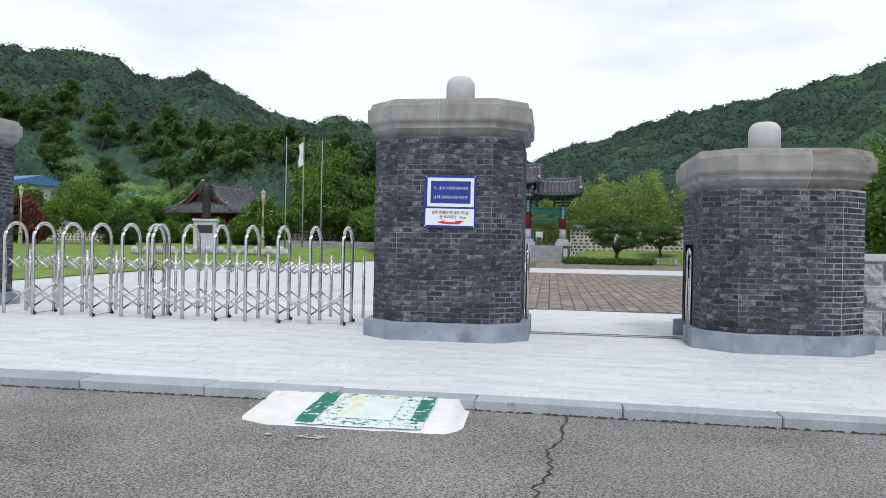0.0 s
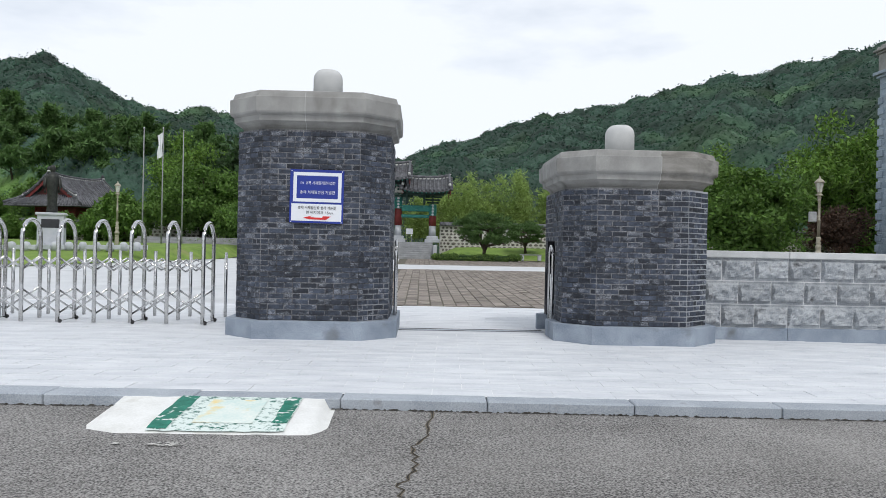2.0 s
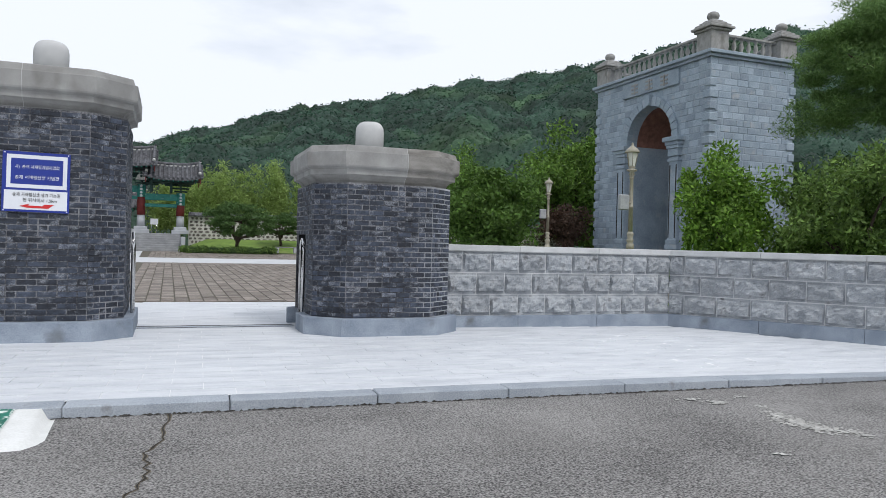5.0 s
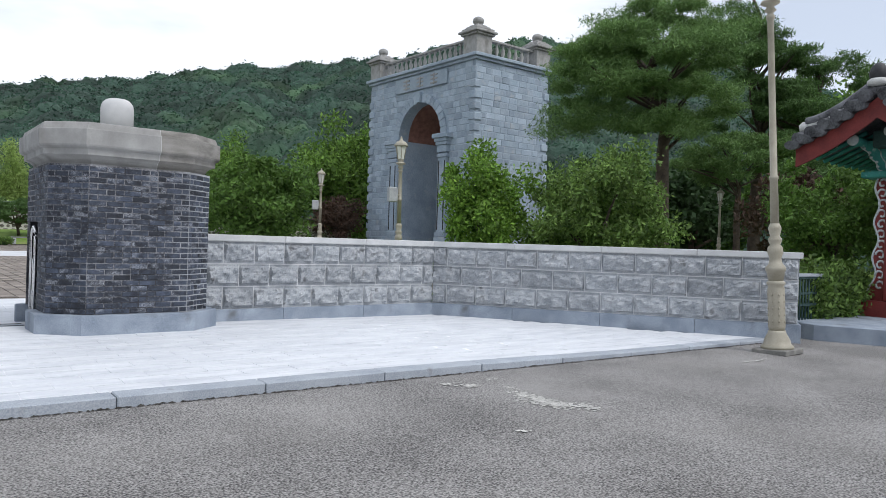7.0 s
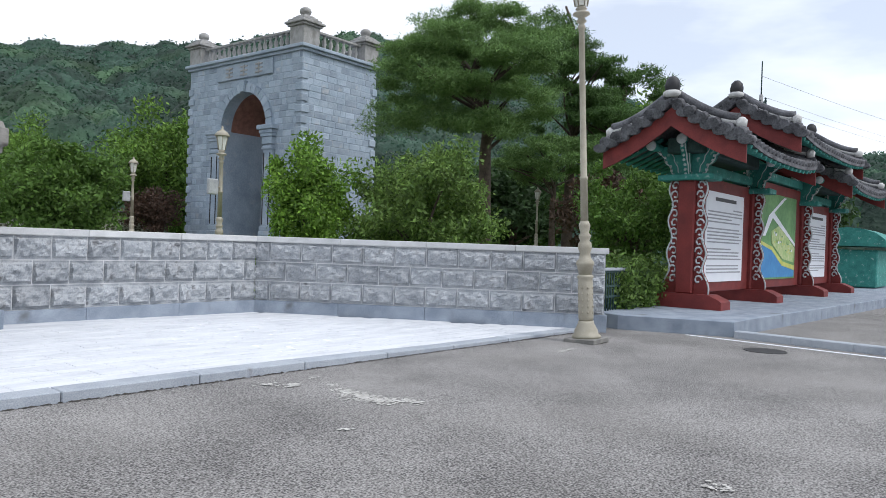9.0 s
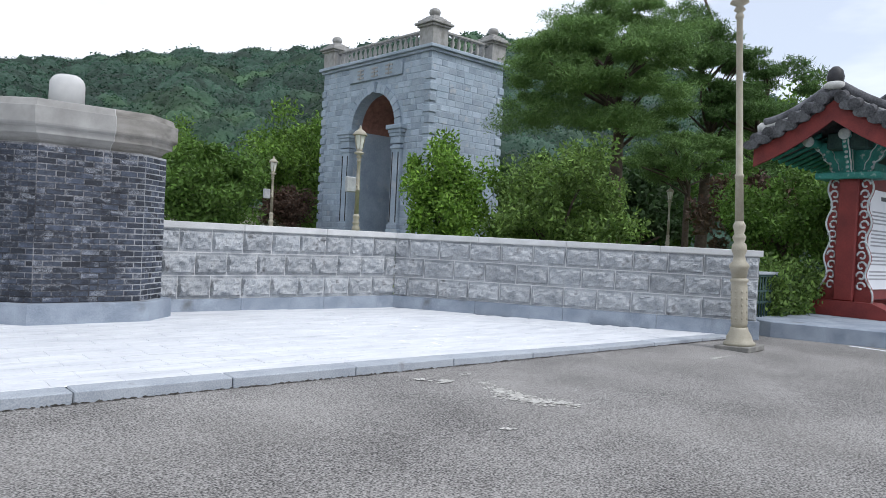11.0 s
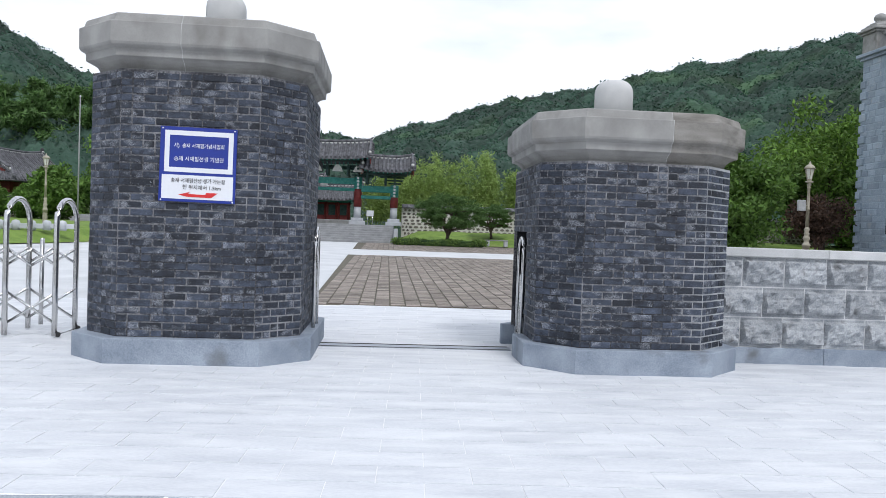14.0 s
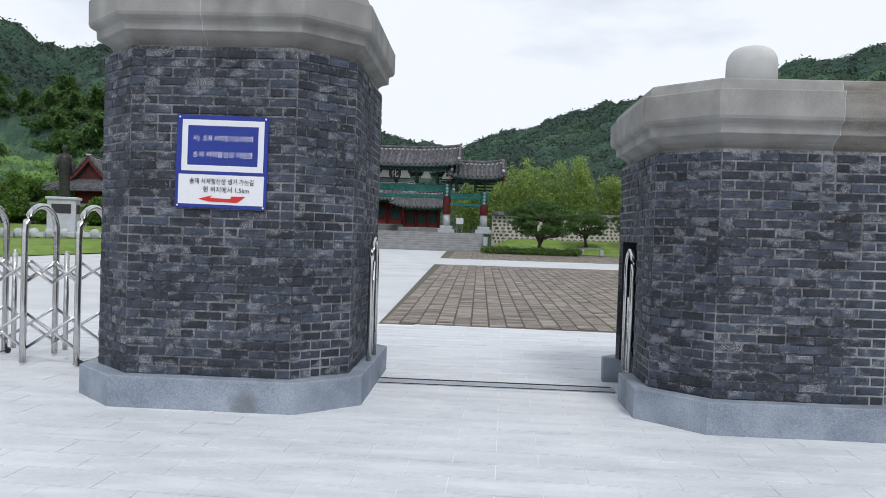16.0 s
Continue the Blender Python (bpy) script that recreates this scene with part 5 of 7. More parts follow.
def cloud_pine(m, label, h, z0, rx, shift, pads, pad, n, size, seed, trunk=0.3, stems=1, fork=0.5, flat_top=1.0, leaf=None, group=""):
    """A full pine: trunk or forked stems, limbs, and a rounded crown of many flat needle pads between z0 and h."""
    t = thing("pine_tree", m, label, "tree", group)
    rng, r = random.Random(seed), np.random.RandomState(seed)
    rz, cz = (h - z0) / 2, (h + z0) / 2
    C, Rr = [], []
    while len(C) < pads:
        p = Vector((rng.uniform(-1, 1), rng.uniform(-1, 1), rng.uniform(-1, 1)))
        wide = (1 - abs(p.z + 0.25) ** 2.2 * 0.75 / flat_top) if p.z > -0.25 else (1 - 0.35 * (-0.25 - p.z))
        if math.hypot(p.x, p.y) > wide * rng.uniform(0.86, 1.1) or (math.hypot(p.x, p.y) < 0.45 * wide and p.z < 0.2):
            continue
        q = pad * rng.uniform(0.65, 1.25)
        for s in range(5):
            C.append((shift[0] + p.x * rx + rng.gauss(0, q * 0.45), shift[1] + p.y * rx + rng.gauss(0, q * 0.45), cz + p.z * rz + rng.gauss(0, q * 0.12)))
            w = q * rng.uniform(0.45, 0.75)
            Rr.append((w, w, q * rng.uniform(0.2, 0.34)))
    part("crown", quad_mesh("crown", leaves(r, np.array(C), np.array(Rr), n, size, 0.17, up=0.4), leaf or M_needle), None, t)
    forks = []
    for k in range(stems):
        a = 2 * math.pi * k / stems + 0.4
        spread = 0.0 if stems == 1 else rx * 0.38
        top = Vector((shift[0] * 0.8 + spread * math.cos(a), shift[1] * 0.8 + spread * math.sin(a), h * (0.93 if stems == 1 else 0.72)))
        mid_p = Vector((0.1 * math.sin(seed), 0.08 * math.cos(seed), h * fork * (1 if stems == 1 else 0.5)))
        bm = bmesh.new()
        pts = [Vector((0, 0, -0.15)).lerp(mid_p, i / 4) for i in range(4)] + [mid_p.lerp(top, i / 7) + Vector((0.04 * h * math.sin(i * 1.3 + k), 0.03 * h * math.cos(i * 1.7 + k), 0)) * min(1, i) * (0.4 if stems > 1 else 0.5) for i in range(8)]
        add_tube(bm, pts, [trunk * (1 - 0.82 * i / 11) for i in range(12)], 9)
        part("trunk", bm, M_bark, t)
        forks.append(pts)
    for k in range(min(26, pads // 3)):
        c = Vector(C[5 * ((k * 7) % (len(C) // 5))])
        pts = forks[k % stems]
        base = min(pts[3:], key=lambda p: abs(p.z - (c.z - 0.12 * h)) + 0.0 * p.x)
        bm = bmesh.new()
        limb(bm, base, c - Vector((0, 0, 0.1)), trunk * 0.26, 0.02, rng, 0.09)
        part("limb", bm, M_bark, t)
    return t


broadleaf(pose(13.45, 1.9, 0), "bright green rounded shrub behind the granite wall", 3.75, 1.2, 1.75, M_leaf_bright, 24000, 0.095, 60, 3, 0.06, 0.27, "shrub", "shrub")
broadleaf(pose(15.5, 0.0, 0), "dark olive rounded shrub behind the granite wall", 3.95, 1.85, 1.95, M_leaf_shrub, 34000, 0.1, 95, 4, 0.08, 0.22, "shrub", "shrub")
broadleaf(pose(24.3, -1.2, 0), "olive rounded tree behind the notice boards", 4.4, 1.7, 1.9, M_leaf_olive, 14000, 0.13, 60, 6, 0.12, 0.3)
broadleaf(pose(27.5, 1.5, 0), "rusty leaved small tree in the park", 4.6, 1.6, 1.8, M_leaf_rust, 7000, 0.16, 40, 7, 0.1)
cloud_pine(pose(28.5, 7.6, 0), "tall full pine tree with a broad rounded crown", 12.2, 6.3, 4.15, (-0.75, 0.75), 420, 1.1, 150000, 0.18, 5, 0.36, fork=0.45, flat_top=1.25, leaf=M_needle_soft)
cloud_pine(pose(37.3, 8.4, 0), "tall dark pine tree with layered branches", 15.6, 7.6, 2.6, (-0.2, 0.4), 170, 0.95, 50000, 0.22, 8, 0.34, fork=0.4, flat_top=0.8)
cloud_pine(pose(38.6, 6.2, 0), "dark pine tree leaning beside a taller one", 11.4, 6.6, 3.2, (-0.3, -0.3), 220, 1.0, 52000, 0.22, 18, 0.28, fork=0.45)
cloud_pine(pose(35.1, 8.0, 0), "slender lower pine behind the shrubs", 7.3, 4.9, 2.7, (-0.3, 0.3), 100, 0.9, 24000, 0.22, 11, 0.2, fork=0.5, leaf=M_needle_soft)
cloud_pine(pose(31.0, 1.6, 0), "young pine tree behind the notice boards", 6.6, 3.7, 2.3, (0.2, -0.3), 80, 0.8, 18000, 0.2, 14, 0.18, fork=0.5)
# park trees towards the hills
mid = broadleaf(pose(20.4, 30.2, 0.2), "rounded dark green park tree", 6.2, 3.4, 2.6, M_leaf, 17000, 0.26, 90, 21, 0.2, 0.3)
yel = broadleaf(pose(33.5, 42.0, 0.2), "tall yellow-green park tree beside the arch", 10.8, 4.6, 4.6, M_leaf_lush, 22000, 0.31, 90, 22, 0.25, 0.3)
red = broadleaf(pose(27.6, 33.5, 0.2), "dark red maple in the park", 4.4, 1.8, 1.7, M_leaf_rust, 6000, 0.22, 40, 23, 0.1)
drk = broadleaf(pose(-56.0, 46.0, 0.8), "dense dark green park tree", 7.0, 3.6, 3.2, M_leaf_dark, 12000, 0.36, 55, 24, 0.2)
pin = pine(pose(-8.6, 47.0, 1.0), "pine tree with flat needle pads", 8.6, (13, 3.1, 0.8), 14000, 0.36, 31, 0.2, (0.5, 0.0), first=0.3)
olv = broadleaf(pose(-22.0, 49.0, 0.9), "loose olive green park tree", 4.4, 2.4, 2.0, M_leaf_olive, 12000, 0.32, 55, 26, 0.16)


def again(ob, x, y, z, s, rz, label=""):
    o = copy_thing(ob, pose(x, y, z, 0, 0, rz) @ Matrix.Diagonal((s, s, s, 1)))
    if label:
        o["label"] = label
    return o


again(red, 22.6, 36.0, 0.2, 0.9, 70)
broadleaf(pose(-35.4, 36.2, 0.7), "red leaved maple beside the lawn", 3.9, 1.9, 1.6, M_leaf_red, 6000, 0.24, 40, 29, 0.12)
again(mid, 28.0, 46.0, 0.3, 1.1, 50)
again(yel, 27.5, 54.0, 0.4, 0.9, 120)
again(mid, 16.0, 41.0, 0.4, 0.75, 200)
again(drk, 38.5, 30.0, 0.2, 1.2, 80)
again(drk, 44.0, 16.0, 0.2, 1.1, 10)
again(mid, 42.0, 2.0, 0.2, 0.9, 90)
again(olv, 33.0, -1.0, 0.0, 0.8, 20)
again(yel, 52.0, 10.0, 0.2, 1.1, 45)
again(drk, 48.0, 4.0, 0.2, 1.3, 300)
again(olv, -40.0, 42.0, 0.8, 1.1, 60)
again(yel, -34.0, 41.0, 0.8, 0.52, 200)
again(olv, -24.6, 50.0, 1.0, 0.66, 30)
again(olv, -29.0, 49.0, 1.0, 0.5, 300)
again(drk, -33.5, 45.0, 0.8, 0.42, 100)
again(mid, -17.0, 53.0, 1.0, 1.15, 15)
again(olv, -12.8, 50.0, 1.0, 0.9, 250)
again(mid, -9.8, 43.5, 0.9, 0.72, 95, "spreading green park tree near the drive")
again(mid, -20.5, 57.0, 1.2, 0.95, 60)
for x, y, k, a in ((-29.0, 53.5, 0.62, 40), (-33.2, 52.5, 0.55, 80), (-26.6, 54.5, 0.75, 130), (-36.0, 52.0, 0.7, 210)):
    again(olv, x, y, 1.0, k, a)
again(drk, -62.0, 54.0, 1.2, 1.5, 170)
again(drk, -13.5, 60.0, 1.2, 1.5, 200)
again(yel, -20.0, 60.0, 1.2, 0.9, 30)
# dense trees along the hill foot
for k, (x, y, f) in enumerate(((55, 22, 1.3), (60, 13, 1.4), (50, 31, 1.25), (67, 5, 1.35), (60, 31, 1.5), (46, 39, 1.2), (72, 19, 1.5), (54, 42, 1.4), (40, 50, 1.2), (64, 40, 1.6))):
    again(drk if k % 2 else mid, x, y, 0.2, f, 47 * k)
for k, (x, y, f) in enumerate(((-40, 60, 0.75), (-44.5, 64, 0.9), (-38, 67, 1.0), (-50, 70, 1.1), (-33, 72, 1.1), (-24, 72, 1.2), (-43, 56, 0.6))):
    again(olv if k % 2 else mid, x, y, 1.4, f, 31 * k)
# pines on the lower slope of the hill
hil = pine(pose(*hill_spot(-36.5, 0.2)), "tall pine tree on the wooded slope", 11.0, (12, 4.2, 0.9), 4200, 0.85, 61, 0.22, (0.6, 0.0), "slope pines", first=0.5)
rng = random.Random(9)
for k in range(34):
    az = -42 + 0.8 * k + rng.uniform(-0.5, 0.5)
    f = 0.3 - 0.011 * (az + 33) + rng.uniform(-0.03, 0.06)
    if k % 5 == 2 or az > -26:
        f = rng.uniform(0.05, 0.16)
    again(hil, *hill_spot(az, max(0.04, f)), rng.uniform(0.75, 1.25), rng.uniform(0, 360))
broadleaf(pose(-29.5, 39.0, 0.8), "clipped round dark shrub on the lawn", 2.1, 1.35, 1.1, M_leaf_dark, 6000, 0.16, 40, 41, 0.08, 0.3, "shrub", "shrub")

# low pines by the steps
low = cloud_pine(pose(6.6, 42.8, 0.62), "low spreading pruned pine with forked stems by the steps", 3.6, 1.15, 2.3, (0.0, 0.0), 420, 0.5, 20000, 0.21, 51, 0.17, stems=4, fork=0.3, flat_top=1.15, leaf=M_leaf_pruned)
again(low, 10.4, 47.5, 1.1, 0.72, 130, "small pruned pine on the grassy bank")
again(low, 14.5, 48.5, 1.3, 0.8, 220, "small pruned pine on the grassy bank")


def hedge(m, L, w, h, label, seed, n):
    r = np.random.RandomState(seed)
    k = max(3, int(L / (w * 0.7)))
    c = np.stack([np.linspace(0.1, L - 0.1, k), np.zeros(k), np.full(k, h * 0.5)], 1) + r.normal(size=(k, 3)) * 0.04
    rr = np.full((k, 3), 1.0) * np.array([w * 0.6, w * 0.55, h * 0.52])
    t = thing("hedge", m, label, "hedge")
    part("leaves", quad_mesh("leaves", leaves(r, c, rr, n, 0.11), M_leaf_shrub), None, t)
    bm = bmesh.new()
    add_box(bm, (L / 2, 0, h * 0.42), (L * 0.97, w * 0.6, h * 0.75), 0.05)
    part("hedge_core", bm, M_leaf_dark, t)


hedge(pose(2.9, 41.6, 0.42), 6.2, 0.6, 0.5, "low clipped hedge in front of the bank", 3, 9000)
hedge(pose(17.05, -3.95, -0.05), 1.9, 0.95, 1.3, "leafy clipped hedge beside the notice board", 4, 16000)
hedge(pose(-50, 36.5, 0.72), 30, 0.6, 0.45, "long low hedge across the lawn", 5, 9000)
hedge(pose(-16.5, 46.5, 1.05), 6.5, 0.6, 0.5, "low clipped hedge at the lawn edge", 6, 6000)

# bamboo and light green thicket behind the park wall
r = np.random.RandomState(77)
for k, (x, y, h, w) in enumerate([(6.0, 62, 5.6, 2.6), (9.6, 63, 6.4, 2.8), (13.5, 62, 6.6, 3.0), (17.5, 63, 6.0, 3.0), (22, 62, 6.8, 3.2), (26.5, 61, 6.4, 3.2), (3.2, 66, 5.0, 2.4), (31, 61, 7.0, 3.4)]):
    t = thing("bamboo_clump", pose(x, y, 1.6), "light green feathery bamboo clump behind the park wall", "bamboo", "bamboo thicket")
    stem, u = np.repeat(np.stack([r.uniform(-w * 1.25, w * 1.25, 16), r.uniform(-1.5, 1.5, 16), r.uniform(0.55, 1.1, 16) * h, r.uniform(-0.9, 0.9, 16)], 1), 6, 0), np.tile(np.linspace(0.3, 1.0, 6), 16)
    c = np.stack([stem[:, 0] + stem[:, 3] * u ** 2, stem[:, 1], stem[:, 2] * u], 1)
    rad = (1.3 - 0.7 * u)[:, None] * np.array([[1.0, 1.0, 0.8]]) + 0.2
    part("leaves", quad_mesh("leaves", leaves(r, c, rad, 11000, 0.33, 0.3, 1.0), M_bamboo), None, t)
    for i in range(5):
        bm = bmesh.new()
        x0 = -w + 2 * w * (i + 0.5) / 5
        add_tube(bm, [(x0, 0, -0.2), (x0 + 0.1, 0, h * 0.5), (x0 + 0.3, 0, h * 0.9)], [0.05, 0.045, 0.02], 6)
        part("cane", bm, M_leaf_bright, t)

# ---- tiled roofs ----
M_roof = material("grey_roof_tile", (0.03, 0.03, 0.035), (0.165, 0.168, 0.18), 3, 0.85, 0.5, 25, spread=0.2)
M_blacktile = material("black_glazed_tile", (0.01, 0.01, 0.012), (0.035, 0.035, 0.04), 6, 0.6, 0.3, 40)
M_roof_pale = material("lime_mortar", (0.45, 0.45, 0.44), (0.65, 0.65, 0.63), 6, 0.9, 0.2, 40)
M_redwood = material("red_painted_wood", (0.12, 0.014, 0.013), (0.21, 0.028, 0.024), 3, 0.65, 0.2, 30)
M_teal = material("teal_painted_wood", (0.015, 0.15, 0.13), (0.05, 0.28, 0.235), 4, 0.7, 0.2, 25, stain=((0.35, 0.45, 0.42), 8, 0.62, 0.72))
M_tealdark = material("dark_painted_wood", (0.01, 0.035, 0.035), (0.04, 0.08, 0.07), 4, 0.8, 0.2, 25)
M_flower = material("white_painted_end", (0.45, 0.5, 0.52), (0.62, 0.64, 0.64), 20, 0.7, 0.1, 60)


def slope_curve(u, half, rise):
    """From ridge (u=0) to eave (u=1): a concave fall."""
    return half * u, -rise * (1.35 * u - 0.35 * u * u)


def tiled_roof(parent, x0, x1, yc, z_ridge, half, rise, pitch=0.3, lift=0.25, tile_r=0.085, board=True, finial=1.0):
    """A gable roof of round tiles: bed, tile rows, ridge, gable ridges with lime ends, bargeboards, rafters."""
    N = 8
    L = x1 - x0

    def up(x):
        f = abs(2 * (x - x0) / L - 1)
        return lift * f ** 3

    for s in (-1, 1):
        vs, fs = [], []
        n = 12
        for i in range(n + 1):
            x = x0 + L * i / n
            for k in range(N + 1):
                dy, dz = slope_curve(k / N, half, rise)
                vs.append((x, yc + s * dy, z_ridge + dz + up(x)))
        m = len(vs)
        vs += [(x, y, z - 0.09) for x, y, z in vs]
        for i in range(n):
            for k in range(N):
                q = i * (N + 1) + k
                a, b, c, d = q, q + 1, q + N + 2, q + N + 1
                fs += [(a, b, c, d), (m + d, m + c, m + b, m + a)]
        for i in range(n):
            q = i * (N + 1) + N
            fs.append((q, q + N + 1, m + q + N + 1, m + q))
        for q0 in (0, n * (N + 1)):
            for k in range(N):
                fs.append((q0 + k, q0 + k + 1, m + q0 + k + 1, m + q0 + k))
        part("roof_bed", pydata("roof_bed", vs, fs, M_roof), None, parent)
        rows = int(L / pitch)
        for i in range(rows + 1):
            x = x0 + 0.06 + (L - 0.12) * i / rows
            pts = []
            for k in range(N + 1):
                dy, dz = slope_curve(k / N * 1.01, half, rise)
                pts.append((x, yc + s * dy, z_ridge + dz + up(x) + 0.035))
            bm = bmesh.new()
            add_tube(bm, pts, tile_r, 7)
            part("cover_tile", bm, M_roof, parent)
        for x in (x0 - 0.02, x1 + 0.02):
            pts = []
            for k in range(N + 1):
                dy, dz = slope_curve(k / N * 0.86, half, rise)
                pts.append((x + (0.14 if x < (x0 + x1) / 2 else -0.14), yc + s * dy, z_ridge + dz + up(x) + 0.2 + (0.12 * (k / N) ** 4)))
            bm = bmesh.new()
            add_tube(bm, pts, 0.095, 7)
            part("gable_ridge", bm, M_roof, parent)
            bm = bmesh.new()
            add_tube(bm, [(p[0], p[1], p[2] - 0.1) for p in pts], 0.075, 6)
            part("lime_bed", bm, M_roof_pale, parent, "white lime bedding")
            bm = bmesh.new()
            e = pts[-1]
            add_lathe(bm, [(0.0, -0.1), (0.1, -0.1), (0.12, 0.05), (0.05, 0.12)], 8, (e[0], e[1] + s * 0.05, e[2] - 0.12))
            part("ridge_end", bm, M_roof_pale, parent)
            # short verge tiles lying across the gable edge
            for k in range(6):
                dy, dz = slope_curve((k + 0.7) / 6.3, half, rise)
                bm = bmesh.new()
                sx = 1 if x < (x0 + x1) / 2 else -1
                add_tube(bm, [(x - sx * 0.12, yc + s * dy, z_ridge + dz + up(x) - 0.02), (x + sx * 0.2, yc + s * dy, z_ridge + dz + up(x) + 0.06)], 0.125, 9)
                part("verge_tile", bm, M_roof, parent)
                dy2, dz2 = slope_curve((k + 1.2) / 6.3, half, rise)
                bm = bmesh.new()
                add_tube(bm, [(x - sx * 0.1, yc + s * dy2, 0), (x + sx * 0.16, yc + s * dy2, 0.05)], 0.16, 10)
                bmesh.ops.scale(bm, vec=(1, 1, 0.62), verts=bm.verts)
                bmesh.ops.translate(bm, vec=(0, 0, z_ridge + dz2 + up(x) - 0.1), verts=bm.verts)
                part("pan_tile", bm, M_roof, parent)
            if board:
                vs, n = [], 8
                for k in range(n + 1):
                    dy, dz = slope_curve(k / n * 0.97, half, rise)
                    z = z_ridge + dz + up(x) - 0.17
                    for dx in (0.02, 0.07):
                        xx = x + (dx + 0.04) * (1 if x < (x0 + x1) / 2 else -1)
                        vs += [(xx, yc + s * dy, z), (xx, yc + s * dy, z - 0.4)]
                fs = []
                for k in range(n):
                    q = 4 * k
                    for a, b in ((0, 1), (1, 3), (3, 2), (2, 0)):
                        fs.append((q + a, q + b, q + 4 + b, q + 4 + a))
                fs += [(0, 1, 3, 2), (4 * n, 4 * n + 1, 4 * n + 3, 4 * n + 2)]
                part("bargeboard", pydata("bargeboard", vs, fs, M_redwood), None, parent, "red bargeboard")
        # rafters under the eave
        for i in range(int(L / 0.34)):
            x = x0 + 0.3 + (L - 0.6) * i / (int(L / 0.34) - 1)
            a, b = slope_curve(0.35, half, rise), slope_curve(0.985, half, rise)
            bm = bmesh.new()
            add_tube(bm, [(x, yc + s * a[0], z_ridge + a[1] + up(x) - 0.17), (x, yc + s * b[0], z_ridge + b[1] + up(x) - 0.15)], 0.05, 6)
            part("rafter", bm, M_teal, parent)
    bm = bmesh.new()
    pts = [(x0 + 0.05 + (L - 0.1) * i / 14, yc, z_ridge + 0.17 + up(x0 + 0.05 + (L - 0.1) * i / 14)) for i in range(15)]
    add_tube(bm, pts, 0.13, 8)
    part("ridge", bm, M_roof, parent)
    bm = bmesh.new()
    add_tube(bm, [(p[0], p[1], p[2] - 0.14) for p in pts], 0.11, 6)
    part("ridge_bed", bm, M_roof_pale, parent)
    for x in (pts[0][0], pts[-1][0]):
        bm = bmesh.new()
        add_lathe(bm, [(r * finial, q * finial) for r, q in ((0.12, -0.1), (0.19, -0.02), (0.21, 0.12), (0.17, 0.28), (0.08, 0.37), (0.0, 0.39))], 10, (x, yc, pts[0][2] + 0.05))
        part("ridge_finial", bm, M_blacktile, parent, "black rounded ridge end tile")
        bm = bmesh.new()
        add_lathe(bm, [(r * finial, q * finial) for r, q in ((0.1, -0.2), (0.24, -0.16), (0.25, -0.06), (0.17, 0.0))], 10, (x, yc, pts[0][2] + 0.05))
        part("finial_bed", bm, M_roof_pale, parent)


def bracket_set(parent, x, y, z0, z1, w, mat, tip=True):
    """Stacked painted bracket arms, widening upwards, with round white painted ends."""
    n = 4
    for k in range(n):
        f = (k + 1) / n
        z = z0 + (z1 - z0) * (k + 0.5) / n
        bm = bmesh.new()
        add_box(bm, (x, y, z), (0.16, w * (0.35 + 0.65 * f), (z1 - z0) / n * 0.7), 0.02)
        add_box(bm, (x, y, z + (z1 - z0) / n * 0.1), (w * (0.3 + 0.45 * f), 0.16, (z1 - z0) / n * 0.55), 0.02)
        part("bracket_arm", bm, mat, parent)
        if tip:
            for s in (-1, 1):
                bm = bmesh.new()
                add_lathe(bm, [(0.08, -0.05), (0.11, 0), (0.08, 0.05)], 8)
                part("bracket_tip", bm, M_flower, parent, at=pose(x, y + s * w * (0.35 + 0.65 * f) / 2, z, 90, 0, 0))


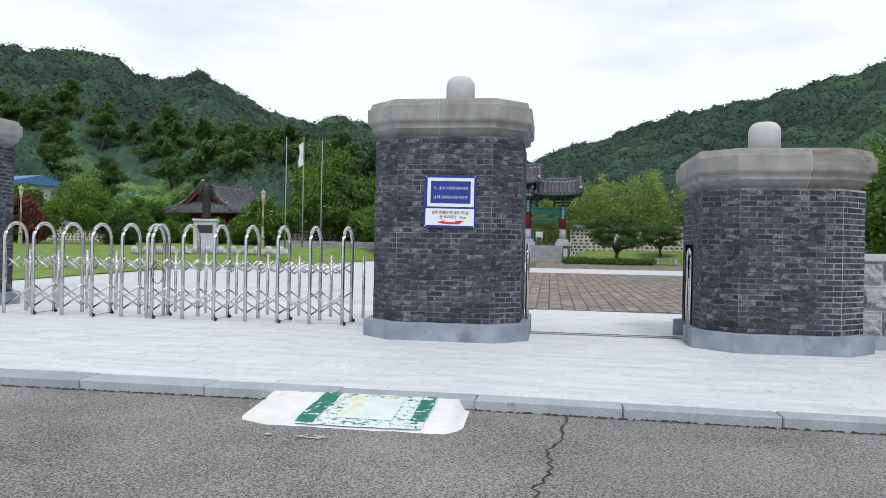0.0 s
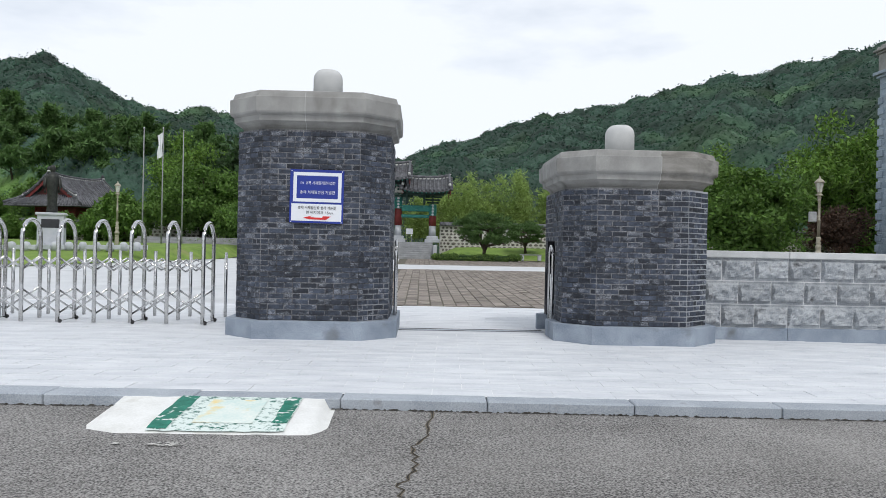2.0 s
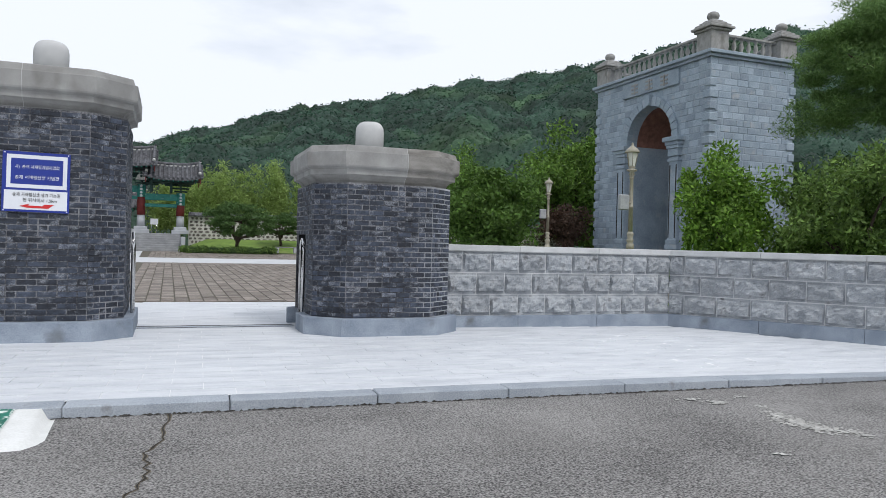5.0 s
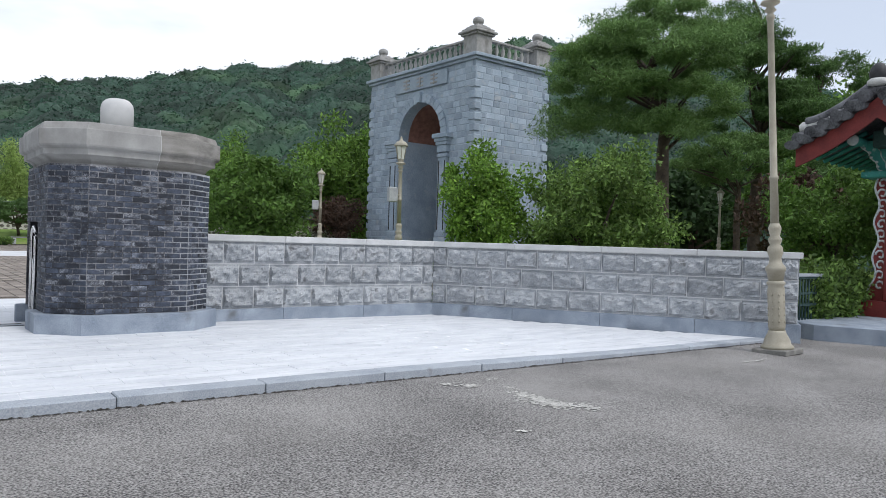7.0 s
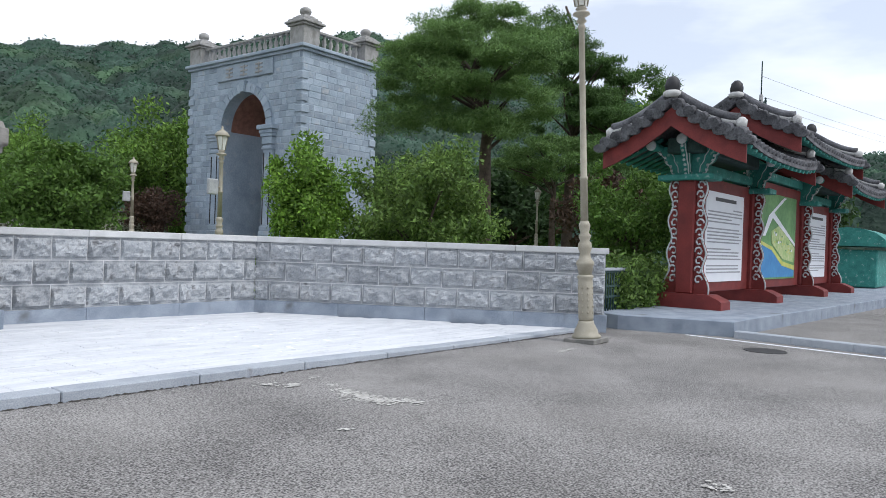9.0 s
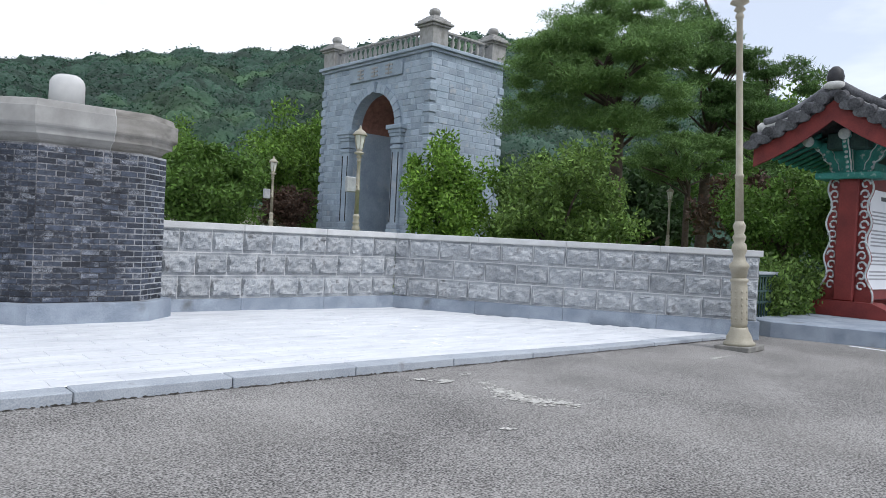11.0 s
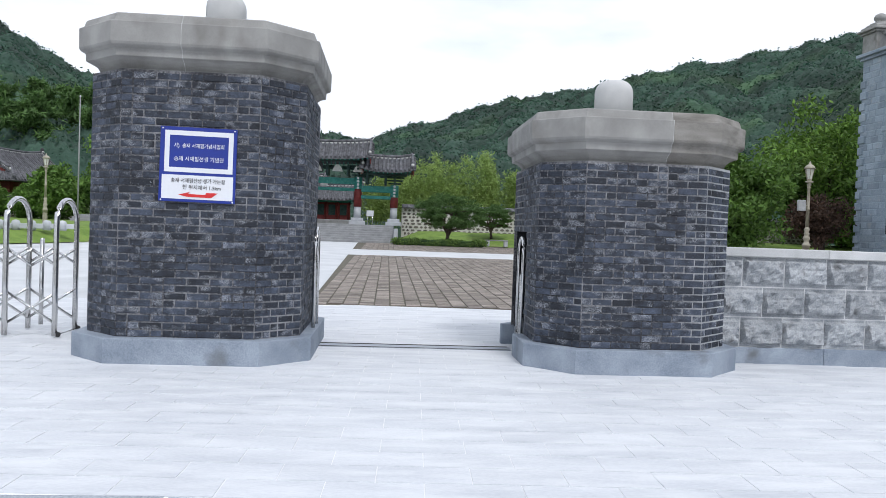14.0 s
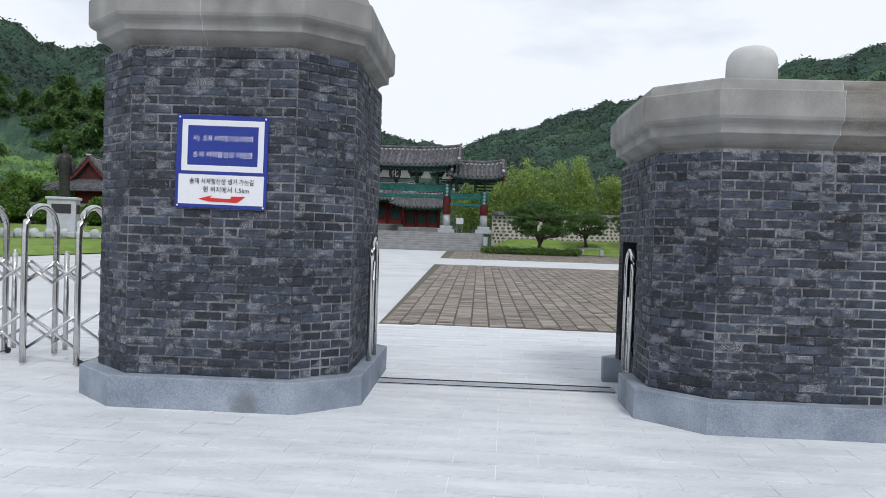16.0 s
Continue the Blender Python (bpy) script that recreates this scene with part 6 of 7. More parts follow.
def fan_bracket(parent, x, y, z0, z1):
    """A fan-shaped carved bracket board edged in white, crossed by a narrower one, under three painted purlin ends."""
    n = 14
    edge = [(0.3 + 0.5 * (k / n) ** 1.25 + 0.06 * abs(math.sin(k / n * 3 * math.pi)), z0 + (z1 - z0) * k / n) for k in range(n + 1)]
    for across in (False, True):
        k0 = 0.62 if across else 1.0
        flat_pts = [(-a * k0, b) for a, b in edge] + [(a * k0, b) for a, b in reversed(edge)]
        bm = bmesh.new()
        put = (lambda a, d, b: (x + a, y + d, b)) if across else (lambda a, d, b: (x + d, y + a, b))
        add_loft(bm, [[put(a, -0.06, b) for a, b in flat_pts], [put(a, 0.06, b) for a, b in flat_pts]])
        bmesh.ops.recalc_face_normals(bm, faces=bm.faces)
        board = part("bracket_board", bm, M_teal, parent, "scalloped teal bracket board")
        for s in (-1, 1):
            bm = bmesh.new()
            add_tube(bm, [put(s * a * k0, -0.065, b) for a, b in edge], 0.016, 5)
            part("white_edge", bm, M_flower, board)
            bm = bmesh.new()
            add_tube(bm, [put(s * a * k0 * 0.6, -0.065, b) for a, b in edge[2:]], 0.012, 5)
            part("white_line", bm, M_flower, board)
    bm = bmesh.new()
    add_lathe(bm, [(0.03, -0.02), (0.036, 0), (0.0, 0.025)], 8)
    bead = mesh_of("white_bead", bm, M_flower)
    for a, b in edge[1::2]:
        for s in (-1, 0, 1):
            part("white_bead", bead, None, parent, at=pose(x - 0.08 if s else x - 0.62 * a - 0.03, y + s * a * 0.96, b, 0, -90, 0))
    for dy, dz in ((-0.72, -0.02), (0.0, 0.1), (0.72, -0.02)):
        bm = bmesh.new()
        add_tube(bm, [(x - 0.55, y + dy, z1 + dz), (x + 0.55, y + dy, z1 + dz)], 0.1, 10)
        purlin = part("purlin", bm, M_teal, parent)
        bm = bmesh.new()
        add_lathe(bm, [(0.0, 0.02), (0.06, 0.02), (0.07, 0.012), (0.115, 0.012), (0.12, -0.03)], 14)
        part("purlin_end", bm, M_flower, purlin, "white painted rosette end", at=pose(x - 0.56, y + dy, z1 + dz, 0, -90, 0))


# ---- notice board house by the road ----
def notice_house():
    t = thing("notice_house", pose(0.06, -0.1, 0.16, 0, 0, -1.5), "red and teal three-bay notice board house with tiled roofs", "notice board")
    XS, Y = (19.1, 23.3, 28.4, 32.4), -4.25
    for x in XS:
        bm = bmesh.new()
        prof = [(-0.92, 0), (0.92, 0), (0.92, 0.18), (0.86, 0.23), (0.62, 0.33), (-0.62, 0.33), (-0.86, 0.23), (-0.92, 0.18)]
        add_loft(bm, [[(x - 0.3, Y + a, b) for a, b in prof], [(x + 0.3, Y + a, b) for a, b in prof]])
        part("foot", bm, M_redwood, t, "chipped red foot beam")
        bm = bmesh.new()
        add_box(bm, (x, Y, 1.65), (0.34, 0.4, 2.65), 0.03)
        part("column", bm, M_redwood, t)
        for s in (-1, 1):
            vs, fs, n = [], [], 24
            for k in range(n + 1):
                u = k / n
                z = 0.33 + 2.58 * u
                w = 0.2 + 0.05 * math.sin(u * 22) + 0.14 * (1 - u) ** 6
                for dx in (-0.05, 0.05):
                    vs += [(x + dx, Y + s * 0.19, z), (x + dx, Y + s * (0.2 + w), z)]
            for k in range(n):
                q = 4 * k
                for a, b in ((0, 1), (1, 3), (3, 2), (2, 0)):
                    fs.append((q + a, q + b, q + 4 + b, q + 4 + a))
            side = part("carved_side", pydata("carved_side", vs, fs, M_redwood), None, t, "carved red side board edged in white")
            bm = bmesh.new()
            add_tube(bm, [(0, s * (0.2 + 0.2 + 0.05 * math.sin(k / 40 * 22) + 0.14 * (1 - k / 40) ** 6) + Y, 0.33 + 2.58 * k / 40) for k in range(41)], 0.022, 5)
            part("white_edge", bm, M_flower, side, at=pose(x - 0.05, 0, 0))
            for k in range(11):
                bm = bmesh.new()
                zc = 0.65 + k * 0.215
                add_tube(bm, [(0, 0.095 * math.cos(a) * (1 - a / 9), 0.11 * math.sin(a) * (1 - a / 9)) for a in [i * 0.55 for i in range(11)]], 0.024, 5)
                part("scroll", bm, M_flower, side, at=pose(x - 0.06, Y + s * 0.3, zc, 0, 0, 0 if k % 2 else 180))
        fan_bracket(t, x, Y, 3.0, 3.72)
        bm = bmesh.new()
        add_box(bm, (x, Y, 2.98), (0.6, 1.3, 0.14), 0.02)
        part("bracket_seat", bm, M_teal, t)
    panels = [(XS[0], XS[1], 0.45, 2.75, "text"), (XS[1], XS[2], 0.45, 3.05, "map"), (XS[2], XS[3], 0.45, 2.75, "text")]
    for a, b, z0, z1, what in panels:
        fr = bmesh.new()
        add_box(fr, ((a + b) / 2, Y, (z0 + z1) / 2 + 0.1), (b - a - 0.35, 0.2, z1 - z0 + 0.45), 0.02)
        fr = part("panel_frame", fr, M_redwood, t)
        bm = bmesh.new()
        add_box(bm, ((a + b) / 2, Y, z1 + 0.5), (b - a - 0.3, 0.3, 0.24), 0.02)
        part("head_beam", bm, M_teal, t)
        w0, w1, h0, h1 = a + 0.75, b - 0.75, z0 + 0.12, z1 + 0.02
        bm = bmesh.new()
        add_box(bm, ((w0 + w1) / 2, Y - 0.11, (h0 + h1) / 2), (w1 - w0, 0.04, h1 - h0))
        pn = part("board", bm, M_white if what == "text" else M_mapgreen, fr, "white board with dark lines of small text" if what == "text" else "painted park map board")
        y = Y - 0.134
        if what == "text":
            rng = random.Random(int(a))
            bm = bmesh.new()
            flat(bm, rect((w0 + w1) / 2 - 0.75, (w0 + w1) / 2 + 0.75, h1 - 0.22, h1 - 0.13), y)
            part("title_bar", bm, M_ink, pn)
            for k in range(20):
                z = h1 - 0.42 - k * (h1 - h0 - 0.55) / 20
                if k in (5, 11, 16):
                    continue
                bm = bmesh.new()
                flat(bm, rect(w0 + 0.12 if k else w1 - 0.8, w1 - rng.choice((0.12, 0.12, 0.3, 0.9)), z, z + 0.035), y)
                part("text_line", bm, M_greyink, pn)
        else:
            mx = lambda u: w0 + (w1 - w0) * u
            mz = lambda v: h0 + (h1 - h0) * v
            for name, mat, pts, off in (
                    ("map_lake", M_mapblue, [(0.02, 0.02), (0.98, 0.02), (0.98, 0.1), (0.6, 0.16), (0.3, 0.34), (0.02, 0.4)], 0.0),
                    ("map_shore", M_mapyellow, [(0.98, 0.1), (0.98, 0.16), (0.62, 0.21), (0.32, 0.38), (0.02, 0.44), (0.02, 0.4), (0.3, 0.34), (0.6, 0.16)], 0.003),
                    ("map_park", M_mappark, [(0.3, 0.42), (0.62, 0.24), (0.95, 0.2), (0.98, 0.38), (0.5, 0.64), (0.28, 0.56)], 0.003),
                    ("map_road", M_white, [(0.05, 0.5), (0.12, 0.5), (0.3, 0.72), (0.98, 0.4), (0.98, 0.44), (0.34, 0.78), (0.68, 0.98), (0.6, 0.98), (0.2, 0.74)], 0.006)):
                bm = bmesh.new()
                flat(bm, [(mx(u), mz(v)) for u, v in pts], y - off)
                part(name, bm, mat, pn)
            rng = random.Random(9)
            for k in range(26):
                u, v = rng.uniform(0.36, 0.88), 0
                v = 0.52 - 0.3 * (u - 0.36) + rng.uniform(-0.1, 0.05)
                bm = bmesh.new()
                flat(bm, rect(mx(u), mx(u + rng.uniform(0.02, 0.05)), mz(v), mz(v + rng.uniform(0.015, 0.03))), y - 0.006)
                part("map_mark", bm, rng.choice((M_mapyellow, M_white, M_mapgreen)), pn)
    # roofs: low, high, low
    for x0, x1, z in ((XS[0] - 1.2, XS[1] + 0.35, 4.38), (XS[1] - 1.3, XS[2] + 1.3, 5.08), (XS[2] - 0.35, XS[3] + 1.4, 4.38)):
        r = part("roof", roof_beam(x0, x1, Y, z), None, t, "grey tiled gable roof with curling eaves")
        tiled_roof(r, x0, x1, Y, z, 1.66, 0.9, 0.28, 0.2, finial=0.8)
    for x0, x1, z in ((XS[1] - 0.2, XS[2] + 0.2, 4.05),):
        bm = bmesh.new()
        add_box(bm, ((x0 + x1) / 2, Y, z + 0.25), (x1 - x0, 0.3, 0.8), 0.02)
        part("upper_beam", bm, M_teal, t)
    return t


def roof_beam(x0, x1, y, z):
    bm = bmesh.new()
    add_box(bm, ((x0 + x1) / 2, y, z - 0.68), (x1 - x0 - 1.6, 0.8, 0.35), 0.03)
    return mesh_of("roof", bm, M_tealdark)


M_greyink = material("grey_print", (0.25, 0.25, 0.27), (0.4, 0.4, 0.42), 30, 0.6, 0.0, 60)
M_mapgreen = material("map_green", (0.06, 0.2, 0.05), (0.16, 0.34, 0.11), 1.5, 0.5, 0.0, 9)
M_mapblue = material("map_blue", (0.02, 0.16, 0.4), (0.05, 0.25, 0.5), 2, 0.5, 0.0, 9)
M_mapyellow = material("map_yellow", (0.42, 0.45, 0.08), (0.55, 0.55, 0.15), 3, 0.5, 0.0, 9)
M_mappark = material("map_park", (0.25, 0.42, 0.12), (0.55, 0.58, 0.3), 6, 0.5, 0.0, 9)
notice_house()

# kerbed plinth of the notice house, road edge line and drain
bm = bmesh.new()
pts = [(15.7, -4.75), (16.4, -6.75), (17.3, -6.75), (60, -9.3), (60, -2.4), (16.4, -2.6)]
add_loft(bm, [[(x, y, -0.3) for x, y in pts], [(x, y, 0.15) for x, y in pts], [(x + (0.02 if x < 20 else 0), y + 0.02, 0.165) for x, y in pts]])
single("board_plinth", bm, M_plinth, "long grey concrete plinth under the notice boards", "plinth", kind="structure")
kerb2 = thing("low_kerb", pose(0, 0, 0), "low concrete kerb curving along the road", "kerb", kind="structure")
for k in range(8):
    bm = bmesh.new()
    add_box(bm, (0.5, 0, -0.1), (0.995, 0.2, 0.22), 0.015)
    part("kerb_stone", bm, M_kerb, kerb2, at=pose(16.35 - 0.09 * k, -6.8 - 0.99 * k, 0, 0, 0, -95.2))
bm = bmesh.new()
add_loft(bm, [[(15.95, -6.0, ROAD_Z + z), (16.05, -6.0, ROAD_Z + z), (15.3, -14, ROAD_Z + z), (15.15, -14, ROAD_Z + z)] for z in (0.0, 0.003)])
single("road_line", bm, M_white, "white painted line at the road edge", "road marking", kind="structure")
bm = bmesh.new()
add_lathe(bm, [(0.33, 0), (0.33, 0.006)], 24, (14.9, -7.7, ROAD_Z), smooth=False)
single("manhole_cover", bm, M_rubber, "round dark iron manhole cover in the asphalt", "manhole cover")

# iron fence between wall and hedge
fence = thing("iron_fence", pose(16.05, -4.25, -0.05), "dark iron fence between the wall and the hedge", "fence")
for k in range(9):
    bm = bmesh.new()
    add_tube(bm, [(0.14 * k, 0.01 * k, 0.02), (0.14 * k, 0.01 * k, 1.02)], 0.016, 6)
    part("bar", bm, M_tealdark, fence)
for z in (0.12, 0.5, 0.72, 1.02):
    bm = bmesh.new()
    add_box(bm, (0.56, 0.04, z), (1.25, 0.045, 0.045), 0.004)
    part("rail", bm, M_tealdark, fence)
bm = bmesh.new()
add_box(bm, (0.56, 0.05, 1.07), (1.25, 0.12, 0.06), 0.01)
part("top_board", bm, M_kerb, fence)

# ---- painted park gate with three bays ----
def park_gate():
    BY = 50.0
    t = thing("park_gate", pose(0, 0, 0), "red pillared three-bay park gate with tiled roofs", "gate building")
    zb = 1.72
    cols = [(-10.8, 5.1), (-7.94, 5.65), (0.04, 5.65), (2.9, 5.1)]
    for x, top in cols:
        bm = bmesh.new()
        add_box(bm, (x, BY, zb + 0.14), (1.25, 1.25, 0.3), 0.03)
        add_box(bm, (x, BY, zb + 0.4), (0.95, 0.95, 0.26), 0.04)
        part("base_stone", bm, M_granite, t, "pale granite base stone")
        bm = bmesh.new()
        add_lathe(bm, [(0.3, zb + 0.5), (0.27, zb + 1.4)], 12, (x, BY, 0))
        part("stone_shoe", bm, M_granite, t)
        bm = bmesh.new()
        add_lathe(bm, [(0.31, zb + 1.4), (0.3, top - 0.7)], 14, (x, BY, 0))
        part("column", bm, M_redwood, t)
        bm = bmesh.new()
        add_lathe(bm, [(0.325, top - 1.15), (0.325, top - 0.2)], 14, (x, BY, 0))
        head = part("column_head", bm, M_teal, t)
        for k in range(4):
            bm = bmesh.new()
            add_lathe(bm, [(0.1, -0.02), (0.1, 0.02)], 8)
            part("painted_flower", bm, M_flower, head, at=pose(x + 0.0, BY - 0.325, top - 1.05 + 0.25 * k, 90, 0, 0))
        bracket_set(t, x, BY, top - 0.2, top + 0.75, 2.4, M_tealdark, tip=False)
    for (x0, z0), (x1, z1) in zip(cols, cols[1:]):
        z = min(z0, z1)
        for zz, h in ((z - 0.55, 0.5), (z - 1.2, 0.26)):
            bm = bmesh.new()
            add_box(bm, ((x0 + x1) / 2, BY, zz), (x1 - x0 - 0.5, 0.3, h), 0.03)
            part("tie_beam", bm, M_teal, t)
        n = 2 if x1 - x0 < 4 else 5
        for k in range(n):
            bm = bmesh.new()
            x = x0 + (x1 - x0) * (k + 0.5) / n
            add_box(bm, (x, BY, z + 0.25), (0.2, 1.6, 0.9), 0.05)
            add_box(bm, (x, BY, z + 0.5), (1.0, 0.2, 0.3), 0.05)
            part("bracket_arm", bm, M_tealdark, t)
    for k in range(6):
        x = -7.94 + 7.98 * k / 5
        bm = bmesh.new()
        wing = [(-0.42, 5.78), (-0.3, 6.05), (-0.14, 6.3), (0.14, 6.3), (0.3, 6.05), (0.42, 5.78)]
        add_loft(bm, [[(x + a, BY - 0.86, b) for a, b in wing], [(x + a, BY - 0.74, b) for a, b in wing]])
        part("bracket_wing", bm, M_roof_pale, t, "white painted bracket wing")
    for x in (-3.95 - 1.3, -3.95 + 1.3):
        bm = bmesh.new()
        add_box(bm, (x, BY, 5.0), (0.6, 0.2, 0.75), 0.1)
        part("carved_panel", bm, M_roof_pale, t)
    pl = bmesh.new()
    add_box(pl, (-3.95, BY - 0.75, 6.05), (2.5, 0.1, 0.72), 0.03)
    pl = part("name_plaque", pl, M_ink, t, "black name plaque with three white characters")
    for k, ch in enumerate("門化開"):
        lettering("lettering", ch, 0.58, M_white, pl, upright(-3.95 + (k - 1) * 0.72, BY - 0.81, 6.05))
    for x0, x1, z, half, rise in ((-8.95, 1.05, 8.0, 2.3, 1.35), (-12.25, -8.2, 7.0, 2.0, 1.15), (0.3, 4.35, 7.0, 2.0, 1.15)):
        bm = bmesh.new()
        add_box(bm, ((x0 + x1) / 2, BY, z - 1.15), (x1 - x0 - 1.0, 1.6, 0.4), 0.03)
        r = part("roof", bm, M_tealdark, t, "grey tiled gable roof")
        tiled_roof(r, x0, x1, BY, z, half, rise, 0.33, 0.25, 0.1, finial=0.4)


park_gate()
M_step = material("grey_step_stone", (0.2, 0.205, 0.21), (0.33, 0.335, 0.34), 2, 0.85, 0.3, 25)
steps = thing("stone_steps", pose(0, 0, 0), "wide grey stone steps up to the painted gate", "steps", kind="structure")
for k in range(8):
    bm = bmesh.new()
    z0 = 0.44 + k * 0.16
    add_box(bm, (-8.6, 44.2 + k * 0.34 + 6, z0 - 0.17), (23.0, 12 - 0.0, 0.66), 0.015)
    part("step", bm, M_step, steps)
bm = bmesh.new()
add_box(bm, (3.05, 45.3, 0.85), (0.3, 2.6, 1.3), 0.04)
part("cheek_stone", bm, M_granite, steps)


# ---- park wall: rubble in white mortar under a tiled coping ----
M_limewall = material("white_lime_wall", (0.5, 0.48, 0.44), (0.66, 0.64, 0.6), 2, 0.9, 0.3, 20)
M_rubble = material("dark_rubble", (0.09, 0.08, 0.07), (0.22, 0.2, 0.18), 3, 0.9, 0.5, 20, spread=0.3, island=True)


def rubble_wall(a, b, z0, z1, label, seed):
    a, b = Vector(a), Vector(b)
    L = (b - a).length
    t = thing("park_wall", Matrix.Translation((a.x, a.y, z0)) @ Matrix.Rotation(math.atan2(b.y - a.y, b.x - a.x), 4, "Z"), label, "wall", kind="structure")
    h = z1 - z0
    bm = bmesh.new()
    add_box(bm, (L / 2, 0.25, h / 2 - 0.3), (L, 0.5, h + 0.6))
    part("core", bm, M_limewall, t)
    rng = random.Random(seed)
    vs, fs = [], []
    z = 0.1
    while z < h - 0.15:
        rh = rng.uniform(0.2, 0.28)
        x = rng.uniform(0, 0.2)
        while x < L - 0.3:
            w = rng.uniform(0.22, 0.5)
            o, n = len(vs), 7
            ph = rng.uniform(0, 6)
            ring0 = [(x + w / 2 + w * 0.42 * math.cos(2 * math.pi * i / n + ph) * rng.uniform(0.8, 1.1), 0, z + rh / 2 + rh * 0.4 * math.sin(2 * math.pi * i / n + ph)) for i in range(n)]
            vs += ring0 + [(x + w / 2 + (p[0] - x - w / 2) * 0.75, -0.06, z + rh / 2 + (p[2] - z - rh / 2) * 0.75) for p in ring0]
            fs += [(o + i, o + (i + 1) % n, o + n + (i + 1) % n, o + n + i) for i in range(n)] + [tuple(o + n + i for i in range(n))]
            x += w + 0.05
        z += rh + 0.03
    part("rubble_stones", pydata("rubble_stones", vs, fs, M_rubble), None, t)["kind"] = "stuff"
    cop = part("coping", coping_bed(L, h), None, t, "dark tiled coping")
    verts, faces = [], []
    bm = bmesh.new()
    add_tube(bm, [(0, -0.05, h + 0.25), (0, -0.5, h + 0.02)], 0.09, 7)
    me = mesh_of("tile", bm, M_roof)
    for k in range(int(L / 0.3)):
        for s in (0,):
            o = len(verts)
            verts.extend((v.co.x + 0.15 + k * 0.3, v.co.y + 0.25, v.co.z) for v in me.vertices)
            faces.extend([o + i for i in f.vertices] for f in me.polygons)
    part("coping_tiles", pydata("coping_tiles", verts, faces, M_roof), None, cop)["kind"] = "stuff"


def coping_bed(L, h):
    bm = bmesh.new()
    prof = [(-0.3, h - 0.02), (0.8, h - 0.02), (0.8, h + 0.05), (0.3, h + 0.3), (0.2, h + 0.3), (-0.3, h + 0.05)]
    add_loft(bm, [[(0, y, z) for y, z in prof], [(L, y, z) for y, z in prof]])
    return mesh_of("coping", bm, M_roof)


rubble_wall((3.6, 52.3), (40, 53.5), 0.9, 3.25, "rubble wall in pale mortar under a tiled coping", 2)
rubble_wall((-70, 54), (-11.0, 53.5), 0.9, 2.85, "long rubble wall with tiled coping behind the lawn", 3)

# ---- red hall behind the gate ----
# darker than the hall's red: shade on the gable put into the colour
M_gable_shaded = material("shaded_red_boards", (0.035, 0.009, 0.008), (0.085, 0.018, 0.015), 3, 0.8, 0.3, 30)


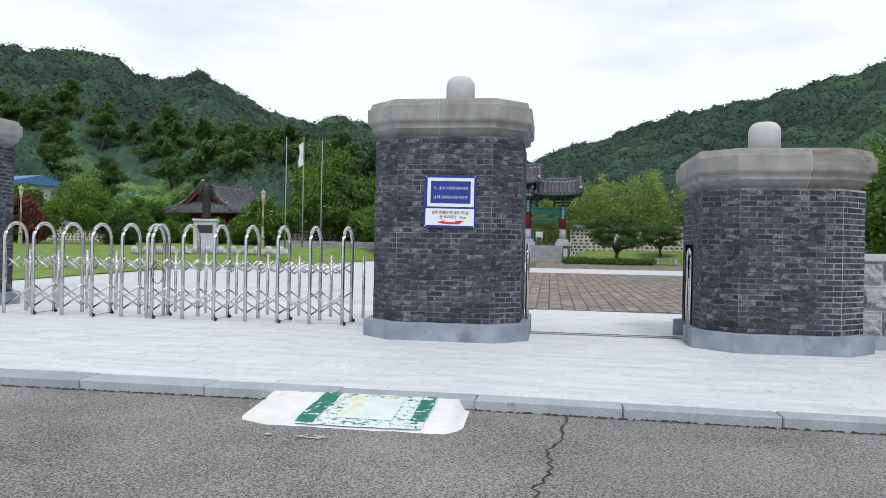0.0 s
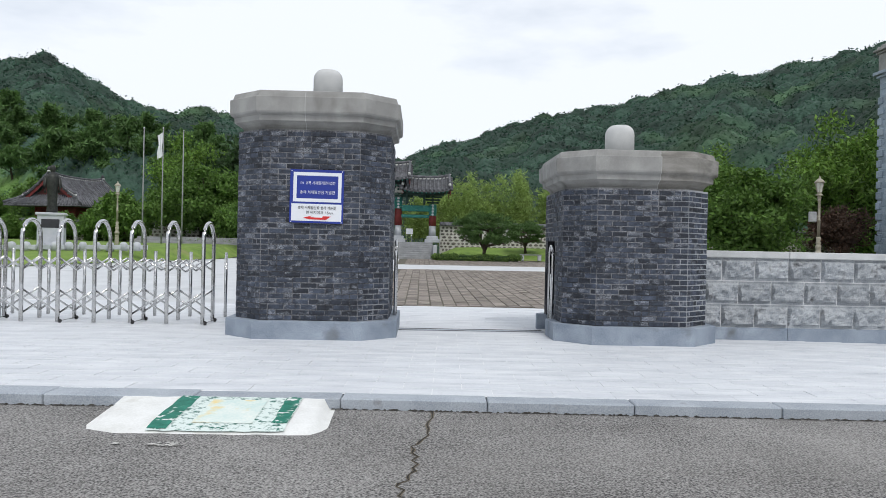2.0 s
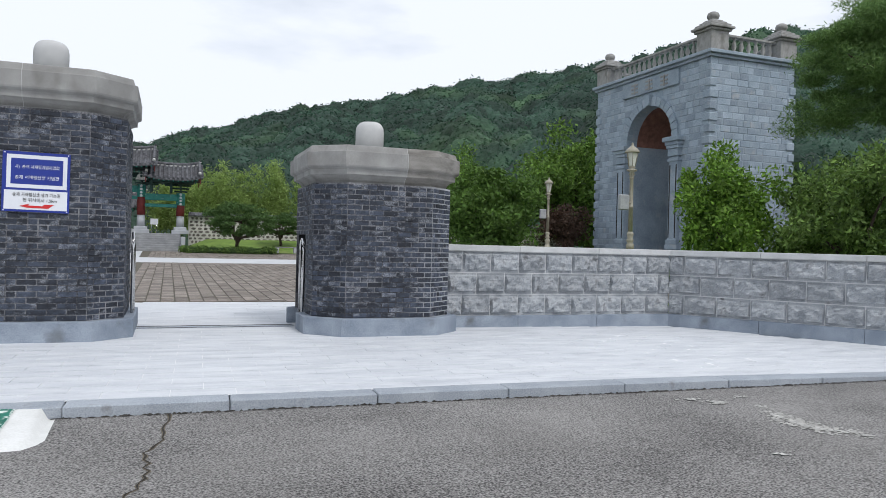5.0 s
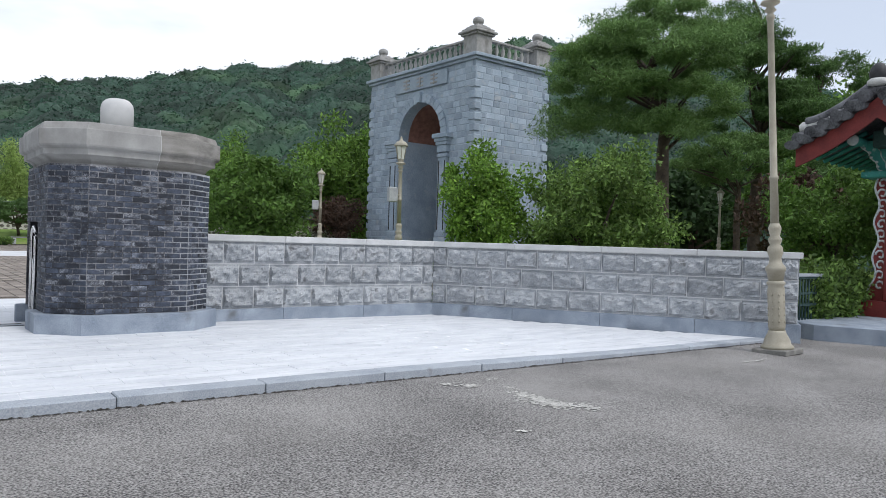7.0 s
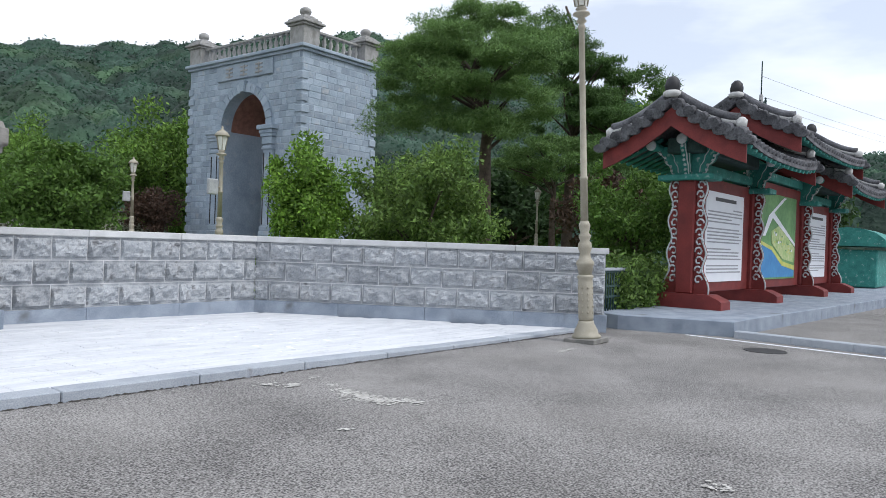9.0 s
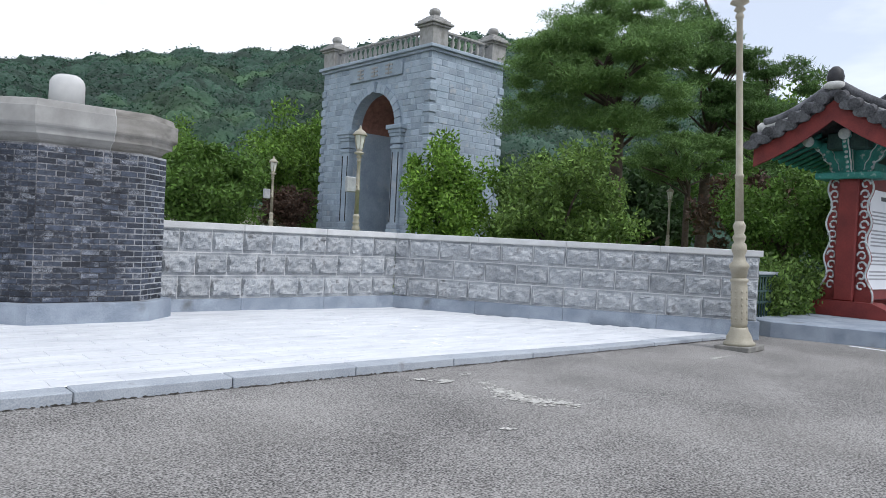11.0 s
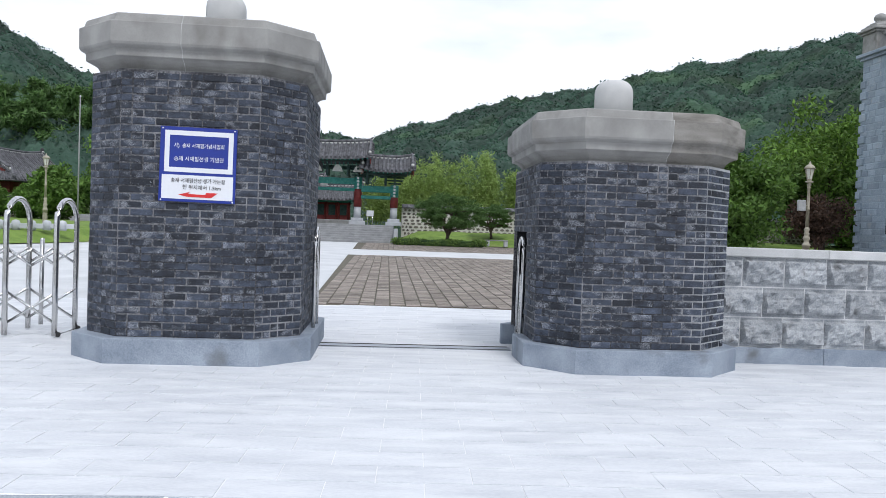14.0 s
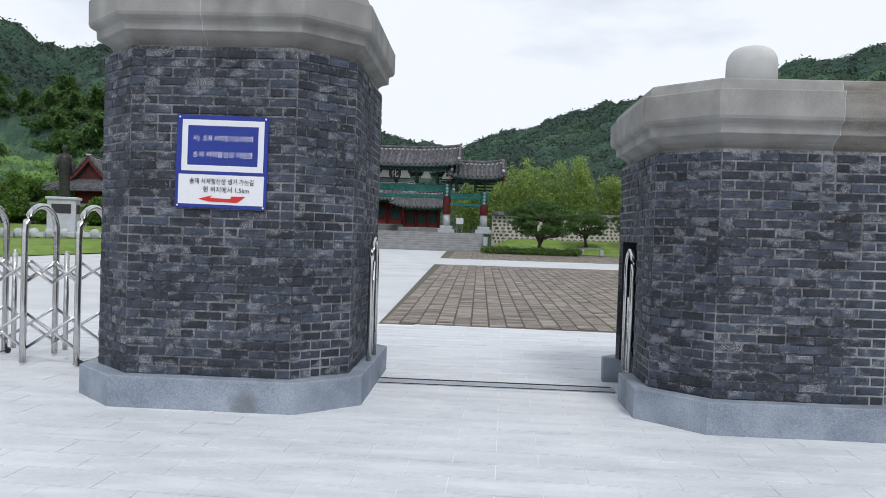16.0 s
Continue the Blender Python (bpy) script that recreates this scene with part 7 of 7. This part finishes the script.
def hall(m, w, d, h, rise, label, bays=5, skirt=False):
    t = thing("tiled_hall", m, label, "hall")
    bm = bmesh.new()
    add_box(bm, (0, 0, -0.5), (w + 1.2, d + 1.2, 2.2), 0.05)
    part("stone_base", bm, M_step, t)
    bm = bmesh.new()
    add_box(bm, (0, 0, 0.6 + h / 2), (w, d, h))
    part("wall", bm, M_redwood, t, "dark red boarded wall")
    for k in range(bays + 1):
        bm = bmesh.new()
        add_tube(bm, [(-w / 2 + w * k / bays, -d / 2 - 0.12, 0.6), (-w / 2 + w * k / bays, -d / 2 - 0.12, 0.6 + h)], 0.14, 8)
        part("column", bm, M_redwood, t)
    for k in range(bays):
        bm = bmesh.new()
        add_box(bm, (-w / 2 + w * (k + 0.5) / bays, -d / 2 - 0.03, 0.6 + h * 0.55), (w / bays * 0.6, 0.08, h * 0.6), 0.01)
        part("door", bm, M_tealdark, t)
    bm = bmesh.new()
    add_box(bm, (0, 0, 0.6 + h + 0.1), (w + 0.4, d + 0.4, 0.3), 0.03)
    part("eave_beam", bm, M_teal, t)
    bm = bmesh.new()
    add_box(bm, (0, 0, 0.6 + h + 0.35), (w * 0.9, d * 0.6, 0.5), 0.03)
    r = part("roof", bm, M_redwood, t, "grey tiled roof")
    tiled_roof(r, -w / 2 - 1.3, w / 2 + 1.3, 0, 0.6 + h + rise + 0.2, d / 2 + 1.3, rise, 0.36, 0.4, 0.1)
    if skirt:
        zg = 0.6 + h + rise + 0.1
        for s in (-1, 1):
            bm = bmesh.new()
            x = s * (w / 2 + 0.85)
            tri = [(-d / 2 * 0.95, zg - rise * 0.8), (d / 2 * 0.95, zg - rise * 0.8), (0, zg - 0.25)]
            add_loft(bm, [[(x, y, z) for y, z in tri], [(x - s * 0.12, y, z) for y, z in tri]])
            part("gable_wall", bm, M_gable_shaded, t, "red boarded gable with its shade painted in as dark red")
        ze, zt, n = 0.6 + h - 0.1, 0.6 + h + rise * 0.45, 5
        a, b = (w / 2 + 2.4, d / 2 + 2.2), (w / 2 + 0.5, d / 2 + 0.4)
        bm = bmesh.new()
        add_loft(bm, [[(-a[0], -a[1], ze), (a[0], -a[1], ze), (a[0], a[1], ze), (-a[0], a[1], ze)], [(-a[0], -a[1], ze + 0.12), (a[0], -a[1], ze + 0.12), (a[0], a[1], ze + 0.12), (-a[0], a[1], ze + 0.12)], [(-b[0], -b[1], zt), (b[0], -b[1], zt), (b[0], b[1], zt), (-b[0], b[1], zt)]])
        sk = part("skirt_roof", bm, M_roof, t, "lower hipped roof of grey tiles")
        for s in (-1, 1):
            for k in range(26):
                u = -1 + 2 * (k + 0.5) / 26
                for p, q in ((((u * a[0]), s * a[1]), (u * b[0], s * b[1])), ((s * a[0], u * a[1]), (s * b[0], u * b[1]))):
                    bm = bmesh.new()
                    add_tube(bm, [(p[0], p[1], ze + 0.14), ((p[0] + q[0]) / 2, (p[1] + q[1]) / 2, (ze + zt) / 2 + 0.02), (q[0], q[1], zt + 0.03)], 0.1, 6)
                    part("cover_tile", bm, M_roof, sk)
            for e in (-1, 1):
                bm = bmesh.new()
                add_tube(bm, [(s * a[0], e * a[1], ze + 0.35), (s * (a[0] + b[0]) / 2, e * (a[1] + b[1]) / 2, (ze + zt) / 2 + 0.12), (s * b[0], e * b[1], zt + 0.15)], 0.14, 7)
                part("hip_ridge", bm, M_roof, sk)
    return t


hall(pose(-3.2, 68, 1.6), 3.4, 3.0, 1.75, 1.5, "small red hall with grey tiled roof behind the park gate", 3)
hall(pose(-8.2, 74, 1.9), 5.0, 3.4, 2.4, 1.7, "red hall with grey tiled roof behind the park gate", 3)
hall(pose(-31.0, 60.0, 1.9, 0, 0, -100) @ Matrix.Diagonal((0.84, 0.84, 0.86, 1)), 7.0, 4.6, 2.3, 2.9, "long hall with weathered tiled roof and red gable", 5, True)

# sign board near the gate and bench on the bank
t = thing("small_sign", pose(0.9, 56, 1.75), "small white sign on a post by the gate", "sign")
bm = bmesh.new()
add_box(bm, (0, 0, 1.0), (0.62, 0.06, 0.5), 0.01)
part("board", bm, M_white, t)
for s in (-0.22, 0.22):
    bm = bmesh.new()
    add_tube(bm, [(s, 0, 0), (s, 0, 0.8)], 0.03, 6)
    part("post", bm, M_steel, t)
t = thing("park_bench", pose(10.2, 43.4, 0.5), "grey park bench on the lawn", "bench")
bm = bmesh.new()
add_box(bm, (0, 0, 0.42), (1.6, 0.42, 0.07), 0.01)
part("seat", bm, M_step, t)
for s in (-0.65, 0.65):
    bm = bmesh.new()
    add_box(bm, (s, 0, 0.2), (0.25, 0.36, 0.42), 0.02)
    part("leg", bm, M_granite, t)

# ---- statue, flagpoles, white stones on the lawn ----
M_bronze_dark = material("dark_bronze", (0.018, 0.02, 0.018), (0.05, 0.052, 0.045), 5, 0.5, 0.4, 20, metal=0.5)
SX, SY, SZ = -17.65, 28.5, 0.7
t = thing("pedestal", pose(SX, SY, SZ, 0, 0, 20), "pale stone statue pedestal with dark inscription panels", "pedestal")
bm = bmesh.new()
add_box(bm, (0, 0, 0.1), (2.2, 2.2, 0.5), 0.03)
add_box(bm, (0, 0, 1.1), (1.25, 1.25, 1.75), 0.03)
add_box(bm, (0, 0, 2.0), (1.4, 1.4, 0.14), 0.03)
part("block", bm, M_granite, t)
for a in (0, 90):
    bm = bmesh.new()
    add_box(bm, (0, -0.635, 1.5), (0.85, 0.02, 0.45), 0.005)
    part("inscription_panel", bm, M_ink, t, at=pose(0, 0, 0, 0, 0, a))
bm = bmesh.new()
prof = [(0.34, 2.07), (0.36, 2.2), (0.3, 2.6), (0.33, 3.1), (0.4, 3.6), (0.44, 3.95), (0.36, 4.12), (0.13, 4.18), (0.12, 4.26), (0.18, 4.34), (0.19, 4.48), (0.12, 4.6), (0.0, 4.63)]
add_lathe(bm, prof, 18)
for s in (-1, 1):
    add_tube(bm, [(s * 0.4, 0, 3.95), (s * 0.5, -0.05, 3.5), (s * 0.42, -0.22, 3.15)], [0.13, 0.11, 0.08], 8)
bmesh.ops.scale(bm, vec=(0.76, 0.8, 1), verts=bm.verts)
single("statue", bm, M_bronze_dark, "dark bronze standing statue on the stone pedestal", "statue", at=pose(SX, SY, SZ, 0, 0, 20))
bm = bmesh.new()
add_lathe(bm, [(0.2, 0), (0.2, 0.34), (0.17, 0.42), (0.1, 0.47), (0, 0.49)], 10)
add_box(bm, (0.34, 0, 0.2), (0.4, 0.2, 0.24), 0.02)
STONE = mesh_of("white_stone", bm, M_granite)
for k in range(13):
    single("white_stone", STONE, None, "white round-topped border stone around the statue", "border stone", "border stones", at=pose(-20.6 + 0.62 * k, SY - 2.4 + 0.2 * k, slope(SY - 2.4 + 0.2 * k) + 0.75 * smooth01((SY - 14.4 + 0.2 * k) / 24), 0, 0, 3 * (k - 7)))
for k, (az, top) in enumerate(((-20.6, 8.0), (-19.3, 8.1), (-17.9, 8.0))):
    D = 57.0
    x, y = 1.93 + D * math.sin(radians(az)), -11 + D * math.cos(radians(az))
    t = thing("flagpole", pose(x, y, 0.9), "tall steel flagpole" + (" with a limp white flag" if k == 1 else " without a flag"), "flagpole", "flagpoles")
    H = 1.43 + D * math.tan(radians(top)) - 0.9
    bm = bmesh.new()
    add_tube(bm, [(0, 0, 0), (0, 0, H * 0.5), (0, 0, H)], [0.06, 0.05, 0.035], 8)
    part("pole", bm, M_step, t)
    bm = bmesh.new()
    add_lathe(bm, [(0.0, H - 0.02), (0.08, H + 0.06), (0.0, H + 0.14)], 8)
    part("ball", bm, M_steel, t)
    if k == 1:
        vs, fs = [], []
        for i in range(9):
            for j in range(7):
                u = j / 6
                vs.append((-0.05 - 0.34 * u + 0.06 * math.sin(i * 0.9 + j), 0.08 * math.sin(j * 2.1 + i * 0.4), H - 0.2 - 1.75 * i / 8 - 0.35 * u))
        for i in range(8):
            for j in range(6):
                q = i * 7 + j
                fs.append((q, q + 1, q + 8, q + 7))
        part("flag", pydata("flag", vs, fs, M_white, True), None, t, "limp white flag")

# ---- far house with blue roof, utility pole, green booth ----
M_blueroof = material("blue_metal_roof", (0.06, 0.17, 0.36), (0.1, 0.24, 0.45), 2, 0.5, 0.1, 20)
M_plaster = material("pale_plaster", (0.55, 0.54, 0.5), (0.7, 0.69, 0.65), 1.5, 0.9, 0.2, 20)
t = thing("house", pose(-55.6, 57.0, 3.75, 0, 0, -14), "pale plastered house with a blue metal roof", "house")
bm = bmesh.new()
add_box(bm, (0, 0, -2.6), (15.5, 8.5, 5.2), 0.1)
part("embankment", bm, M_step, t)
bm = bmesh.new()
add_box(bm, (0, 0, 1.6), (14, 7, 3.2))
part("wall", bm, M_plaster, t)
bm = bmesh.new()
add_loft(bm, [[(-7.5, -4, 3.1), (-7.5, 4, 3.1), (-7.5, 0, 4.1)], [(7.5, -4, 3.1), (7.5, 4, 3.1), (7.5, 0, 4.1)]])
part("roof", bm, M_blueroof, t)
for k in range(5):
    bm = bmesh.new()
    add_box(bm, (-5.2 + 2.6 * k, -3.52, 1.9), (1.4, 0.1, 1.2), 0.02)
    part("window", bm, M_tealdark, t)
t = thing("utility_pole", pose(64, 6.0, -0.2), "grey utility pole with crossarm behind the notice house", "utility pole")
bm = bmesh.new()
add_tube(bm, [(0, 0, 0), (0, 0, 14.5)], [0.2, 0.14], 10)
part("pole", bm, M_step, t)
bm = bmesh.new()
add_tube(bm, [(0, 0, 14.5), (0, 0, 17.2)], 0.05, 6)
part("mast", bm, M_tealdark, t)
bm = bmesh.new()
add_box(bm, (0.6, 0, 14.0), (1.8, 0.1, 0.12), 0.01)
part("crossarm", bm, M_tealdark, t)
for s in (0.2, 1.3):
    bm = bmesh.new()
    add_lathe(bm, [(0.06, 0), (0.12, 0.12), (0.06, 0.3), (0.1, 0.4), (0, 0.45)], 8, (s, 0, 14.06))
    part("insulator", bm, M_tealdark, t)
for k, z in enumerate((14.4, 13.8, 16.0)):
    bm = bmesh.new()
    add_tube(bm, [(60 * i / 12, -18 * i / 12, z - 1.2 * math.sin(math.pi * i / 12) + 0.4 * i / 12) for i in range(13)], 0.012, 5)
    part("cable", bm, M_step, t)
t = thing("green_booth", pose(39.5, -5.0, 0.0), "green roofed booth beyond the notice house", "booth")
bm = bmesh.new()
add_box(bm, (0, 0, 1.0), (3.2, 2.2, 1.6), 0.05)
part("body", bm, M_teal, t)
bm = bmesh.new()
add_loft(bm, [[(-1.9, math.cos(a) * 1.5, 1.95 + 0.8 * math.sin(a)) for a in [math.pi * k / 8 for k in range(9)]], [(1.9, math.cos(a) * 1.5, 1.95 + 0.8 * math.sin(a)) for a in [math.pi * k / 8 for k in range(9)]]])
part("roof", bm, M_teal, t)

# ---- paving slabs of the forecourt ----
bm = bmesh.new()
add_box(bm, (0, 0, 0), (0.593, 0.293, 0.02), 0.0)
SLAB = mesh_of("slab", bm, M_tile)
verts, faces = [], []
for r in range(0, 35):
    for c in range(-26, 26):
        u, v = c * 0.6 + (0.3 if r % 2 else 0.0), 0.264 + 0.15 + r * 0.3 + 0.004
        p = KERB @ Vector((u, v, 0))
        if not on_platform(p.x, p.y):
            continue
        rng = random.Random(r * 100 + c)
        m = KERB @ pose(u, v, surf(p.x, p.y) - 0.01 + rng.uniform(-0.0012, 0.0012), rng.uniform(-0.1, 0.1), rng.uniform(-0.1, 0.1))
        if -1.6 < p.x < 7.4 and p.y < -0.1:
            part("slab", SLAB, None, pavement, at=m)
        else:
            o = len(verts)
            verts.extend((m @ w.co)[:] for w in SLAB.vertices)
            faces.extend([o + w for w in f.vertices] for f in SLAB.polygons)
part("slabs", pydata("slabs", verts, faces, M_tile_far), None, pavement)["kind"] = "stuff"
